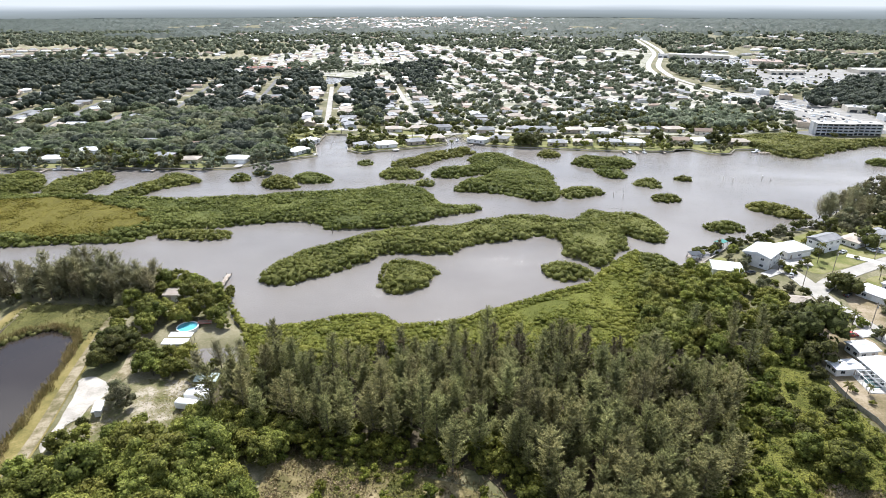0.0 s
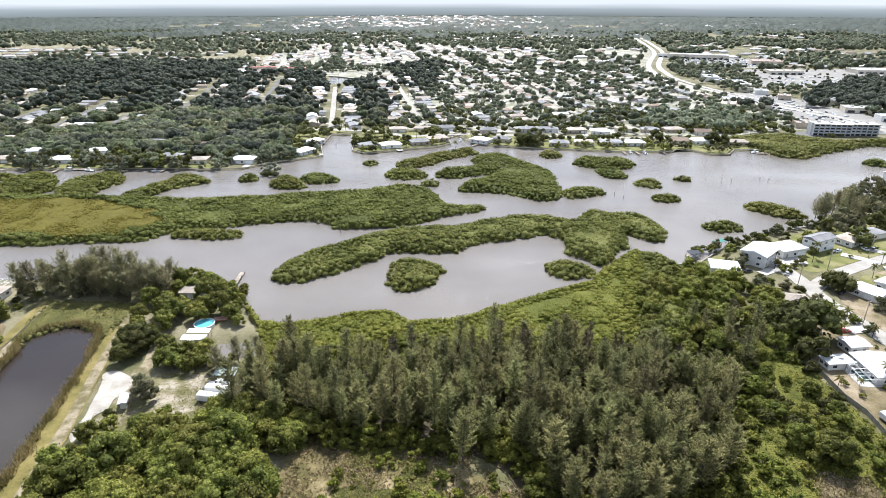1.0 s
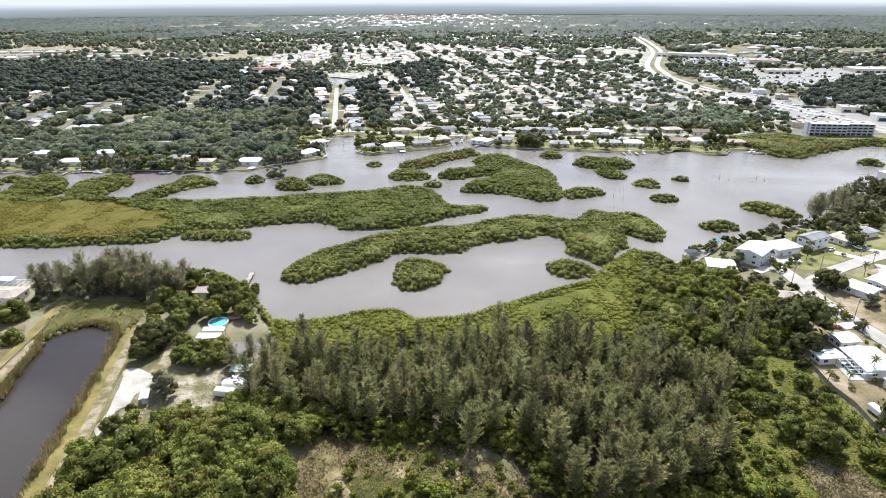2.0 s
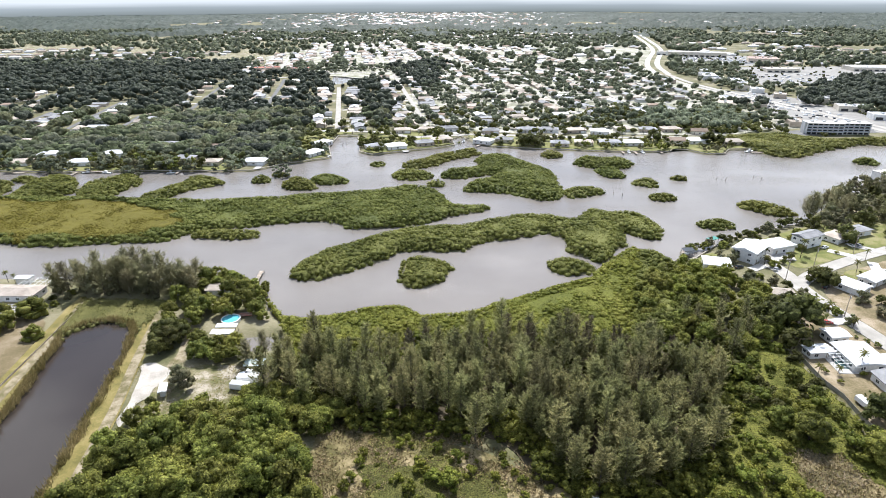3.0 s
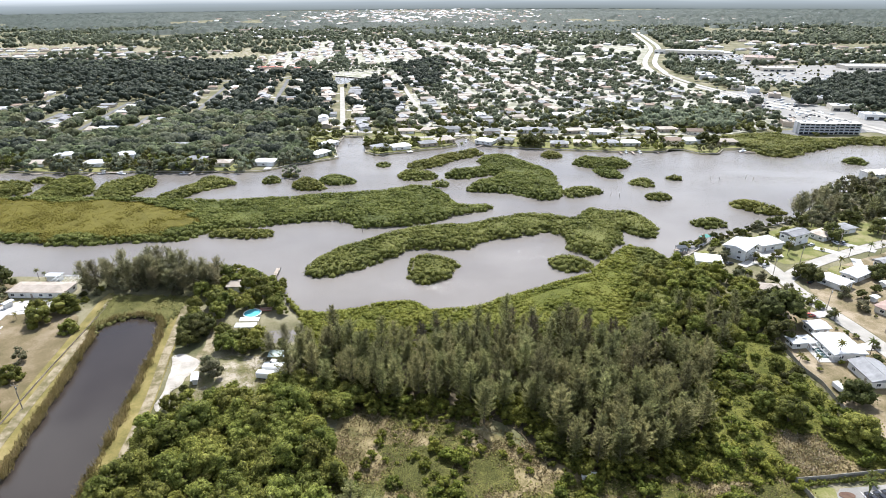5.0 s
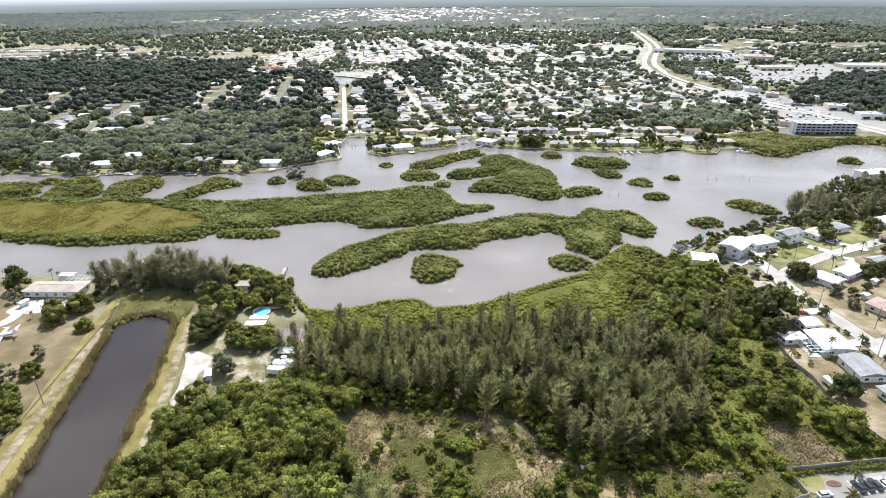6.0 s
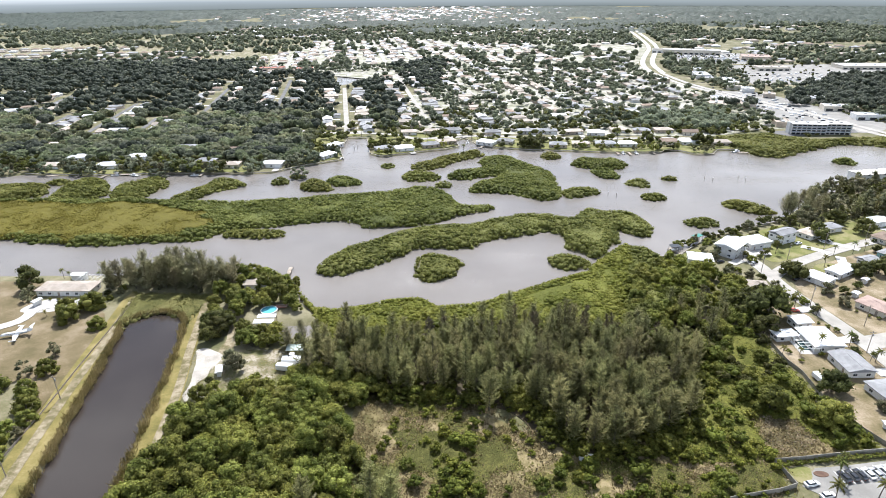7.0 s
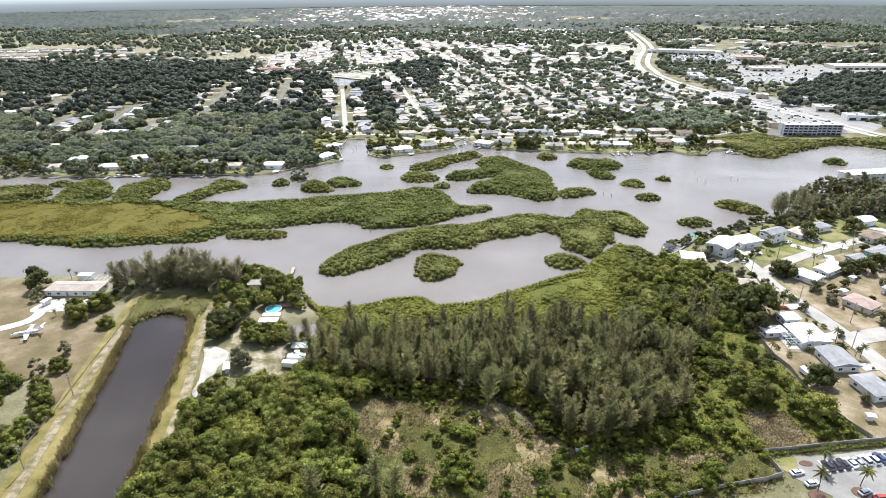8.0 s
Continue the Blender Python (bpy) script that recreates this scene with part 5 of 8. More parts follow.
put("house", "faded teal house with a grey roof", 226.5, 240.9, 16.0, 11.0, 28, 3.2, "hip", 0.28, TEAL_WALL, GREY_SHINGLE)
put("house", "grey gable-roofed cottage behind shrubs", 208.3, 234.3, 9.6, 6.4, 20, 2.8, "gable", 0.24, WHITE_WALL, GREY_SHINGLE)
put("house", "large two-storey white house with a bright metal roof", 143.0, 247.5, 16.0, 12.0, 44, 5.6, "gable", 0.24, WHITE_WALL, WHITE_METAL, storeys=2)
put("house", "white single-storey wing with a bright metal roof", 160.5, 257.0, 15.0, 11.0, 20, 3.6, "hip", 0.2, WHITE_WALL, WHITE_METAL, garage=True)
put("house", "white flat-roofed house by the lawn on the seawall", 122.5, 236.0, 12.5, 10.5, -14, 2.9, "gable", 0.07, WHITE_WALL, WHITE_METAL)
put("house", "brown tile-roofed cottage between dark trees", 138.0, 205.0, 9.5, 8.0, -10, 2.9, "hip", 0.3, TAN_WALL, TAN_TILE)
put("house", "grey low-roofed house beside the parking lot", 168.0, 108.0, 14.0, 9.0, -85, 2.9, "hip", 0.24, CREAM_WALL, GREY_SHINGLE)
put("house", "white bungalow with grey roof across the street", 206.0, 196.0, 14.0, 9.5, -60, 2.9, "hip", 0.24, WHITE_WALL, GREY_SHINGLE)
put("house", "tan-roofed bungalow on a dry lawn", 196.0, 168.0, 13.0, 9.5, -70, 2.9, "hip", 0.24, CREAM_WALL, TAN_TILE)
put("house", "grey-roofed bungalow beyond the bend", 236.0, 264.0, 13.0, 9.0, 28, 2.9, "hip", 0.24, CREAM_WALL, BROWN_SHINGLE)
# near western property
put("house", "long pale-roofed ranch house on the river bank", -192.0, 200.6, 27.0, 10.5, 0, 2.9, "hip", 0.2, WHITE_WALL, TAN_TILE, garage=False)
put("house", "pale-roofed cottage hidden by trees at the dock", -101.0, 206.0, 14.0, 8.0, 2, 2.9, "gable", 0.2, WHITE_WALL, TAN_TILE)


def shed(x, y, L, W, yaw, h, roof, wall, label):
    return put("shed", label, x, y, L, W, yaw, h, "gable", 0.22, wall, roof, 0, category="shed")


shed(-94.6, 135.6, 5.0, 2.6, 108, 2.3, WHITE_METAL, WHITE_WALL, "small white garden shed on a sandy drive")
shed(180, 198, 3.6, 3.0, 30, 2.2, WHITE_METAL, WHITE_WALL, "small white garden shed on a dry lawn")
shed(193, 212, 3.4, 2.8, 30, 2.2, WHITE_METAL, WHITE_WALL, "small white shed behind a bungalow")
shed(136, 109, 3.0, 2.4, -10, 2.0, WHITE_METAL, WHITE_WALL, "low white storage shed in a sandy yard")
shed(-199, 187.5, 4.6, 2.6, 75, 2.4, WHITE_METAL, WHITE_WALL, "white box trailer on a pale drive")
shed(-195, 214, 7.5, 4.0, 0, 2.6, WHITE_METAL, WHITE_WALL, "white-roofed boat house at the river bank")


def open_roof(name, label, x, y, L, W, yaw, h, material, slope=0.08, category="carport"):
    """A roof on posts."""
    t = thing(name, pose(x, y, LAND_Z, 0, 0, yaw), label, category)
    bm = bmesh.new()
    vs = [bm.verts.new((sx * L / 2, sy * W / 2, h + sy * W / 2 * slope + dz)) for dz in (0, 0.14) for sx, sy in ((-1, -1), (1, -1), (1, 1), (-1, 1))]
    for f in ((3, 2, 1, 0), (4, 5, 6, 7), (0, 1, 5, 4), (1, 2, 6, 5), (2, 3, 7, 6), (3, 0, 4, 7)):
        bm.faces.new([vs[i] for i in f])
    part("roof", bm, material, t)
    for sx in (-0.46, 0, 0.46):
        for sy in (-0.46, 0.46):
            part("post", add_tube(bmesh.new(), (sx * L, sy * W, -1.6), (sx * L, sy * W, h + sy * W * slope), 0.09, 0.09, 6), WOOD, t)
    return t


open_roof("boat_lift_cover", "white metal roof over a boat lift in the slip", -87.6, 173.6, 8.0, 2.7, 2, 3.0, WHITE_METAL)
open_roof("boat_lift_cover", "white metal roof over a boat lift beside the pool", -87.8, 169.4, 8.6, 3.2, 2, 2.8, WHITE_METAL)
open_roof("carport", "pale green metal carport over parked trailers", -69.0, 149.5, 7.0, 4.0, 2, 2.9, GREEN_ROOF)
open_roof("boat_house", "teal canopy over a boat lift on the river", 132, 265, 6.4, 3.2, 32, 2.5, TEAL, category="boat house")
open_roof("boat_house", "dark navy cover over a boat lift", 114.5, 250.5, 5.6, 3.6, 10, 2.6, NAVY, category="boat house")


def make_boat(x, y, z, yaw, L, label, cabin=True, deck=None):
    t = thing("boat", pose(x, y, z, 0, 0, yaw), label, "boat", "boats at docks and lifts")
    bm = bmesh.new()
    secs = []
    for i in range(8):
        u = i / 7
        w = L * 0.16 * (1 - max(0, (u - 0.45) / 0.55) ** 2.2) + 0.02
        sheer = 0.75 + 0.35 * u * u
        keel = 0.0 + 0.5 * max(0, u - 0.6) ** 1.5
        xx = (u - 0.5) * L
        secs.append([bm.verts.new(p) for p in ((xx, -w, sheer), (xx, -w * 0.85, keel + 0.25), (xx, 0, keel), (xx, w * 0.85, keel + 0.25), (xx, w, sheer), (xx, w * 0.8, sheer - 0.12), (xx, -w * 0.8, sheer - 0.12))])
    for a, b in zip(secs, secs[1:]):
        for k in range(7):
            bm.faces.new((a[k], a[(k + 1) % 7], b[(k + 1) % 7], b[k]))
    bm.faces.new(secs[0])
    bm.faces.new(secs[-1][::-1])
    part("hull", bm, PAINTS["white"], t)
    if cabin:
        c = box(-L * 0.12, L * 0.14, -L * 0.09, L * 0.09, 0.75, 1.5, 0.12)
        part("console", c, PAINTS["white"], t)
        part("windscreen", box(L * 0.10, L * 0.165, -L * 0.085, L * 0.085, 1.2, 1.75, 0.02), GLASS_DARK, t)
        part("canopy", box(-L * 0.15, L * 0.12, -L * 0.10, L * 0.10, 2.25, 2.33, 0.02), deck or PAINTS["white"], t)
        for sx in (-0.14, 0.11):
            for sy in (-0.09, 0.09):
                part("post", add_tube(bmesh.new(), (sx * L, sy * L, 0.8), (sx * L, sy * L, 2.27), 0.03, 0.03, 4), STEEL, t)
    part("outboard_motor", box(-L / 2 - 0.5, -L / 2 + 0.05, -0.2, 0.2, 0.2, 1.25, 0.08), DARK, t)
    return t


make_boat(-87.6, 170.8, 1.4, 8, 6.5, "white motor boat on the lift under the white roof")
make_boat(-69.5, 145.4, 1.5, 176, 7.6, "white motor boat on a trailer in the sandy yard", True)
make_boat(114.5, 250.5, 0.9, 20, 4.8, "small motor boat under the dark teal cover", False)
for bx, by, byaw, bl in ((-300, 402, 60, 7.5), (-292, 400, 50, 8.0), (-272, 396, 10, 9.0), (-258, 395, 170, 8.0), (-210, 395, 5, 6.5), (5, 497, 80, 6.0), (150, 459, 100, 7.5), (139, 459, 95, 7), (238, 463, 20, 8), (262, 452, -40, 9.0)):
    make_boat(bx, by - 3, 0.05, byaw, bl, "white motor boat moored at a private dock")


def make_trailer(x, y, yaw, L, W, h, label):
    t = thing("camper_trailer", pose(x, y, LAND_Z, 0, 0, yaw), label, "trailer")
    bm = box(-L / 2, L / 2, -W / 2, W / 2, 0.5, h, 0.22)
    part("body", bm, PAINTS["white"], t)
    for sx in (-0.25, 0.05, 0.3):
        part("window", box(sx * L - 0.45, sx * L + 0.45, -W / 2 - 0.02, -W / 2 + 0.04, 1.4, 2.0), GLASS_DARK, t)
    part("roof_vent", box(-0.4, 0.4, -0.3, 0.3, h - 0.02, h + 0.22, 0.05), WHITE_TRIM, t)
    part("tow_bar", add_tube(bmesh.new(), (L / 2 - 0.2, 0, 0.55), (L / 2 + 1.1, 0, 0.5), 0.07, 0.06, 5), DARK, t)
    for sy in (-1, 1):
        part("wheel", add_tube(bmesh.new(), (-0.3, sy * (W / 2 - 0.25), 0.36), (-0.3, sy * (W / 2 - 0.02), 0.36), 0.36, 0.36, 12), TYRE, t)
    return t


make_trailer(-69.0, 142.2, 178, 7.2, 2.5, 2.9, "white camper trailer parked in the sandy yard")
make_trailer(-70.5, 138.4, 172, 6.4, 2.5, 2.8, "white camper trailer beside the trees")
make_trailer(128.0, 134.5, 100, 4.8, 2.3, 2.5, "white camper trailer behind a bungalow")
make_trailer(35, 93.2, 4, 4.6, 2.0, 1.9, "abandoned white trailer among rough scrub")

# above-ground pool with deck
pool = thing("swimming_pool", pose(-89.3, 181.8, LAND_Z), "round above-ground pool of turquoise water", "pool")
bm = bmesh.new()
N = 28
rings = []
for rr, zz in ((3.65, 0.0), (3.65, 1.25), (3.78, 1.25), (3.78, 1.33), (3.42, 1.33), (3.42, 0.1)):
    rings.append([bm.verts.new((rr * math.cos(2 * math.pi * i / N), rr * math.sin(2 * math.pi * i / N), zz)) for i in range(N)])
for a, b in zip(rings, rings[1:]):
    for i in range(N):
        bm.faces.new((a[i], a[(i + 1) % N], b[(i + 1) % N], b[i]))
part("wall", bm, PAINTS["white"], pool)
bm = bmesh.new()
bmesh.ops.create_circle(bm, cap_ends=True, radius=3.43, segments=N, matrix=Matrix.Translation((0, 0, 1.12)))
part("pool_surface", bm, POOLWATER, pool, "turquoise pool water")
for sx in (-0.3, 0.3):
    part("ladder_rail", add_tube(bmesh.new(), (sx, -3.9, 0), (sx, -3.6, 2.1), 0.035, 0.035, 5), STEEL, pool)
deck = thing("pool_deck", pose(-85.0, 186.5, LAND_Z, 0, 0, 10), "red-brown wooden pool deck with seats", "deck")
for i in range(9):
    part("plank", box(-2.6, 2.6, -1.5 + i * 0.34, -1.5 + i * 0.34 + 0.31, 0.5, 0.62), RED_ROOF if i % 3 == 0 else WOOD, deck)
for sx in (-2.4, 2.4):
    for sy in (-1.3, 1.3):
        part("post", box(sx - 0.08, sx + 0.08, sy - 0.08, sy + 0.08, -0.2, 1.4), WOOD, deck)


def make_dock(x, y, yaw, L, W=1.6, label="weathered wooden dock on posts over the river", z=1.05, planks=True):
    t = thing("dock", pose(x, y, z, 0, 0, yaw), label, "dock", "docks along the river")
    n = max(3, int(L / (0.9 if planks else 2.5)))
    me = None
    for i in range(n):
        if me is None:
            me = finish(box(-W / 2, W / 2, 0, L / n - 0.05, -0.08, 0.0), "plank", WOOD)
        p = part("plank", me, None, t)
        p.matrix_basis = pose(0, i * L / n, 0)
    pm = finish(add_tube(bmesh.new(), (0, 0, -3.0), (0, 0, 0.55), 0.13, 0.12, 6), "post", WOOD)
    for i in range(max(2, int(L / 4)) + 1):
        for s in (-1, 1):
            p = part("post", pm, None, t)
            p.matrix_basis = pose(s * (W / 2 + 0.1), 0.3 + i * (L - 0.6) / max(2, int(L / 4)), 0)
    for s in (-1, 1):
        part("beam", box(s * W / 2 * 0.8 - 0.07, s * W / 2 * 0.8 + 0.07, 0, L, -0.28, -0.085), WOOD, t)
    return t


make_dock(-90.5, 215, 4, 13, 1.9, "pale wooden dock at the tip of the bank")
make_dock(118, 244, 30, 11, 2.2, "white-railed wooden dock at the seawall")
for dx, dy, dyaw, dl in ((-318, 391, 100, 9), (-301, 393, 180, 7), (-280, 392, 180, 7), (-262, 393, 90, 12), (-222, 397, 90, 10), (-205, 397, 180, 8), (-185, 397, 95, 9), (20, 480, 140, 8), (144, 458, 180, 9), (134, 458, 180, 8), (246, 455, 90, 9), (165, 458, 180, 6), (216, 452, 90, 6)):
    make_dock(dx, dy, dyaw, dl, 1.8, planks=False)

# channel markers and old pilings in the river
for px_, py_ in ((-71, 289), (-57, 278), (100, 344), (105, 341), (180, 380), (185, 377), (206, 382), (209, 377), (-97, 470), (-99, 474), (-95, 474)):
    t = thing("piling", pose(px_, py_, 0), "dark wooden piling standing in the river", "piling", "pilings in the river")
    part("post", add_tube(bmesh.new(), (0, 0, -1.8), (0.08, 0, 3.2), 0.16, 0.13, 7), WOOD, t)
    part("cap", add_tube(bmesh.new(), (0.08, 0, 3.2), (0.08, 0, 3.36), 0.17, 0.05, 7), WHITE_TRIM, t)

# screened pool cage of white bars
cage = thing("pool_cage", pose(134.5, 157.2, LAND_Z, 0, 0, -91), "white-framed screened pool cage", "pool cage")
part("patio", box(-6, 6, -3.7, 3.7, -0.2, 0.12), CONCRETE, cage, "pale concrete patio")
part("pool_surface", box(-3.2, 3.2, -1.8, 1.8, 0.0, 0.135), CAGED_POOL, cage, "pool water with the screens' shade in its dull colour")
for i in range(7):
    x = -6 + i * 2
    part("rafter", box(x - 0.06, x + 0.06, -3.7, 3.7, 2.7, 2.84), WHITE_TRIM, cage)
    for sy in (-3.7, 3.7):
        part("post", box(x - 0.06, x + 0.06, sy - 0.06, sy + 0.06, 0.12, 2.7), WHITE_TRIM, cage)
for j in range(4):
    y = -3.7 + j * 7.4 / 3
    part("purlin", box(-6, 6, y - 0.05, y + 0.05, 2.85, 2.95), WHITE_TRIM, cage)
# roof solar frame on the ranch house
panel = thing("pergola", pose(-186, 209, LAND_Z), "white-framed screened porch behind the ranch house", "pool cage")
for i in range(6):
    part("rafter", box(-6 + i * 2.4 - 0.07, -6 + i * 2.4 + 0.07, -3.5, 3.5, 2.9, 3.05), WHITE_TRIM, panel)
    for sy in (-3.4, 3.4):
        part("post", box(-6 + i * 2.4 - 0.07, -6 + i * 2.4 + 0.07, sy - 0.07, sy + 0.07, -0.2, 2.9), WHITE_TRIM, panel)
for sy in (-3.4, 0, 3.4):
    part("purlin", box(-6.1, 6.1, sy - 0.06, sy + 0.06, 3.06, 3.16), WHITE_TRIM, panel)

# ---- parked jet ----
jet = thing("small_jet", pose(-190.5, 161.0, LAND_Z, 0, 0, 200), "white private jet parked on dry grass", "aircraft")
bm = bmesh.new()
prof = [(-6.4, 0.06, 0.35), (-5.2, 0.42, 0.3), (-3.4, 0.68, 0.1), (-1.0, 0.80, 0), (1.8, 0.80, 0), (3.6, 0.74, 0), (5.0, 0.55, -0.08), (6.0, 0.28, -0.2), (6.5, 0.04, -0.25)]
rings = [[bm.verts.new((x, r_ * math.cos(a), 1.55 + dz + r_ * math.sin(a))) for a in (2 * math.pi * i / 14 for i in range(14))] for x, r_, dz in prof]
for a, b in zip(rings, rings[1:]):
    for i in range(14):
        bm.faces.new((a[i], a[(i + 1) % 14], b[(i + 1) % 14], b[i]))
bm.faces.new(rings[0][::-1])
bm.faces.new(rings[-1])
part("fuselage", bm, PAINTS["white"], jet, "", True)


def wing(root, tip, chord_r, chord_t, sweep, z0, z1, thick=0.13, upright=False):
    bm = bmesh.new()
    rows = []
    for s, c, off, z in ((root, chord_r, 0, z0), (tip, chord_t, -sweep, z1)):
        row = []
        for fx, ft in ((0.5, 0), (0.25, thick), (-0.5, 0.02), (0.25, -thick * 0.6)):
            p = (off + fx * c, s, z + ft * c / chord_r) if not upright else (off + fx * c, ft * c / chord_r, s)
            row.append(bm.verts.new(p))
        rows.append(row)
    for k in range(4):
        bm.faces.new((rows[0][k], rows[0][(k + 1) % 4], rows[1][(k + 1) % 4], rows[1][k]))
    bm.faces.new(rows[0][::-1])
    bm.faces.new(rows[1])
    return bm


for s in (-1, 1):
    part("wing", wing(s * 0.5, s * 6.4, 2.5, 1.0, 0.9, 1.15, 1.45), PAINTS["white"], jet)
    part("tailplane", wing(s * 0.1, s * 2.3, 1.2, 0.6, 0.7, 3.75, 3.8, 0.07), PAINTS["white"], jet).matrix_basis = pose(-6.2, 0, 0)
    part("engine", add_tube(bmesh.new(), (-4.6, s * 1.15, 1.95), (-2.4, s * 1.15, 1.95), 0.34, 0.42, 12), STEEL, jet)
    part("tip_tank", add_tube(bmesh.new(), (-1.9, s * 6.4, 1.45), (0.9, s * 6.4, 1.45), 0.10, 0.26, 8), PAINTS["white"], jet)
    part("landing_gear", add_tube(bmesh.new(), (-0.2, s * 1.2, -0.02), (-0.2, s * 1.2, 1.2), 0.10, 0.06, 6), DARK, jet)
part("landing_gear", add_tube(bmesh.new(), (4.6, 0, -0.02), (4.6, 0, 1.2), 0.09, 0.06, 6), DARK, jet)
part("tail_fin", wing(1.9, 3.85, 2.2, 1.1, 1.3, 0, 0, 0.09, True), PAINTS["white"], jet).matrix_basis = pose(-4.9, 0, 0)
part("cockpit_window", box(4.5, 5.4, -0.42, 0.42, 1.78, 1.99, 0.08), GLASS_DARK, jet)
for i in range(5):
    for s in (-1, 1):
        part("cabin_window", box(0.0 + i * 0.7, 0.35 + i * 0.7, s * 0.78 - 0.03, s * 0.78 + 0.03, 1.68, 1.95, 0.02), GLASS_DARK, jet)

# ---- cars ----


def make_car(paint, label, van=False):
    t = thing("car", Matrix.Identity(4), label, "car", "parked cars")
    bm = bmesh.new()
    top = 1.75 if van else 1.42
    prof = [(-2.25, 0.45, 0.86, 0.80), (-2.2, 0.30, 0.95, 0.88), (-1.2, 0.25, 0.98, 0.90), (0.9, 0.25, 0.93, 0.90), (2.0, 0.28, 0.84, 0.86), (2.28, 0.42, 0.70, 0.72)]
    rows = []
    for x, z0, z1, w in prof:
        rows.append([bm.verts.new(p) for p in ((x, -w, z0), (x, w, z0), (x, w, z1 - 0.12), (x, w * 0.88, z1), (x, -w * 0.88, z1), (x, -w, z1 - 0.12))])
    for a, b in zip(rows, rows[1:]):
        for k in range(6):
            bm.faces.new((a[k], a[(k + 1) % 6], b[(k + 1) % 6], b[k]))
    bm.faces.new(rows[0][::-1])
    bm.faces.new(rows[-1])
    part("body", bm, paint, t)
    back = -2.1 if van else -1.75
    bm = bmesh.new()
    lo = [bm.verts.new(p) for p in ((back, -0.78, 0.90), (1.25, -0.78, 0.86), (1.25, 0.78, 0.86), (back, 0.78, 0.90))]
    hi = [bm.verts.new(p) for p in ((back + 0.35, -0.62, top - 0.03), (0.35, -0.62, top - 0.03), (0.35, 0.62, top - 0.03), (back + 0.35, 0.62, top - 0.03))]
    bm.faces.new(hi)
    for i in range(4):
        bm.faces.new((lo[i], lo[(i + 1) % 4], hi[(i + 1) % 4], hi[i]))
    part("window_glass", bm, GLASS_DARK, t, "dark glazing")
    part("roof", box(back + 0.36, 0.34, -0.62, 0.62, top - 0.03, top + 0.04, 0.03), paint, t)
    wm = finish(add_tube(bmesh.new(), (0, -0.1, 0), (0, 0.1, 0), 0.33, 0.33, 12), "wheel", TYRE)
    rm = finish(add_tube(bmesh.new(), (0, -0.115, 0), (0, 0.115, 0), 0.19, 0.19, 8), "rim", STEEL)
    for x in (-1.4, 1.4):
        for y in (-0.8, 0.8):
            w = part("wheel", wm, None, t)
            w.matrix_basis = pose(x, y, 0.33)
            part("rim", rm, None, w)
    for y in (-0.6, 0.6):
        part("headlight", box(2.16, 2.27, y - 0.16, y + 0.16, 0.52, 0.66, 0.02), WHITE_TRIM, t)
        part("tail_light", box(-2.275, -2.2, y - 0.12, y + 0.12, 0.62, 0.8), PAINTS["red"], t)
    return t


car_kinds = {c: make_car(PAINTS[c], {"white": "white saloon car parked outdoors", "black": "black saloon car parked outdoors", "silver": "silver saloon car parked outdoors", "red": "red saloon car parked outdoors", "blue": "navy saloon car parked outdoors"}[c]) for c in PAINTS}
car_kinds["van"] = make_car(PAINTS["white"], "white van parked in the lot", True)
CARS = [("black", 109.4, 87.2, 104), ("black", 112.0, 87.7, 104), ("black", 114.6, 88.1, 104), ("white", 117.2, 88.5, 104), ("silver", 119.6, 88.7, 104), ("van", 122.2, 89.6, 104), ("van", 124.8, 90.0, 104), ("blue", 127.4, 90.6, 104), ("white", 130.0, 91.2, 104),
        ("white", 98.4, 84.4, 12), ("white", 100.6, 80.2, 12), ("silver", 114.2, 77.0, 20), ("red", 117.5, 75.0, 10), ("black", 162, 215, 40), ("black", 133, 235, 20), ("white", 186, 259, 30), ("white", 200.5, 262, 100), ("silver", 204, 262, 100), ("red", 145, 184.5, 0), ("black", 131, 224, 70), ("silver", 149, 233, 60)]
for kind_, x, y, a in CARS:
    copy_thing(car_kinds[kind_], pose(x, y, LAND_Z + 0.06, 0, 0, a))
drop(list(car_kinds.values()))

# ---- streets, lawns, paved yards ----
def street(line, width=6.5, mat=None, label="worn pale asphalt street", z=LAND_Z + 0.05, name="road", times=2):
    return band(name, rounded(line, False, times), width, z, mat or ROADMAT, label, "road")


DX, DY = -0.183, 0.983


def grid(u, v):
    """Places in the far town's street grid: u across, v along the streets."""
    return (u * DY + v * DX, -u * DX + v * DY)


street([(148, 245), (152, 230), (151, 212), (154, 194), (157, 180), (160, 162), (161.5, 145), (162, 125), (162, 60)], 7.5)
street([(150, 216), (160, 226), (176, 237), (212, 256), (252, 272), (300, 284), (400, 300)], 6.5)
street([(160, 159), (172, 162), (195, 168), (230, 172)], 9.0)
street([(150, 242), (154, 250), (165, 248)], 9.0, CONCRETE, "broad pale concrete forecourt")
sheet("lawn", rounded([(126, 174), (130, 166), (122, 160), (123, 140), (125, 124), (128, 104), (136, 98), (158, 98), (158, 160), (149, 186), (146, 200), (138, 200), (132, 186)]), LAND_Z + 0.02, DRYLAWN, "dry yellowed lawns behind the bungalows", "lawn")
sheet("lawn", rounded([(165, 100), (165, 160), (161, 182), (158, 196), (157, 208), (166, 222), (184, 233), (222, 252), (260, 268), (300, 240), (280, 100)]), LAND_Z + 0.02, DRYLAWN, "dry lawns around the bungalows along the street", "lawn")
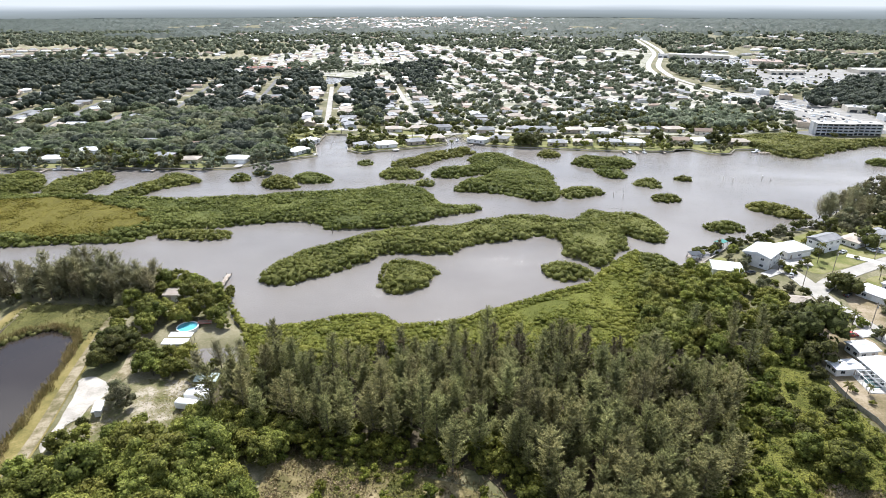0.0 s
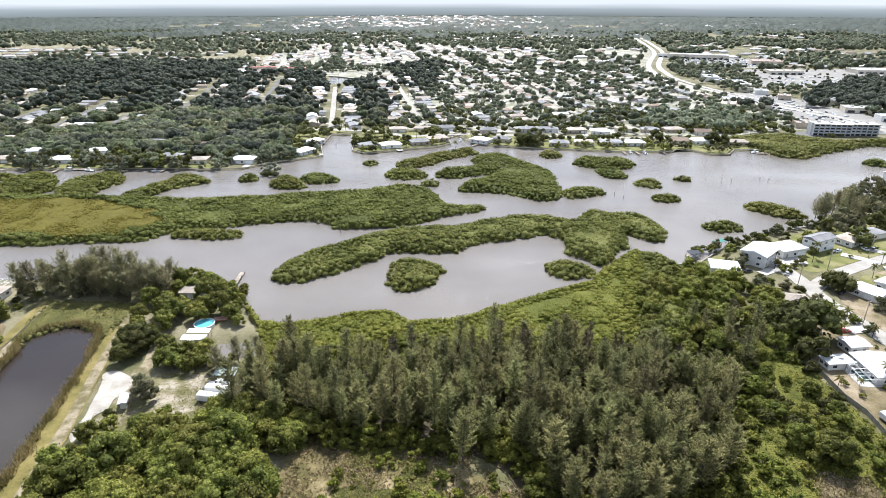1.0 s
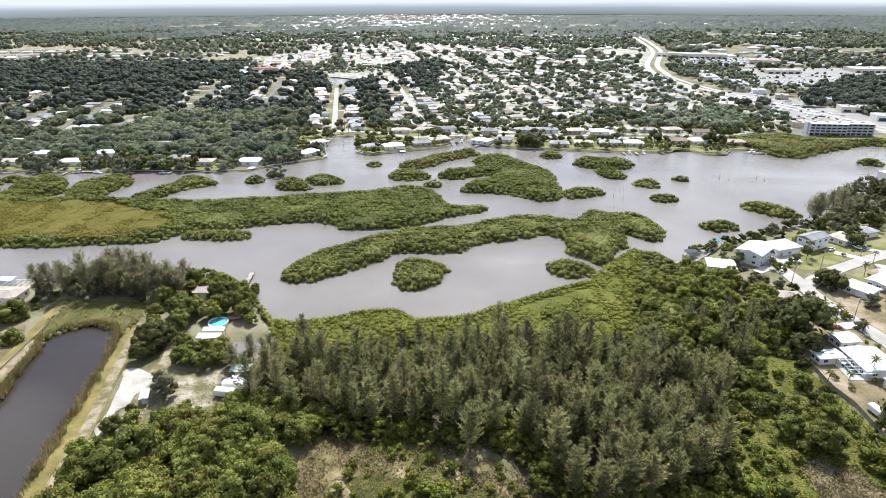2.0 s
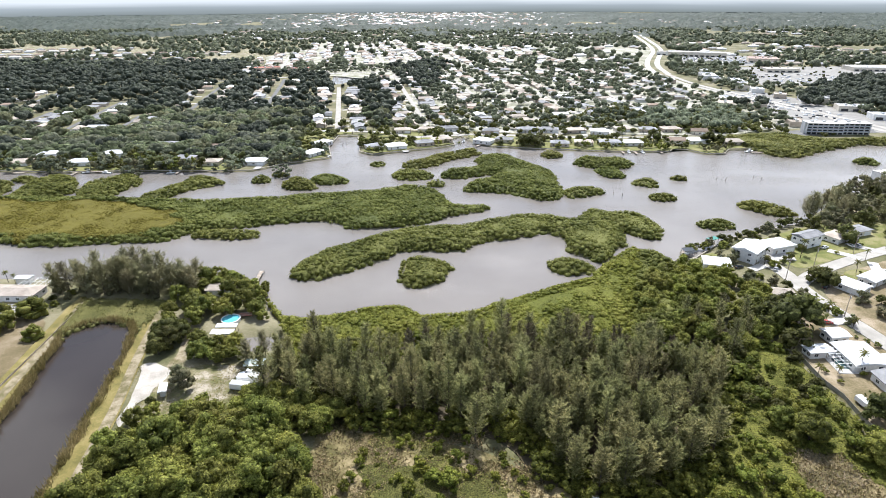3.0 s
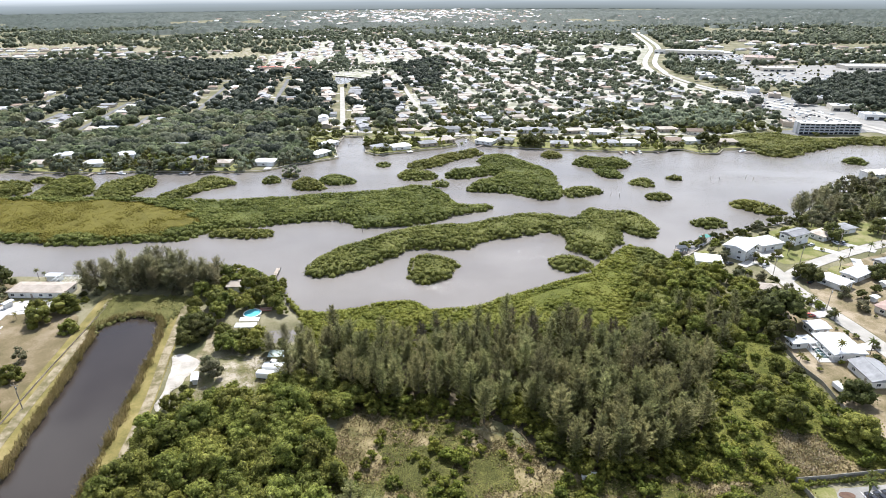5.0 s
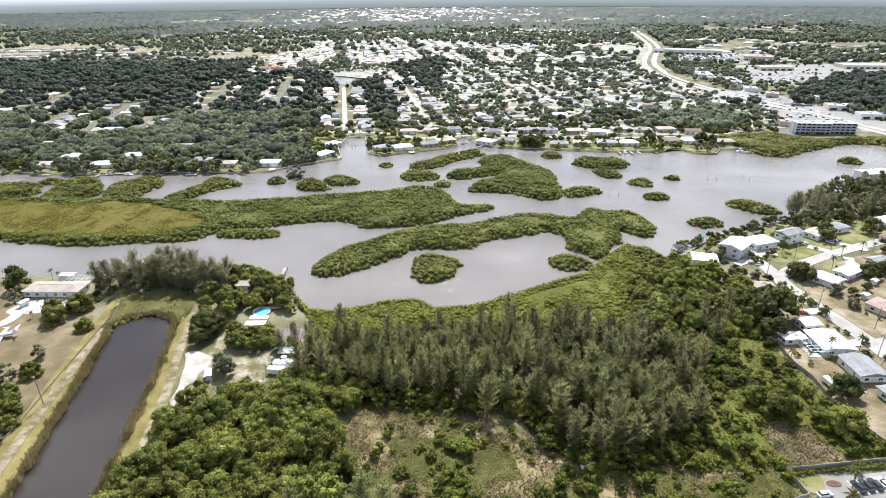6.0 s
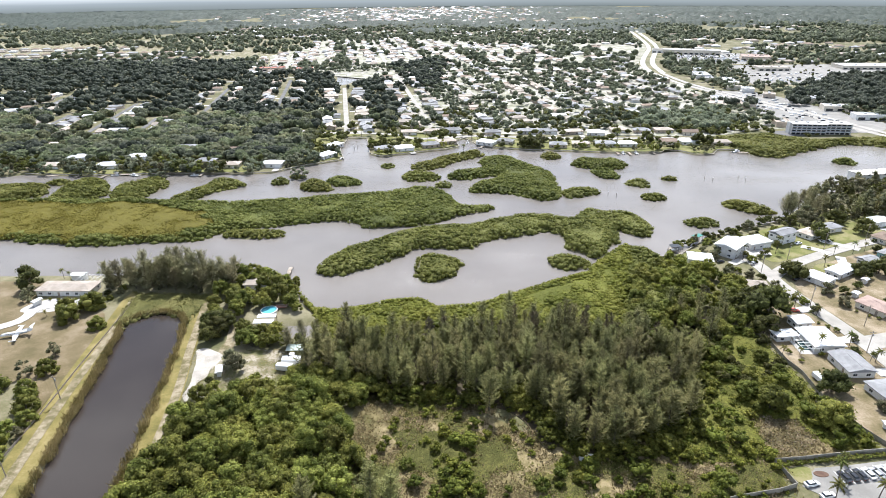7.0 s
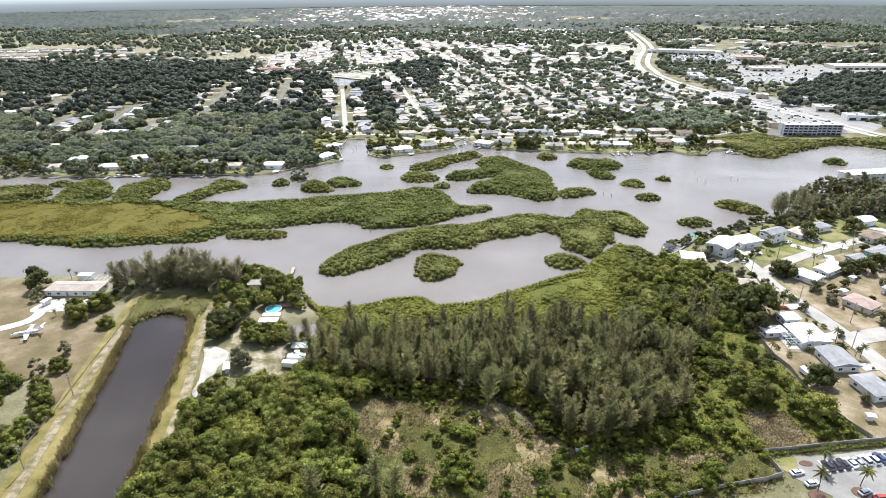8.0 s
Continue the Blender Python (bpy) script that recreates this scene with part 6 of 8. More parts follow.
sheet("lawn", rounded([(157, 232), (175, 241), (212, 260), (250, 277), (270, 300), (240, 318), (214, 300), (172, 278), (156, 268)]), LAND_Z + 0.02, LAWN, "green lawns in front of riverside houses", "lawn")
sheet("lawn", rounded([(104, 236), (115, 243), (126, 253), (132, 250), (128, 240), (118, 228), (106, 220), (102, 226)]), LAND_Z + 0.02, LAWN, "green lawn by the seawall", "lawn")
sheet("lawn", rounded([(176, 230), (190, 236), (193, 228), (181, 221)]), LAND_Z + 0.03, LAWN, "green corner lawn", "lawn")
for dl in ([(186, 256), (193, 250), (196, 246)], [(203, 262), (212, 254), (215, 251)], [(246, 282), (254, 276), (258, 270)], [(151, 161), (158, 162)], [(152, 139), (160, 140)], [(138, 233), (146, 238)], [(176, 218), (168, 223)], [(195, 232), (199, 242)], [(147, 185), (154, 187)], [(155, 123), (161, 124)]):
    band("driveway", dl, 4.6, LAND_Z + 0.045, CONCRETE, "pale concrete driveway", "driveway")
# parking lot and its boundary wall
sheet("parking_lot", [(95.5, 84), (103, 91), (112, 92), (133, 95.5), (160, 99), (160, 60), (108, 60), (104, 76)], LAND_Z + 0.04, LOT, "pale worn parking lot", "parking lot")
sheet("lawn", rounded([(93, 90), (102, 92.5), (100, 86), (96, 84)], True, 1), LAND_Z + 0.06, LAWN, "green grass corner by the parking lot", "lawn")
for i in range(9):
    x, y = 108.1 + i * 2.62, 86.8 + i * 0.52
    band("parking_line", [(x - 0.3, y + 3), (x + 0.6, y - 2.4)], 0.14, LAND_Z + 0.05, WHITE_TRIM, "white painted parking line", "marking")

MULCH = surface("red_mulch", (0.075, 0.045, 0.032), (0.14, 0.085, 0.06), 0.95, 0.6, 6, 0.5)
for bx, by, bw, bh in ((100, 76, 2.6, 2.0), (113, 77.2, 2.4, 2.0), (103.5, 88.6, 2.2, 1.2)):
    sheet("planting_bed", [(bx + bw * math.cos(a), by + bh * math.sin(a)) for a in (2 * math.pi * i / 14 for i in range(14))], LAND_Z + 0.12, MULCH, "red mulch planting bed in the parking lot", "planting bed")


def wall_run(name, label, line, h, thick, material, step=2.4, cap=True):
    """A wall of separate panels between posts along a line."""
    t = thing(name, Matrix.Identity(4), label, "wall")
    for a, b in zip(line, line[1:]):
        a, b = Vector(a), Vector(b)
        n = max(1, int((b - a).length / step))
        ang = math.degrees(math.atan2(b.y - a.y, b.x - a.x))
        L = (b - a).length / n
        pm = finish(box(0.13, L - 0.13, -thick / 2, thick / 2, -0.3, h, 0.02), "panel", material)
        qm = finish(box(-0.14, 0.14, -thick * 0.8, thick * 0.8, -0.3, h + 0.1, 0.02), "post", material)
        for i in range(n):
            p = a.lerp(b, i / n)
            for nm, me_ in (("panel", pm), ("post", qm)):
                o = part(nm, me_, None, t)
                o.matrix_basis = pose(p.x, p.y, LAND_Z, 0, 0, ang)
    return t


wall_run("boundary_wall", "weathered cream panel wall round the parking lot", [(58, 74.5), (76, 79), (88, 81.5), (93.5, 83.5), (92, 93), (102, 94.2), (121, 97), (134, 98.5), (150, 101)], 1.9, 0.16, STAINED_WALL)
wall_run("garden_fence", "pale plank fence between scrub and back gardens", [(122, 160), (122, 146), (124, 138), (123.5, 125), (127, 108), (131, 99.5)], 1.7, 0.08, STAINED_WALL, 2.4)
wall_run("wire_fence", "low grey fence along the pond bank", [(-155, 186), (-151, 140), (-148, 114), (-146, 85)], 0.9, 0.05, WOOD, 3.0)

# pond banks, tracks and yards on the near west
sheet("berm", rounded([(-124, 199), (-119, 200), (-111, 152), (-104, 126), (-101, 110), (-97, 80), (-84, 10), (-64, -50), (-78, -55), (-94, 20), (-103, 74), (-109, 101), (-116, 136), (-121, 172), (-126, 186)], True, 1), LAND_Z + 0.04, BERM, "mown yellow-green bank along the pond", "bank")
sheet("berm", rounded([(-163, 200), (-156, 199), (-153, 172), (-146, 143), (-138, 109), (-130, 74), (-122, 20), (-108, -60), (-122, -60), (-134, 20), (-142, 74), (-150, 116), (-158, 170)], True, 1), LAND_Z + 0.04, BERM, "mown yellow-green bank with a sandy track along the pond", "bank")
band("track", rounded([(-121.5, 192), (-113, 152), (-107, 130), (-103.5, 112), (-99.5, 88), (-86, 15)], False, 2), 3.2, LAND_Z + 0.0, DIRT, "sandy wheel track on the pond bank", "track")
band("track", rounded([(-157, 196), (-150, 154), (-147.5, 136), (-144, 113), (-138, 80), (-127, 20)], False, 2), 3.4, LAND_Z + 0.0, DIRT, "sandy wheel track on the far pond bank", "track")
sheet("sand_drive", rounded(SAND_DRIVE, True, 2), LAND_Z + 0.05, SAND, "bright white sand drive", "drive", wobble=1.2)
sheet("yard", rounded([(-99, 134), (-98, 150), (-90, 152), (-66, 153), (-64, 136), (-74, 126), (-90, 120), (-100, 118)], True, 2), LAND_Z + 0.03, YARDSOIL, "bare sandy yard with thin grass", "yard", wobble=1.0)
sheet("yard", rounded([(-101, 148), (-97, 148), (-95, 160), (-98, 176), (-104, 186), (-106, 176), (-100, 162)], True, 2), LAND_Z + 0.025, DIRT, "bare sandy path between trees", "yard", wobble=1.0)
sheet("dry_field", rounded([(-260, 208), (-214, 212), (-204, 204), (-206, 190), (-176, 182), (-160, 182), (-152, 130), (-146, 90), (-170, 60), (-300, 60), (-340, 190)]), LAND_Z + 0.02, FIELD, "dry sandy grass field", "field")
sheet("lawn", rounded([(-152, 116), (-160, 128), (-172, 131), (-190, 124), (-212, 108), (-210, 74), (-150, 66), (-147, 92)]), LAND_Z + 0.032, GROUND, "rough olive grass between bushes beside the pond bank", "lawn", wobble=1.5)
band("driveway", rounded([(-260, 146), (-230, 157), (-206, 165), (-196, 173), (-198, 184), (-188, 188)], False, 2), 5.0, LAND_Z + 0.05, CONCRETE, "pale shell driveway to the ranch house", "driveway")
sheet("forecourt", rounded([(-206, 180), (-200, 193), (-182, 194), (-178, 186), (-190, 180)], True, 2), LAND_Z + 0.045, CONCRETE, "pale shell forecourt of the ranch house", "driveway")
sheet("scrubland", rounded([(-42, 125), (-19, 128), (-4, 114), (12, 110), (24, 98), (44, 96), (62, 104), (76, 112), (92, 116), (112, 112), (124, 97), (100, 93), (91, 92), (92, 82), (58, 73), (0, 40), (-42, 40), (-38, 90)]), LAND_Z + 0.02, SCRUBGROUND, "dry scrubland of pale grass and sand", "field", wobble=2.0)

# seawalls along the far bank and its canals
for k, line in enumerate(([(-133, 416), (-101, 436), (-110, 470), (-110, 512), (-92, 512), (-84, 470), (-81, 454), (-70, 445), (-40, 459), (-16, 469), (-3, 478), (-6, 500), (2, 512), (13, 487), (28, 474), (53, 468), (126, 457), (173, 457), (177, 463), (190, 462), (199, 450), (214, 450), (224, 465), (243, 465)],
                          [(-347, 395), (-294, 391), (-236, 396), (-171, 396), (-152, 398), (-133, 416)], [(102, 244), (104, 242.5), (116, 245.5), (136, 265.5), (154, 278.5), (196, 295.5)])):
    wall_run("seawall", "stained grey concrete seawall at the water's edge", [(x, y + (0.6 if k < 2 else -0.4)) for x, y in line], 0.28, 0.5, SEAWALL, 12.0)
sheet("lawn", [(-104, 438), (-113, 470), (-113, 516), (-100, 522), (-100, 530), (-170, 560), (-165, 440), (-140, 420)], LAND_Z + 0.012, LAWN, "lawns of the waterside houses", "lawn")
sheet("lawn", [(-78, 456), (-70, 448), (-40, 462), (-18, 472), (-7, 481), (-10, 500), (-6, 516), (-20, 535), (-84, 522), (-80, 478)], LAND_Z + 0.012, LAWN, "lawns on the point between two canals", "lawn")
sheet("lawn", [(30, 478), (54, 471), (126, 459), (172, 459), (178, 465), (191, 464), (200, 452), (213, 452), (223, 467), (240, 468), (232, 505), (8, 516), (17, 489)], LAND_Z + 0.012, LAWN, "sunlit waterside lawns", "lawn")
sheet("lawn", [(-346, 397), (-294, 393), (-236, 398), (-171, 398), (-165, 425), (-345, 425)], LAND_Z + 0.012, LAWN, "green waterside lawns", "lawn")

sheet("town_ground", [(-62, 540), (60, 524), (240, 514), (300, 545), (326, 545), (318, 830), (320, 1060), (430, 1380), (480, 1660), (-360, 1680), (-400, 1240), (-330, 1012), (-140, 900), (-62, 850)], LAND_Z + 0.006, TOWNSOIL, "patchy lawns and pale yards of the far town", "ground")
STREETS = [(-15, 540, 830), (71, 545, 960), (154, 540, 1010), (238, 545, 1010), (322, 560, 1000), (406, 640, 960),
           (-97, 690, 930), (-180, 640, 930), (-383, 700, 870), (-58, 1080, 1620), (20, 1080, 1620), (66, 1100, 1600), (117, 1110, 1680), (-118, 1010, 1340), (-150, 985, 1290), (200, 1030, 1600), (285, 1030, 1500), (370, 1030, 1400), (-480, 700, 900), (-275, 560, 760), (-330, 620, 700), (-430, 560, 690), (-225, 580, 660)]
for u, v0, v1 in STREETS:
    # streets in the wood take dark asphalt in place of the cloud's shade
    if u < -90 and v0 < 950:
        street([grid(u, v0), grid(u, (v0 + v1) / 2), grid(u, v1)], 5.0, ASPHALT, "street in dark asphalt colour standing in for cloud shade", times=0)
    else:
        street([grid(u, v0), grid(u, (v0 + v1) / 2), grid(u, v1)], 5.5 if v0 < 1000 else 7, times=0)
CROSS = [[(-175, 548), (-144, 533), (-99, 532), (-64, 526), (-44, 505), (-20, 512), (20, 520), (60, 512), (107, 507), (155, 506), (210, 508), (238, 500)],
         [grid(-10, 590), grid(160, 560), grid(330, 580), grid(480, 640)], [grid(-400, 900), grid(-180, 925), grid(60, 1010), grid(300, 1010), grid(460, 1000)],
         [grid(-160, 1300), grid(120, 1340), grid(400, 1400)], [grid(-1100, 1300), grid(-700, 1290), grid(-300, 1250)], [grid(-1200, 1420), grid(-700, 1400), grid(-250, 1380)], [grid(-1200, 1560), grid(-500, 1530)]]
for c in CROSS:
    street(c, 7.0, times=1)
HIGHWAY = [(560, 1980), (540, 1901), (495, 1633), (446, 1374), (385, 1210), (338, 1069), (322, 950), (324, 837), (355, 725), (384, 613), (406, 507), (440, 440)]
for off in (-9, 9):
    street([(x + off, y) for x, y in HIGHWAY[:7]], 9.0, CONCRETE, "broad pale concrete highway")
    street([(x + off * 0.7, y) for x, y in HIGHWAY[6:]], 8, ROADMAT, "pale worn main road lined with shops")
sheet("parking_lot", [(400, 1090), (540, 1060), (610, 1230), (450, 1280)], LAND_Z + 0.04, LOT, "bright shopping plaza parking lot", "parking lot")
sheet("parking_lot", [(420, 830), (760, 810), (900, 1060), (470, 1050)], LAND_Z + 0.035, LOT, "wide bright shopping plaza parking lot", "parking lot")
sheet("parking_lot", [(335, 540), (400, 525), (440, 560), (400, 760), (345, 780), (330, 820)], LAND_Z + 0.03, LOT, "pale roadside parking lots", "parking lot")
sheet("parking_lot", [(302, 512), (384, 528), (390, 545), (300, 535)], LAND_Z + 0.045, ASPHALT, "asphalt car park at the apartment block", "parking lot")

ESTATE = [(-1180, 1190), (-700, 1170), (-340, 1130), (-330, 1620), (-900, 1680), (-1320, 1660)]
sheet("town_ground", ESTATE, LAND_Z + 0.006, YARDSOIL, "pale lawns and yards of a far estate", "ground")


# ---- houses of the far town ----
def paved(x, y):
    d = np.full(np.shape(x), -1e9)
    for p in ([(400, 1090), (540, 1060), (610, 1230), (450, 1280)], [(420, 830), (760, 810), (900, 1060), (470, 1050)], [(335, 540), (400, 525), (440, 560), (400, 760), (345, 780), (330, 820)], [(300, 500), (386, 512), (390, 548), (296, 540)]):
        d = np.maximum(d, poly_distance(x, y, p))
    return d


ROOF_CHOICES = [(WHITE_METAL, "white metal-roofed"), (GREY_SHINGLE, "grey shingle-roofed"), (TAN_TILE, "tan tile-roofed"), (BROWN_SHINGLE, "brown shingle-roofed"), (GREY_SHINGLE, "weathered grey-roofed"), (TAN_TILE, "pale tile-roofed"), (GREY_SHINGLE, "light grey-roofed")]
WALL_CHOICES = [(WHITE_WALL, "white"), (CREAM_WALL, "cream"), (TAN_WALL, "tan"), (CREAM_WALL, "cream")]
shore_protos, town_protos = [], []
for i in range(7):
    rm_, rw = ROOF_CHOICES[i]
    wm_, ww = WALL_CHOICES[i % 4]
    shore_protos.append(make_house("house", f"{rw} {ww} single-storey house on the far bank", (16, 14.5, 17, 14, 18, 15, 15)[i], (10, 9.5, 11, 9.5, 10, 10.5, 9.5)[i], 3.0, "gable" if i == 3 else "hip", (0.36, 0.3, 0.26)[i % 3], wm_, rm_, 1, True, 1, 9.0, "houses on the far bank"))
    town_protos.append(make_house("house", f"{rw} {ww} bungalow in the far town", (16, 14.5, 17, 14, 18, 15, 15)[i], (9.6, 9, 10.4, 9, 10, 10, 9)[i], 2.9, "hip" if i % 2 else "gable", (0.26, 0.22, 0.3)[i % 3], wm_, rm_, 0, False, 1, 9.0, "houses of the far town"))
used = []


def free(x, y, gap):
    return all((x - p) ** 2 + (y - q) ** 2 > gap * gap for p, q in used)


hr = np.random.default_rng(61)
SHORE_HOUSES = [(-336, 412, 4, 2), (-328, 436, 10, 0), (-289, 412, 6, 0), (-277, 438, 12, 0), (-213, 424, -4, 6), (-189, 414, 3, 5), (-155, 416, 0, 0), (-117, 443, 55, 0), (-117, 476, 60, 0), (-70, 465, 30, 1), (-52, 466, 20, 0), (-29, 477, 20, 6), (-15, 490, 25, 2),
                (22, 486, -30, 0), (40, 490, -20, 1), (86, 476, -8, 6), (107, 480, -5, 5), (129, 480, -3, 4), (148, 479, -3, 0), (187, 487, 0, 3), (206, 487, 5, 0), (233, 484, 0, 2), (-380, 480, 0, 2), (-250, 470, 8, 4), (-205, 460, 0, 3), (-300, 470, 5, 1)]
for x, y, a, k in SHORE_HOUSES:
    o = copy_thing(shore_protos[k], pose(x, y, LAND_Z, 0, 0, a + 180 if y > 470 else a))
    used.append((x, y))
for x in (-52, -30, -10, 30, 64, 84, 109, 130, 154, 176, 198, 220):
    y = 529 + float(hr.uniform(-6, 6))
    used.append((x, y))
    copy_thing(shore_protos[int(hr.integers(7))], pose(x, y, LAND_Z, 0, 0, float(hr.uniform(-10, 10))))
far_houses = []
for u, v0, v1 in STREETS:
    for side in (-1, 1):
        v = v0 + 14
        while v < v1 - 8:
            x, y = grid(u + side * (18.5 + hr.uniform(-4, 5)), v)
            wooded = u < -30 and v0 < 1000 and v < 1000
            if free(x, y, 13.5) and float(land(x, y)) > 10 and hr.random() < (0.68 if wooded else 0.93) and float(line_distance(x, y, HIGHWAY)) > 34:
                ang = math.degrees(math.atan2(DY, DX)) + (180 if side > 0 else 0)
                if hr.random() < 0.5:
                    ang += 90
                used.append((x, y))
                if v < 790:
                    copy_thing(town_protos[int(hr.integers(7))], pose(x, y, LAND_Z, 0, 0, ang + hr.uniform(-9, 9)))
                else:
                    far_houses.append((x, y, ang, hr.uniform(13, 18), hr.uniform(9, 11)))
            v += hr.uniform(16, 20)
drop(shore_protos + town_protos)
for c in CROSS[3:]:
    pts = rounded(c, False, 1)
    for a, b in zip(pts, pts[1:]):
        a, b = Vector(a), Vector(b)
        n = int((b - a).length / 24)
        for i in range(n):
            for s in (-1, 1):
                q = a.lerp(b, (i + 0.5) / n) + Vector((-(b - a).y, (b - a).x)).normalized() * s * 24
                far_houses.append((q.x, q.y, math.degrees(math.atan2((b - a).y, (b - a).x)), hr.uniform(14, 20), hr.uniform(11, 14)))
for _ in range(900):
    x, y = hr.uniform(-760, 420), hr.uniform(1700, 2850)
    if flat_noise(x, y, 160, 21) > -0.25:
        far_houses.append((x, y, hr.choice([10, 100, 55]), hr.uniform(14, 22), hr.uniform(11, 15)))
for _ in range(1300):
    x, y = hr.normal(-250, 340), hr.normal(3200, 430)
    far_houses.append((x, y, hr.choice([10, 100, 55]), hr.uniform(18, 32), hr.uniform(13, 20)))
for _ in range(1900):
    x, y = hr.uniform(150, 2300), hr.uniform(1050, 3300)
    if flat_noise(x, y, 220, 22) > -0.1 and float(paved(x, y)) < 0 and float(line_distance(x, y, HIGHWAY)) > 40:
        far_houses.append((x, y, hr.choice([10, 100, 35]), hr.uniform(14, 26), hr.uniform(11, 18)))


def house_field(name, spots, material_roof, material_wall, label):
    wv, wf, rv, rf = [], [], [], []
    for x, y, a, L, W in spots:
        c, s = math.cos(radians(a)), math.sin(radians(a))
        P = lambda p, q, z: (x + c * p - s * q, y + s * p + c * q, z)
        l, w, e, h = L / 2, W / 2, LAND_Z + 3.0, LAND_Z + 3.0 + W * 0.16
        b = len(wv)
        wv += [P(-l, -w, 0.8), P(l, -w, 0.8), P(l, w, 0.8), P(-l, w, 0.8), P(-l, -w, e), P(l, -w, e), P(l, w, e), P(-l, w, e)]
        wf += [(b, b + 1, b + 5, b + 4), (b + 1, b + 2, b + 6, b + 5), (b + 2, b + 3, b + 7, b + 6), (b + 3, b, b + 4, b + 7)]
        l, w, b = l + 0.6, w + 0.6, len(rv)
        i = W * 0.4
        rv += [P(-l, -w, e - 0.1), P(l, -w, e - 0.1), P(l, w, e - 0.1), P(-l, w, e - 0.1), P(-l + i, 0, h), P(l - i, 0, h)]
        rf += [(b, b + 1, b + 5, b + 4), (b + 2, b + 3, b + 4, b + 5), (b + 1, b + 2, b + 5, b + 5), (b + 3, b, b + 4, b + 4)]
    me = raw_mesh(name, np.array(wv), np.array(wf))
    me.materials.append(material_wall)
    tagged(new(name, me), label, "houses", kind="stuff")
    tri = [f if len(set(f)) == 4 else f[:3] for f in rf]
    me2 = bpy.data.meshes.new(name + "_roof")
    me2.from_pydata(rv, [], tri)
    me2.materials.append(material_roof)
    tagged(new(name + "_roofs", me2), "roofs of " + label, "roofs", kind="stuff")


for k, (rm_, rw) in enumerate(ROOF_CHOICES[:4]):
    house_field("distant_houses", [h for i, h in enumerate(far_houses) if i % 4 == k], rm_, WALL_CHOICES[k][0], f"distant {rw} houses of the far town")


def pole_at(m):
    t = thing("utility_pole", m, "grey wooden utility pole with a cross-arm", "utility pole", "utility poles along the streets")
    part("pole", add_tube(bmesh.new(), (0, 0, -0.5), (0, 0, 10.5), 0.17, 0.11, 7), WOOD, t)
    a = part("crossarm", box(-1.2, 1.2, -0.07, 0.07, 9.6, 9.75), WOOD, t)
    for x in (-1.05, -0.5, 0.5, 1.05):
        part("insulator", add_tube(bmesh.new(), (x, 0, 9.75), (x, 0, 9.95), 0.05, 0.04, 6), STEEL, a)
    part("transformer", add_tube(bmesh.new(), (0.32, 0, 8.1), (0.32, 0, 9.0), 0.24, 0.24, 8), STEEL, t)
    return t


first_pole = pole_at(pose(156.4, 152, LAND_Z, 0, 0, 0))
for x, y, a in ((155.2, 190, 5), (148, 222, 40), (168, 236, 30), (196, 252, 25), (226, 264, 20), (158, 120, 0), (168, 172, 0), (-146, 120, 0), (-140, 84, 0)):
    copy_thing(first_pole, pose(x, y, LAND_Z, 0, 0, a))
for u in (-15, 71, 154, 238):
    for v in range(560, 900, 84):
        x, y = grid(u + 4.2, v)
        copy_thing(first_pole, pose(x, y, LAND_Z, 0, 0, 10))


# ---- apartment block and shops ----
def apartment_block():
    t = thing("apartment_building", pose(316, 520, LAND_Z, 0, 0, -6), "four-storey pale apartment block with long balconies", "building")
    for x0, x1, y0, y1 in ((0, 31, 0, 13), (31.2, 54, 2.5, 15.5)):
        part("wall", box(x0, x1, y0 + 1.6, y1, -0.3, 10.0, 0.05), WHITE_WALL, t)
        part("roof", box(x0 - 0.4, x1 + 0.4, y0 - 0.3, y1 + 0.4, 10.0, 10.4, 0.05), CONCRETE, t)
        n = int((x1 - x0) / 4.2)
        w = (x1 - x0) / n
        for f in range(4):
            z = f * 2.5
            if f:
                b = part("balcony", box(x0, x1, y0, y0 + 1.59, z - 0.1, z + 0.12), WHITE_WALL, t)
                part("parapet", box(x0, x1, y0 - 0.06, y0 + 0.06, z + 0.12, z + 1.1), BALCONY_BLUE, b)
            for i in range(n):
                xx = x0 + i * w
                p = part("window", box(xx + 0.5, xx + w - 0.5, y0 + 1.5, y0 + 1.62, z + 0.25, z + 2.0), GLASS_DARK, t)
            for i in range(n + 1):
                part("pier", box(x0 + i * w - 0.12, x0 + i * w + 0.12, y0 + 0.8, y0 + 1.58, z + 0.13, z + 2.36), WHITE_WALL, t)
    part("stair_tower", box(-1.6, -0.02, 4, 11, -0.3, 11.0, 0.05), WHITE_WALL, t)
    for x in (5, 15, 25, 36, 45):
        part("roof_unit", box(x, x + 2.2, 8, 10.5, 10.4, 11.3, 0.05), STEEL, t)


apartment_block()
put("apartment_building", "four-storey white apartment block behind riverside trees", 304, 374, 44, 13, 10, 7.4, "gable", 0.05, WHITE_WALL, CONCRETE, 1, False, 3, 0, "building")


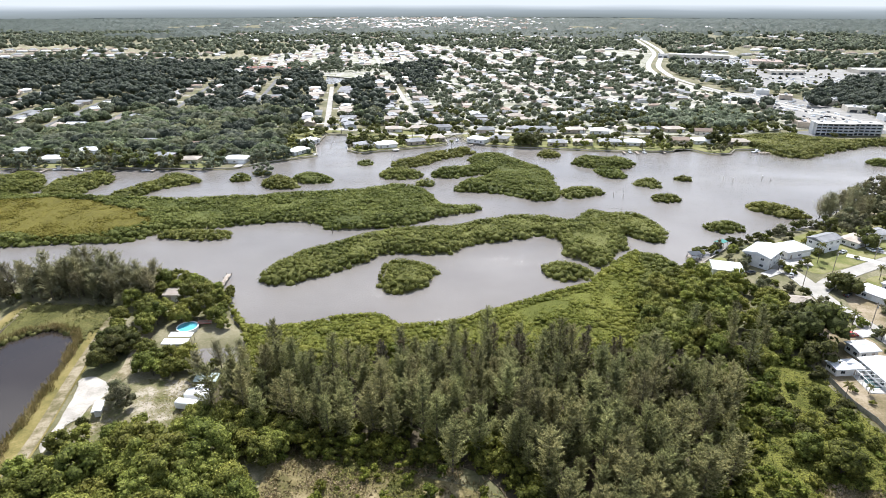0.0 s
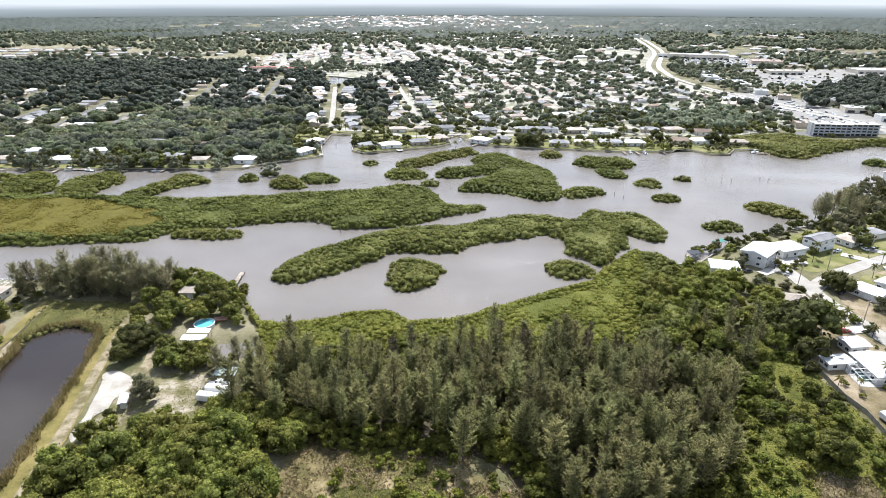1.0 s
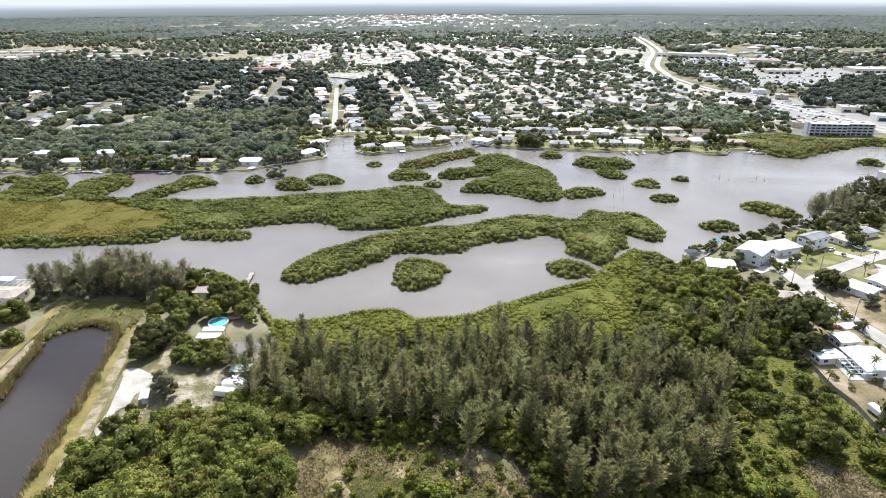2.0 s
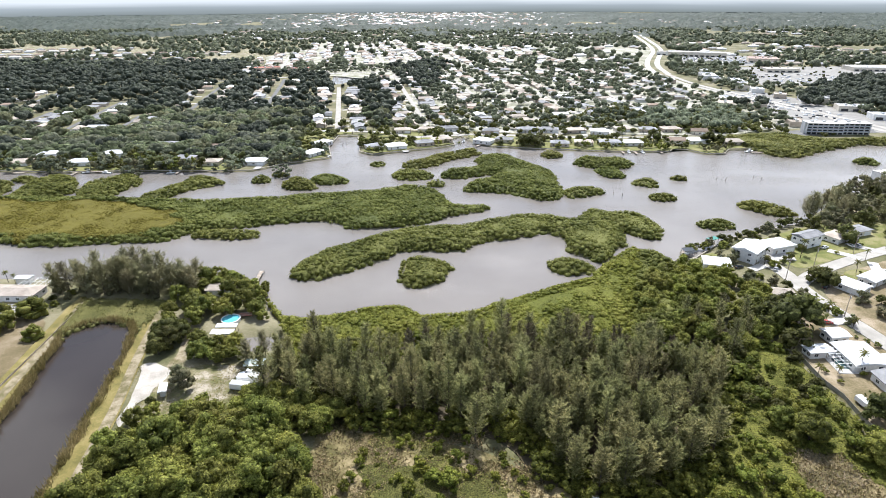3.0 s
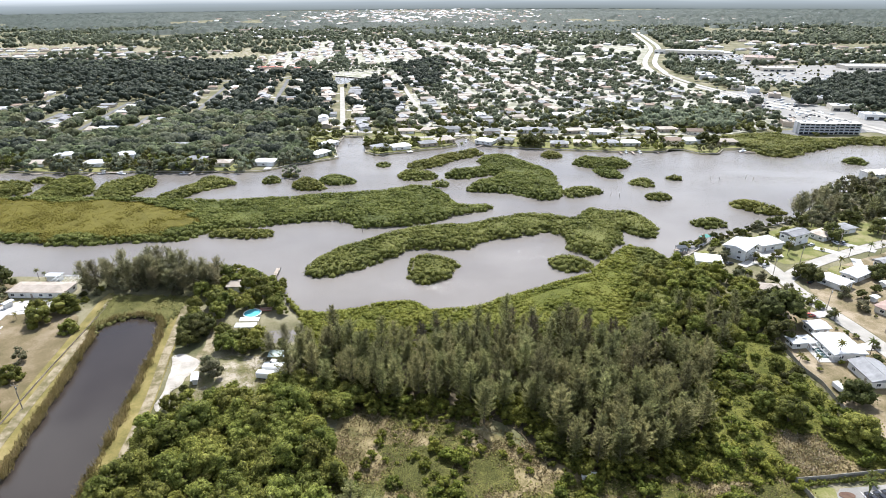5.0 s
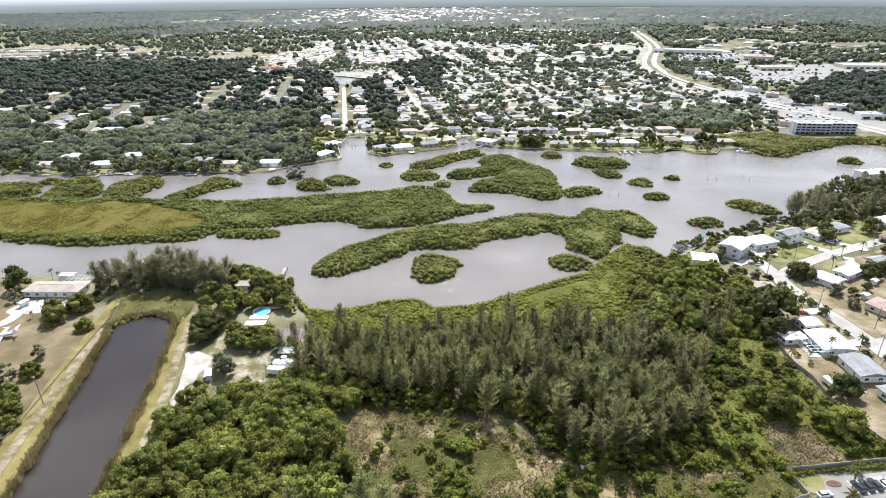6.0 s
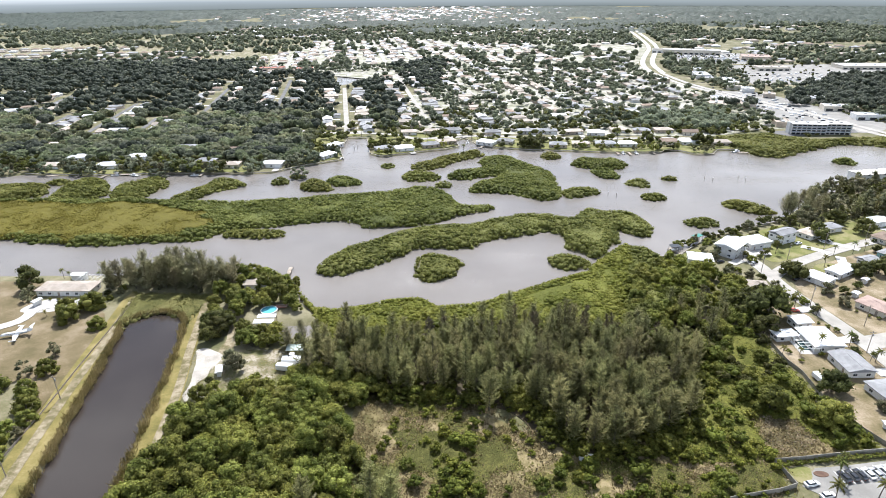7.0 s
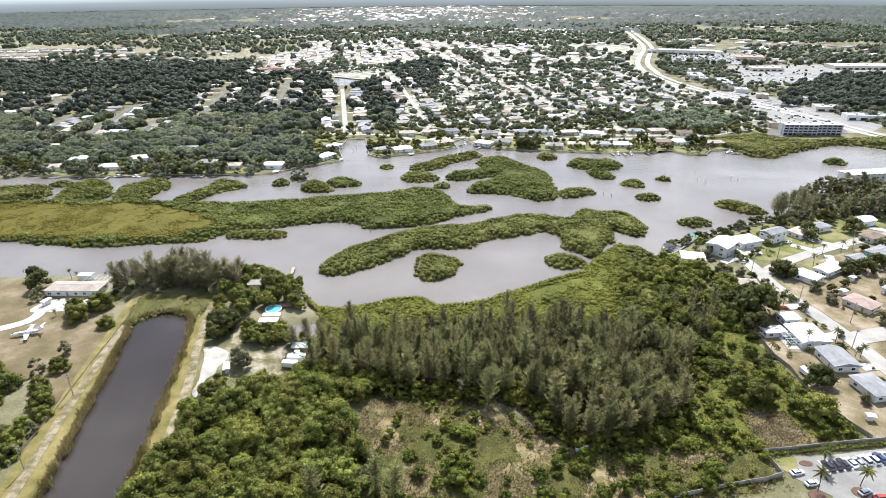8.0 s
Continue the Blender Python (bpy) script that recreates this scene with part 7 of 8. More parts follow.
def shop(x, y, L, W, yaw, h, wall, roof, label):
    t = thing("shop_building", pose(x, y, LAND_Z, 0, 0, yaw), label, "building")
    part("wall", box(-L / 2, L / 2, -W / 2, W / 2, -0.3, h), wall, t)
    part("roof", box(-L / 2 + 0.4, L / 2 - 0.4, -W / 2 + 0.4, W / 2 - 0.4, h, h + 0.25), roof, t)
    bm = bmesh.new()
    for x0, x1, y0, y1 in ((-L / 2, L / 2, -W / 2 - 0.02, -W / 2 + 0.38), (-L / 2, L / 2, W / 2 - 0.38, W / 2 + 0.02), (-L / 2 - 0.02, -L / 2 + 0.38, -W / 2 + 0.4, W / 2 - 0.4), (L / 2 - 0.38, L / 2 + 0.02, -W / 2 + 0.4, W / 2 - 0.4)):
        add_box(bm, x0, x1, y0, y1, h, h + 0.9)
    part("parapet", bm, wall, t)
    for i in range(3):
        part("roof_unit", box(-L / 4 + i * L / 4 - 1.2, -L / 4 + i * L / 4 + 1.2, -1.5, 1.5, h + 0.25, h + 1.6), STEEL, t)
    n = int(L / 10)
    for i in range(n):
        part("shop_window", box(-L / 2 + (i + 0.2) * L / n, -L / 2 + (i + 0.8) * L / n, -W / 2 - 0.06, -W / 2 + 0.05, 0.4, 3.0), GLASS_DARK, t)


for a in ((480, 1240, 110, 30, -20, 8, CREAM_WALL, WHITE_METAL), (560, 1130, 50, 50, -20, 7, TAN_WALL, PINK_TILE), (430, 1270, 40, 24, -20, 6, WHITE_WALL, TAN_TILE), (700, 1000, 120, 40, -5, 5.5, CREAM_WALL, WHITE_METAL), (520, 985, 50, 30, -5, 5, CREAM_WALL, TAN_TILE),
          (820, 985, 90, 34, -10, 5, CREAM_WALL, GREY_SHINGLE), (300, 1130, 46, 22, -15, 6, CREAM_WALL, GREY_SHINGLE), (372, 900, 40, 20, 80, 6, WHITE_WALL, WHITE_METAL), (378, 800, 36, 18, 75, 5, CREAM_WALL, TAN_TILE), (425, 700, 40, 22, -15, 5, WHITE_WALL, GREY_SHINGLE),
          (430, 640, 34, 20, -15, 5, CREAM_WALL, WHITE_METAL), (440, 590, 44, 16, -10, 5, WHITE_WALL, WHITE_METAL), (300, 860, 30, 18, 80, 5, TAN_WALL, WHITE_METAL), (505, 560, 80, 16, 20, 5, WHITE_WALL, WHITE_METAL), (-330, 1010, 50, 18, 10, 5, TAN_WALL, RED_ROOF), (-270, 1000, 34, 18, 10, 5, TAN_WALL, RED_ROOF)):
    shop(*a, "flat-roofed pale shop building on the main road")
sr = np.random.default_rng(66)
for k in range(26):
    v = sr.uniform(0, 1)
    a, b = HIGHWAY[int(5 + v * 5)], HIGHWAY[int(6 + v * 5)]
    f = sr.random()
    side = sr.choice([-1, 1])
    x, y = a[0] + (b[0] - a[0]) * f + side * sr.uniform(34, 70), a[1] + (b[1] - a[1]) * f
    if y > 560 and free(x, y, 24):
        used.append((x, y))
        shop(x, y, sr.uniform(18, 34), sr.uniform(12, 18), sr.uniform(60, 90), 4.5, (WHITE_WALL, CREAM_WALL, TAN_WALL)[k % 3], (WHITE_METAL, GREY_SHINGLE, TAN_TILE)[k % 3], "flat-roofed roadside shop building")
# parked cars of the plazas, far off
cr = np.random.default_rng(67)
for k, key in enumerate(("white", "silver", "black")):
    V, F = [], []
    for _ in range(170):
        if cr.random() < 0.5:
            x, y = cr.uniform(430, 560), cr.uniform(1095, 1225)
        elif cr.random() < 0.6:
            x, y = cr.uniform(440, 760), cr.uniform(845, 945)
        else:
            x, y = cr.uniform(345, 400), cr.uniform(560, 800)
        a = cr.choice([1.35, 2.92])
        c, s = math.cos(a), math.sin(a)
        b = len(V)
        for (hx, hy, z) in ((2.2, 0.9, 0.3), (2.2, 0.9, 0.9), (1.2, 0.7, 1.45)):
            V += [(x + c * p * hx - s * q * hy, y + s * p * hx + c * q * hy, LAND_Z + z) for p, q in ((-1, -1), (1, -1), (1, 1), (-1, 1))]
        for l in (0, 4):
            for i in range(4):
                F.append((b + l + i, b + l + (i + 1) % 4, b + l + 4 + (i + 1) % 4, b + l + 4 + i))
        F.append((b + 8, b + 9, b + 10, b + 11))
    tagged(new("distant_cars", leafy("distant_cars", np.array(V), np.array(F), PAINTS[key])), f"distant {key} cars parked along the plazas", "cars", kind="stuff")

# ---- trees of the yards and the far town ----
def near_streets(x, y):
    d = np.full(np.shape(x), 1e9)
    for u, v0, v1 in STREETS:
        d = np.minimum(d, line_distance(x, y, [grid(u, v0), grid(u, v1)]) - 4.5)
    for c in CROSS:
        d = np.minimum(d, line_distance(x, y, c) - 5)
    return np.minimum(d, line_distance(x, y, HIGHWAY) - 24)


house_cells = {}
for x, y in used + [(h[0], h[1]) for h in far_houses]:
    house_cells.setdefault((int(x // 20), int(y // 20)), []).append((x, y))


def clear_of_houses(x, y, gap=8.5):
    i, j = int(x // 20), int(y // 20)
    return all((x - p) ** 2 + (y - q) ** 2 > gap * gap for a in (i - 1, i, i + 1) for b in (j - 1, j, j + 1) for p, q in house_cells.get((a, b), ()))


def hides_house(x, y, deep=15):
    """Open lawn between the riverside houses and the water."""
    return any(abs(x - h[0] + 0.6 * (y - h[1])) < 8.5 and -deep < y - h[1] < 6 for h in SHORE_HOUSES)


DARKWOOD = [(-900, 420), (-500, 410), (-200, 410), (-150, 430), (-140, 560), (-60, 560), (-60, 850), (-52, 925), (-104, 940), (-140, 900), (-330, 1010), (-420, 1120), (-900, 1150), (-1600, 900)]


def tree_field(name, pts, r_lo, r_hi, tall, lobes, per, leaf, material, label, seed, level):
    """Many tree crowns as one: each a few rounded lobes clothed in leaf sprays."""
    r = np.random.default_rng(seed)
    pts = np.repeat(np.array(pts), lobes, 0)
    n = len(pts)
    R = np.repeat(r.uniform(r_lo, r_hi, n // lobes), lobes)
    H = R * tall * np.repeat(r.uniform(0.8, 1.15, n // lobes), lobes)
    lr = R * (r.uniform(0.5, 0.72, n) if lobes > 1 else r.uniform(0.9, 1.1, n))
    off = r.normal(size=(n, 2)) * (R * 0.42)[:, None] if lobes > 1 else np.zeros((n, 2))
    cz = LAND_Z + H - lr * 0.85 - np.hypot(off[:, 0], off[:, 1]) * 0.45
    cz = np.maximum(cz, LAND_Z + lr * 0.6)
    c = np.concatenate([pts + off, cz[:, None]], 1)
    hv, hf = heaps(c, np.stack([lr * 0.92, lr * 0.92, lr * 0.8], 1), r, level, 0.2)
    d = r.normal(size=(n, per, 3))
    d /= np.linalg.norm(d, axis=2, keepdims=True)
    d[:, :, 2] = np.abs(d[:, :, 2]) * 1.1 - 0.2
    cc = c[:, None, :] + d * np.stack([lr, lr, lr * 0.88], 1)[:, None, :] * r.uniform(0.85, 1.08, (n, per, 1))
    nr = d + r.normal(size=d.shape) * 0.4 + np.array([0, 0, 0.25])
    v, f = cards(cc.reshape(-1, 3), nr.reshape(-1, 3), (lr[:, None] * leaf * np.ones((1, per))).reshape(-1), r, 0.85)
    tagged(new(name, leafy(name, np.concatenate([v, hv]), [f, hf + len(v)], material)), label, "trees", kind="stuff")


yard_protos = [make_tree(300 + i, "yard_tree", "rounded green tree among the houses of the far bank", "tree", (4.6, 3.8, 5.4, 3.2)[i], (8.5, 7.2, 9.5, 6.0)[i], 2.4, 8, 17, 0.56, (LEAF_BROAD, LEAF_OAK, LEAF_OAK, LEAF_GREY)[i], 0.25) for i in range(4)]
yard_palms = [make_palm(320 + i, (7.5, 9.0, 6.0)[i], 16, 2.6, "cabbage palm with a shaggy green head") for i in range(3)]


def yards(x, y):
    return (land(x, y) > 3.5) & (near_streets(x, y) > 1.5) & (poly_distance(x, y, EASTBELT) < -3)


spots = [p for p in scatter(5200, lambda x, y: yards(x, y) & (y < 640) & ((poly_distance(x, y, DARKWOOD) < 0)), 6.2, 71, (-140, 300, 450, 640)) if clear_of_houses(*p, 8.5)]
spots = [p for i, p in enumerate(spots) if i % 5 < 4]
yard = sorted((p for i, p in enumerate(spots) if i % 6), key=lambda p: p[1])
plant(yard_protos, yard[:65], 72, 0.5, 1.05)
tree_field("yard_trees", yard[65:], 2.4, 4.6, 1.7, 3, 16, 0.3, LEAF_OAK, "green trees in the gardens of the far bank", 70, ICO0)
plant(yard_palms, [p for i, p in enumerate(spots) if i % 6 == 0][:70], 73, 0.8, 1.2)
west = [p for p in scatter(4000, lambda x, y: (land(x, y) > 2.5) & (poly_distance(x, y, DARKWOOD) > -12) & (near_streets(x, y) > 1), 6.6, 74, (-420, -130, 396, 470)) if clear_of_houses(*p, 10) and not hides_house(*p)]
west.sort(key=lambda p: p[1])
plant(yard_protos, west[:66], 75, 0.7, 1.35)
tree_field("yard_trees", west[66::2], 3.4, 6.2, 1.5, 5, 18, 0.25, LEAF_SUNTONE, "pale green trees behind the riverside gardens", 69, ICO0)
tree_field("yard_trees", west[67::2], 3.4, 6.2, 1.6, 5, 18, 0.25, LEAF_HAZETONE, "haze-paled green trees behind the riverside gardens", 59, ICO0)
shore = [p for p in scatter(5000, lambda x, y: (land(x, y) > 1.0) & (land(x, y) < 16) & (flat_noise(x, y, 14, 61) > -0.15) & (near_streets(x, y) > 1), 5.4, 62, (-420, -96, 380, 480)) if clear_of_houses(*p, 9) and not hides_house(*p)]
shore_protos = [make_tree(310 + i, "riverside_tree", "large pale grey-green tree on the far river shore", "tree", (5.2, 4.2)[i], (9.5, 8.0)[i], 1.0, 11, 18, 0.55, LEAF_HAZETONE, 0.3) for i in range(2)]
plant(shore_protos, shore[:60], 63, 0.6, 1.1)
drop(shore_protos)
drop(yard_protos)
# trees hiding the shore: one dark clump on the seawall, another further east
big_protos = [make_tree(340 + i, "shade_tree", "large dark spreading shade tree", "tree", 7.0, 10.5 + i, 2.5, 18, 26, 0.5, LEAF_OAK, 0.4) for i in range(2)]
plant(big_protos, [(57, 474), (66, 478), (61, 482), (222, 482), (214, 486), (170, 492), (64, 472)], 76, 0.75, 1.0)
plant(big_protos, [(119, 181), (123, 166)], 77, 0.8, 0.95)
plant(big_protos, [(129.5, 178.5)], 148, 1.45, 1.5)
plant(big_protos, [(132, 190), (126, 188)], 149, 0.9, 1.0)
plant(big_protos, [(161, 220), (163, 217), (129, 128), (201, 267), (206, 222), (216, 228), (196, 220), (232, 276), (224, 290)], 78, 0.6, 0.9)
plant(big_protos, [(-212, 203), (-222, 214)], 79, 0.65, 0.95)
plant(big_protos, [(-82, 470), (-75, 476), (-64, 478), (-58, 480), (-40, 484), (-118, 466), (-122, 455), (-128, 448), (-140, 440), (-20, 500), (8, 522), (18, 505), (-120, 520)], 68, 0.4, 0.62)
drop(big_protos)
# river-side trees in the east
east_spots = scatter(2600, lambda x, y: (poly_distance(x, y, [(198, 300), (218, 322), (248, 345), (282, 368), (338, 394), (430, 420), (430, 330), (320, 290), (262, 296), (238, 296), (222, 290), (206, 284), (190, 282)]) > 0), 5.6, 81, (186, 430, 278, 425))
east_spots = [p for p in east_spots if not (194 < p[0] < 232 and 294 < p[1] < 322) and not (276 < p[0] < 326 and 362 < p[1] < 388) and math.hypot(p[0] - 246.4, p[1] - 288) > 10]
gp = [make_tree(350 + i, "riverside_tree", "loose grey-green riverside tree", "tree", (4.5, 3.6, 5.0)[i], (10, 8.5, 11.5)[i], 1.1, 12, 15, 0.45, (LEAF_GREY, LEAF_OAK, LEAF_GREY)[i], 0.25) for i in range(3)]
plant(gp, [p for p in east_spots if p[0] - 0.5 * (p[1] - 300) < 330], 82, 0.6, 1.35)
plant(broad_protos, [p for p in east_spots if p[0] - 0.5 * (p[1] - 300) < 330 and p[0] < 262][::4], 92, 0.6, 0.8)
plant(hoary_protos, [(199, 299), (204, 303), (210, 301), (208, 308), (215, 306), (214, 313), (221, 311), (226, 307), (222, 318), (230, 314), (219, 302), (201, 306)], 147, 0.75, 1.0)
drop(broad_protos + hoary_protos)
shrub_protos = [make_tree(370 + i, "garden_shrub", ("bushy dark green garden shrub", "leafy bright green garden shrub", "rounded grey-green garden tree")[i], "shrub", (2.6, 2.2, 3.2)[i], (3.8, 3.2, 5.4)[i], 0.4, 13, 20, 0.27, (LEAF_OAK, LEAF_BROAD, LEAF_GREY)[i], 0.12) for i in range(3)]
plant(shrub_protos, [(175, 271), (149, 241), (161, 245), (137, 224), (140, 217), (157, 161), (169, 202), (173, 257), (120, 256), (126, 258), (133, 257), (140, 264), (236, 299), (215, 292), (146, 262), (152, 266), (158, 270), (164, 268), (170, 276), (182, 278), (136, 260), (128, 246), (134, 226), (130, 218), (126, 224), (144, 214), (147, 206), (186, 206), (176, 200), (170, 190), (190, 192), (150, 150), (153, 130), (140, 118), (206, 208), (214, 212), (236, 254), (230, 262), (222, 248), (190, 176), (182, 172), (-171, 197), (-167, 203), (-173, 205), (-168, 193), (-166, 199), (-66, 181), (-96, 130), (116, 254), (118, 257), (122, 259), (129, 261), (137, 266), (142, 268), (147, 270), (153, 273), (115, 226), (119, 224), (124, 230), (132, 240), (134, 244), (150, 236), (156, 240), (151, 196), (153, 192), (154, 184), (143, 196), (141, 190), (160, 277), (166, 281), (172, 285), (178, 288), (184, 291), (190, 292), (157, 275), (169, 283)], 83, 0.6, 1.25)
drop(shrub_protos)
plant(gp, [(-165, 147), (-168, 134), (-190, 112), (-205, 122), (-148, 101), (-149, 91), (-156, 97), (-182, 104), (-160, 84), (-152, 78), (-158, 76), (-200, 108), (-210, 200), (-208, 196), (-206, 191), (-146, 76)], 84, 0.4, 0.7)
plant([gp[0]], scatter(1500, lambda x, y: poly_distance(x, y, [(-176, 203), (-168, 214), (-150, 219), (-126, 217), (-114, 212), (-116, 202), (-150, 203)]) > 0, 8.5, 88, (-180, -110, 200, 222)), 89, 0.75, 1.15)
drop(gp)
leafy_protos = [make_tree(355 + i, "broadleaf_tree", "dense rounded green tree on a dry field", "tree", (5.6, 4.4)[i], (8.4, 6.0)[i], 0.8, 20, 32, 0.27, LEAF_BROAD, 0.3) for i in range(2)]
plant(leafy_protos[:1], [(-176, 174), (-171, 184), (-181, 181)], 64, 0.85, 1.05)
plant(leafy_protos[1:], [(-160, 168), (-161, 136), (-157, 120), (-173, 125), (-161, 124), (-154, 114), (-150, 108), (-153, 103), (-156, 98), (-152, 95), (-149, 89), (-154, 88), (-150, 82), (-148, 76), (-155, 80), (-185, 134), (-172, 115), (-177, 121), (-160, 92)], 67, 0.75, 1.1)
drop(leafy_protos)
plant(yard_palms[:1], [(101, 77.8), (114.5, 79.6), (107.6, 87)], 86, 0.85, 1.0)
plant(yard_palms, [(130, 151), (139, 154), (122, 149), (152, 156), (154, 146), (156, 146), (147, 188), (184, 230), (196, 243), (208, 246), (216, 249), (171, 252), (153, 181), (107, 223), (113, 94), (146, 238), (150, 246), (167, 246)], 85, 0.5, 0.85)
plant(yard_palms, [(-203, 214), (-199, 213), (-184, 213), (-181, 214), (-188, 177)], 146, 0.45, 0.62)
drop(yard_palms)

# the wooded quarter and the far town's trees
POND_VIEW = [(-188, 815), (-152, 815), (-138, 870), (-124, 936), (-150, 914), (-168, 862), (-190, 860)]
wood_pts = [p for p in scatter(30000, lambda x, y: (poly_distance(x, y, DARKWOOD) > 0) & (land(x, y) > 4) & (near_streets(x, y) > 6.5) & (poly_distance(x, y, POND_VIEW) < 0) & (y > 440) & (np.abs(x) < 0.85 * (y + 60)), 7.4, 91, (-1000, -50, 440, 1150)) if clear_of_houses(*p, 9.5)]
near_wood = [p for p in wood_pts if p[1] < 610 + 40 * float(flat_noise(p[0], p[1], 90, 5))]
deep_wood = [p for p in wood_pts if p[1] >= 610 + 40 * float(flat_noise(p[0], p[1], 90, 5))]
# most of the nearer oaks get the leaves coloured as if in sun
for k, (leaf_, words) in enumerate(((LEAF_SUNTONE, "pale green"), (LEAF_HAZETONE, "mossy"), (LEAF_SUNTONE, "broad pale green"), (LEAF_SHADETONE, "deep green"), (LEAF_SUNTONE, "tall pale green"))):
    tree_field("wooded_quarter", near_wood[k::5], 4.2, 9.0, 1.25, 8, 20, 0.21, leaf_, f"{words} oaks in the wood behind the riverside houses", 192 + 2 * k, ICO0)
tree_field("wooded_quarter", deep_wood, 3.6, 8.8, 1.5, 2, 6, 0.3, LEAF_SHADETONE, "dense green wood beyond the river, leaves darkened for cloud shade", 93, ICO0)
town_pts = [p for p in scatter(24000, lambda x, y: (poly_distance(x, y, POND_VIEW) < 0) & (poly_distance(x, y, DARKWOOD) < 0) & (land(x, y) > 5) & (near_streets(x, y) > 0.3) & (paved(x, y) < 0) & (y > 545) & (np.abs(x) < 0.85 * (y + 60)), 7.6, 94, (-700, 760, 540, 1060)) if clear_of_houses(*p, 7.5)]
tree_field("town_trees", [p for i, p in enumerate(town_pts) if i % 5 > 0], 2.0, 6.0, 1.75, 3, 11, 0.32, LEAF_HAZETONE, "scattered green trees between bungalows", 95, ICO0)
canal_wood = [p for p in scatter(2600, lambda x, y: (poly_distance(x, y, [(-90, 815), (-38, 815), (-12, 930), (-22, 1110), (-75, 1140), (-125, 1040), (-100, 940)]) + 12 * flat_noise(x, y, 40, 55) > 0) & (land(x, y) > 3) & (near_streets(x, y) > 2), 7.0, 103, (-150, 10, 790, 1160)) if clear_of_houses(*p, 7.5)]
tree_field("wooded_quarter", canal_wood, 3.8, 7.5, 1.6, 3, 10, 0.3, LEAF_SHADETONE, "green wood beside the inland pond, leaves darkened for cloud shade", 104, ICO0)
clump = [p for p in scatter(3000, lambda x, y: (poly_distance(x, y, [(170, 540), (268, 536), (290, 560), (300, 630), (240, 620), (196, 610)]) + 14 * flat_noise(x, y, 30, 48) > 0) & (near_streets(x, y) > 2), 7.2, 99, (150, 320, 520, 650)) if clear_of_houses(*p, 7)]
tree_field("town_trees", clump, 3.6, 6.4, 1.75, 4, 13, 0.3, LEAF_HAZETONE, "thick stand of tall green trees behind the waterfront", 100, ICO0)
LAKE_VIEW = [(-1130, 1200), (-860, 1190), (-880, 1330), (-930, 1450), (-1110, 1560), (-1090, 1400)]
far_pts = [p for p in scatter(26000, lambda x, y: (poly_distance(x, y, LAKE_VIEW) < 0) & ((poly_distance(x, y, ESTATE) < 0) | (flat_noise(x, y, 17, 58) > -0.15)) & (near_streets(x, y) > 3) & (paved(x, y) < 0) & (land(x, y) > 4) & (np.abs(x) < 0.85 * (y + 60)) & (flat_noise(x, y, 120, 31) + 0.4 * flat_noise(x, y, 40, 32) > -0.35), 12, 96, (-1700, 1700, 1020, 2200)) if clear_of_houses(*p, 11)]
tree_field("far_trees", far_pts, 4.0, 8.5, 1.35, 1, 4, 0.45, LEAF_HAZETONE, "far green trees between rooftops", 97, ICO0)
stand = [p for p in scatter(2600, lambda x, y: poly_distance(x, y, [(392, 668), (450, 648), (560, 640), (690, 870), (600, 900), (520, 832), (450, 760)]) + 10 * flat_noise(x, y, 40, 53) > 0, 8.0, 101, (360, 720, 610, 930)) if clear_of_houses(*p, 10)]
tree_field("town_trees", stand + [(318, 660), (323, 664), (338, 658), (343, 662)], 4.5, 8.0, 1.8, 5, 13, 0.28, LEAF_SHADETONE, "tall dark stand of trees beside the main road", 102, ICO0)
lot_pts = [p for p in scatter(1500, lambda x, y: (paved(x, y) > 0) & (near_streets(x, y) > 0), 11, 86, (300, 900, 500, 1280)) if clear_of_houses(*p, 14)]
tree_field("lot_trees", lot_pts[::2], 1.8, 3.6, 1.7, 2, 9, 0.34, LEAF_OAK, "small trees dotted over parking lots", 87, ICO0)
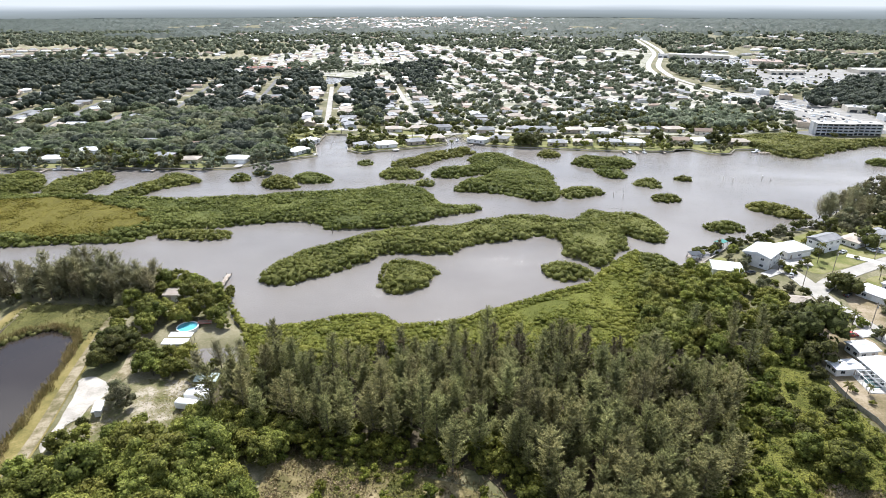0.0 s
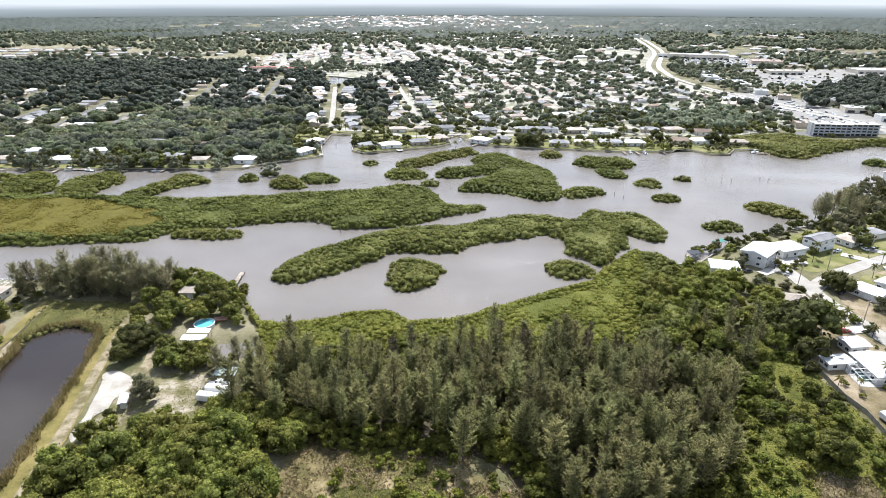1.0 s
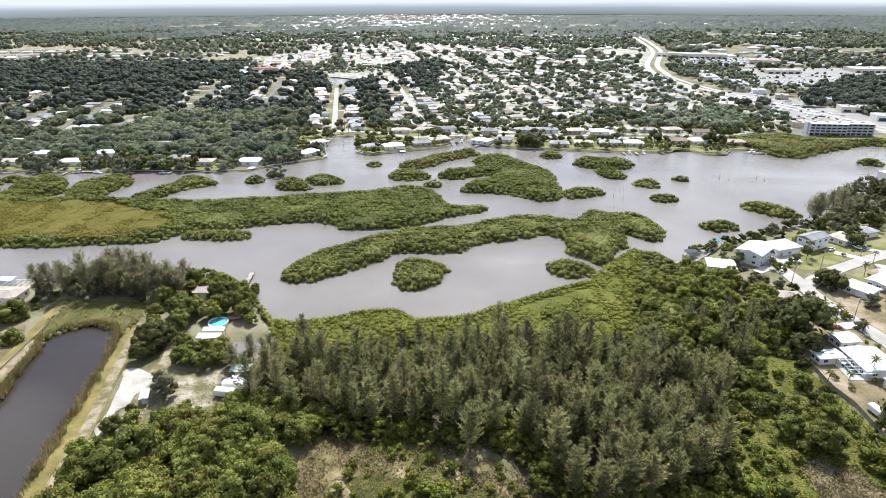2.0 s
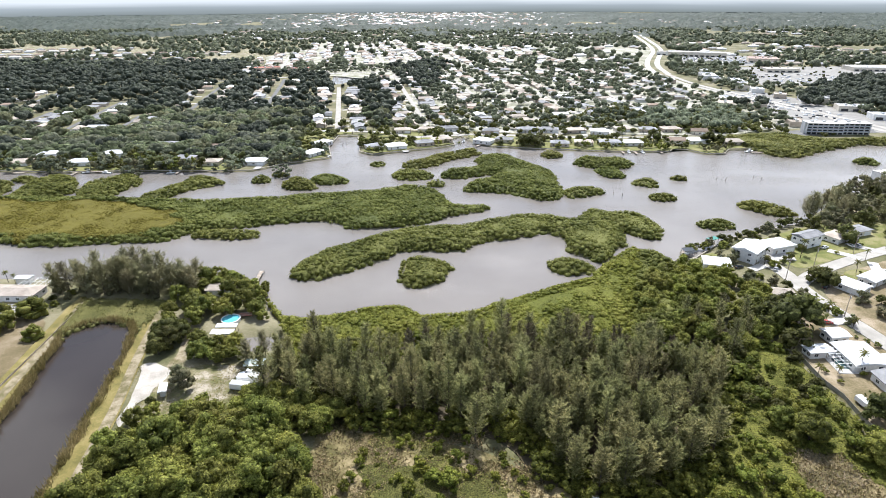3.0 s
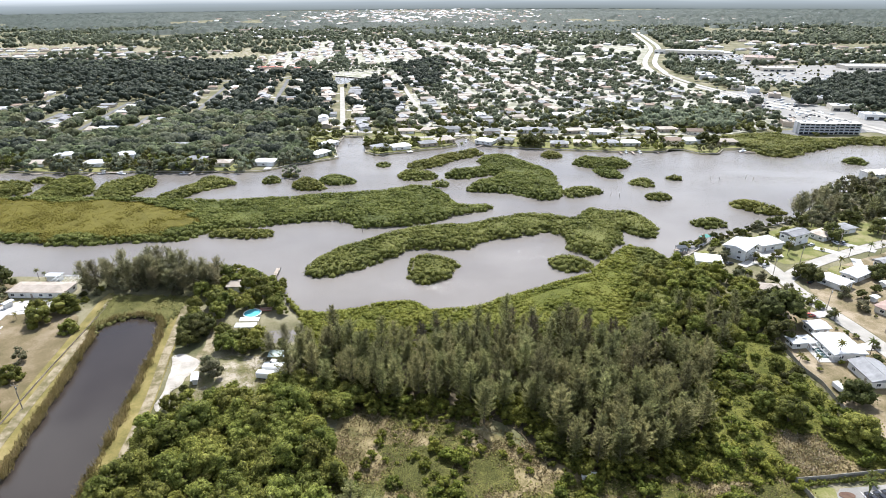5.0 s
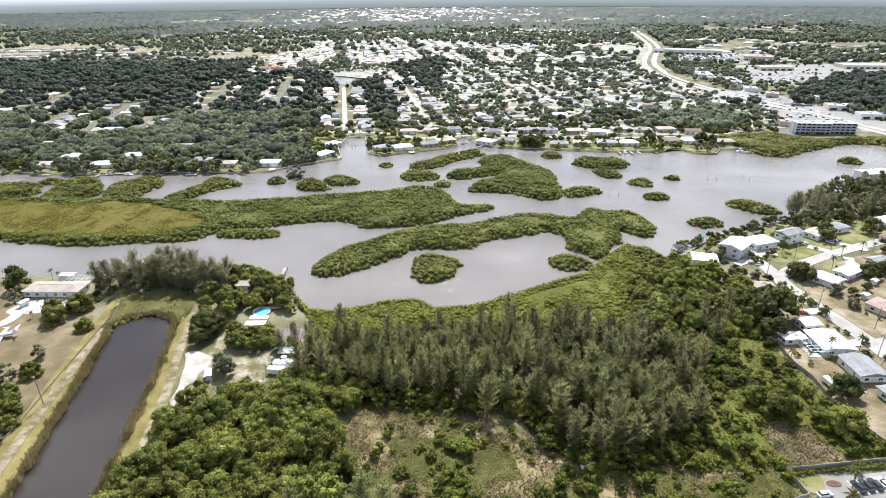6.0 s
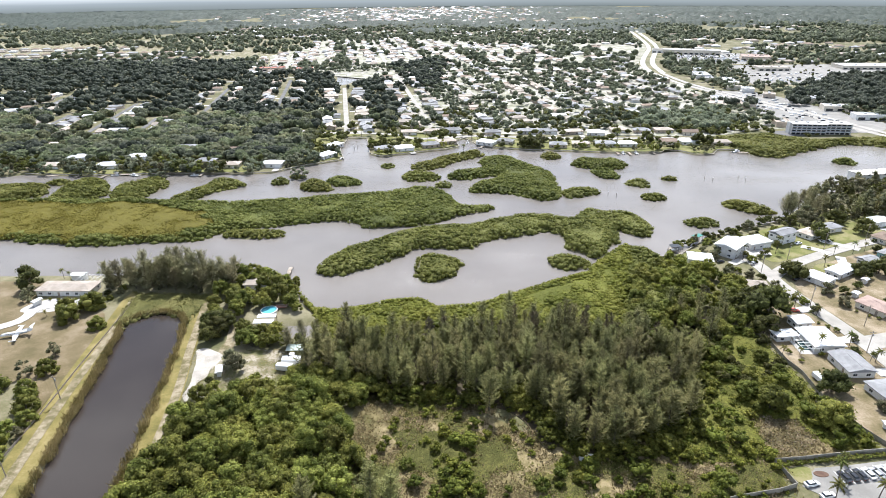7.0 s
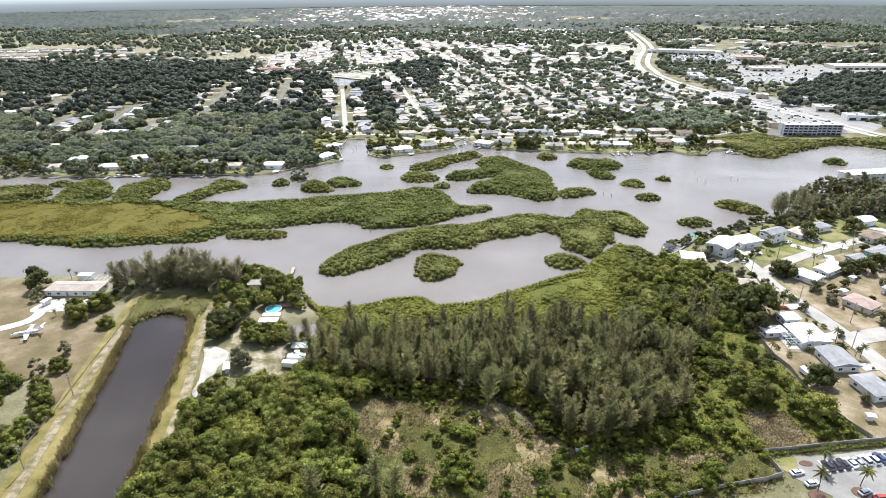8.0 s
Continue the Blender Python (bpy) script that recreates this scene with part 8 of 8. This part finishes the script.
# far woodland to the horizon: an uneven closed canopy, haze put into its leaf colour
ys = axis(1950, 2300, 15.0, 1700, 4700, 1.025)
xs = np.linspace(-1, 1, 460)
yy, xx = np.meshgrid(ys, xs, indexing="ij")
xx = xx * (yy * 0.86 + 260)
r = np.random.default_rng(98)
zz = LAND_Z + 8 + 3.4 * r.normal(size=xx.shape) + 4 * flat_noise(xx, yy, 60, 41)
openness = flat_noise(xx, yy, 300, 42) + 0.6 * flat_noise(xx, yy, 110, 43)
zz = 0.3 + (zz - 0.3) * np.clip((4200 - yy) / 900, 0.2, 1)
speckle = flat_noise(xx, yy, 42, 45) + 0.6 * flat_noise(xx, yy, 20, 46)
townish = ((xx > -760) & (xx < 1500) & (yy < 2900) & (openness > -0.5))
settled = ((xx + 250) / 780) ** 2 + ((yy - 3200) / 820) ** 2 < 1 + 0.5 * flat_noise(xx, yy, 150, 47)
zz = np.where((openness > 0.8) | (settled & (speckle > -0.35)) | (townish & (speckle > 0.12)) | (yy < 2050 + 260 * flat_noise(xx, yy, 160, 44)), 0.3, zz)
ii = np.arange(xx.size).reshape(xx.shape)
ff = np.stack([ii[:-1, :-1], ii[:-1, 1:], ii[1:, 1:], ii[1:, :-1]], -1).reshape(-1, 4)
tagged(new("far_woodland", leafy("far_woodland", np.stack([xx, yy, zz], -1).reshape(-1, 3), ff, LEAF_HAZEWOOD)), "endless green woodland towards the horizon with haze in its leaf colour", "woodland", kind="stuff")

# ---- hedges ----
hedge = [(96 + i * 1.7, 92.2 + i * 0.22) for i in range(24)]
low = make_tree(360, "hedge_shrub", "clipped green hedge shrub along the wall", "shrub", 1.0, 1.3, 0.3, 6, 18, 0.16, LEAF_BROAD, 0.06)
plant([low], hedge, 119, 0.8, 1.2)
plant([low], [(126, 152), (128, 146), (138, 150), (148, 152), (152, 148), (156, 138), (150, 116), (158, 150), (146, 178), (148, 176), (150, 174), (152, 171), (154, 168), (176, 226), (186, 230), (168, 216), (196, 258), (206, 262), (180, 256), (188, 252), (120, 240), (122, 243), (124, 246), (112, 240), (108, 238), (175, 180), (178, 178), (172, 184), (-196, 192), (-192, 192), (-188, 192), (-184, 192)], 120, 0.7, 1.4)
drop([low])
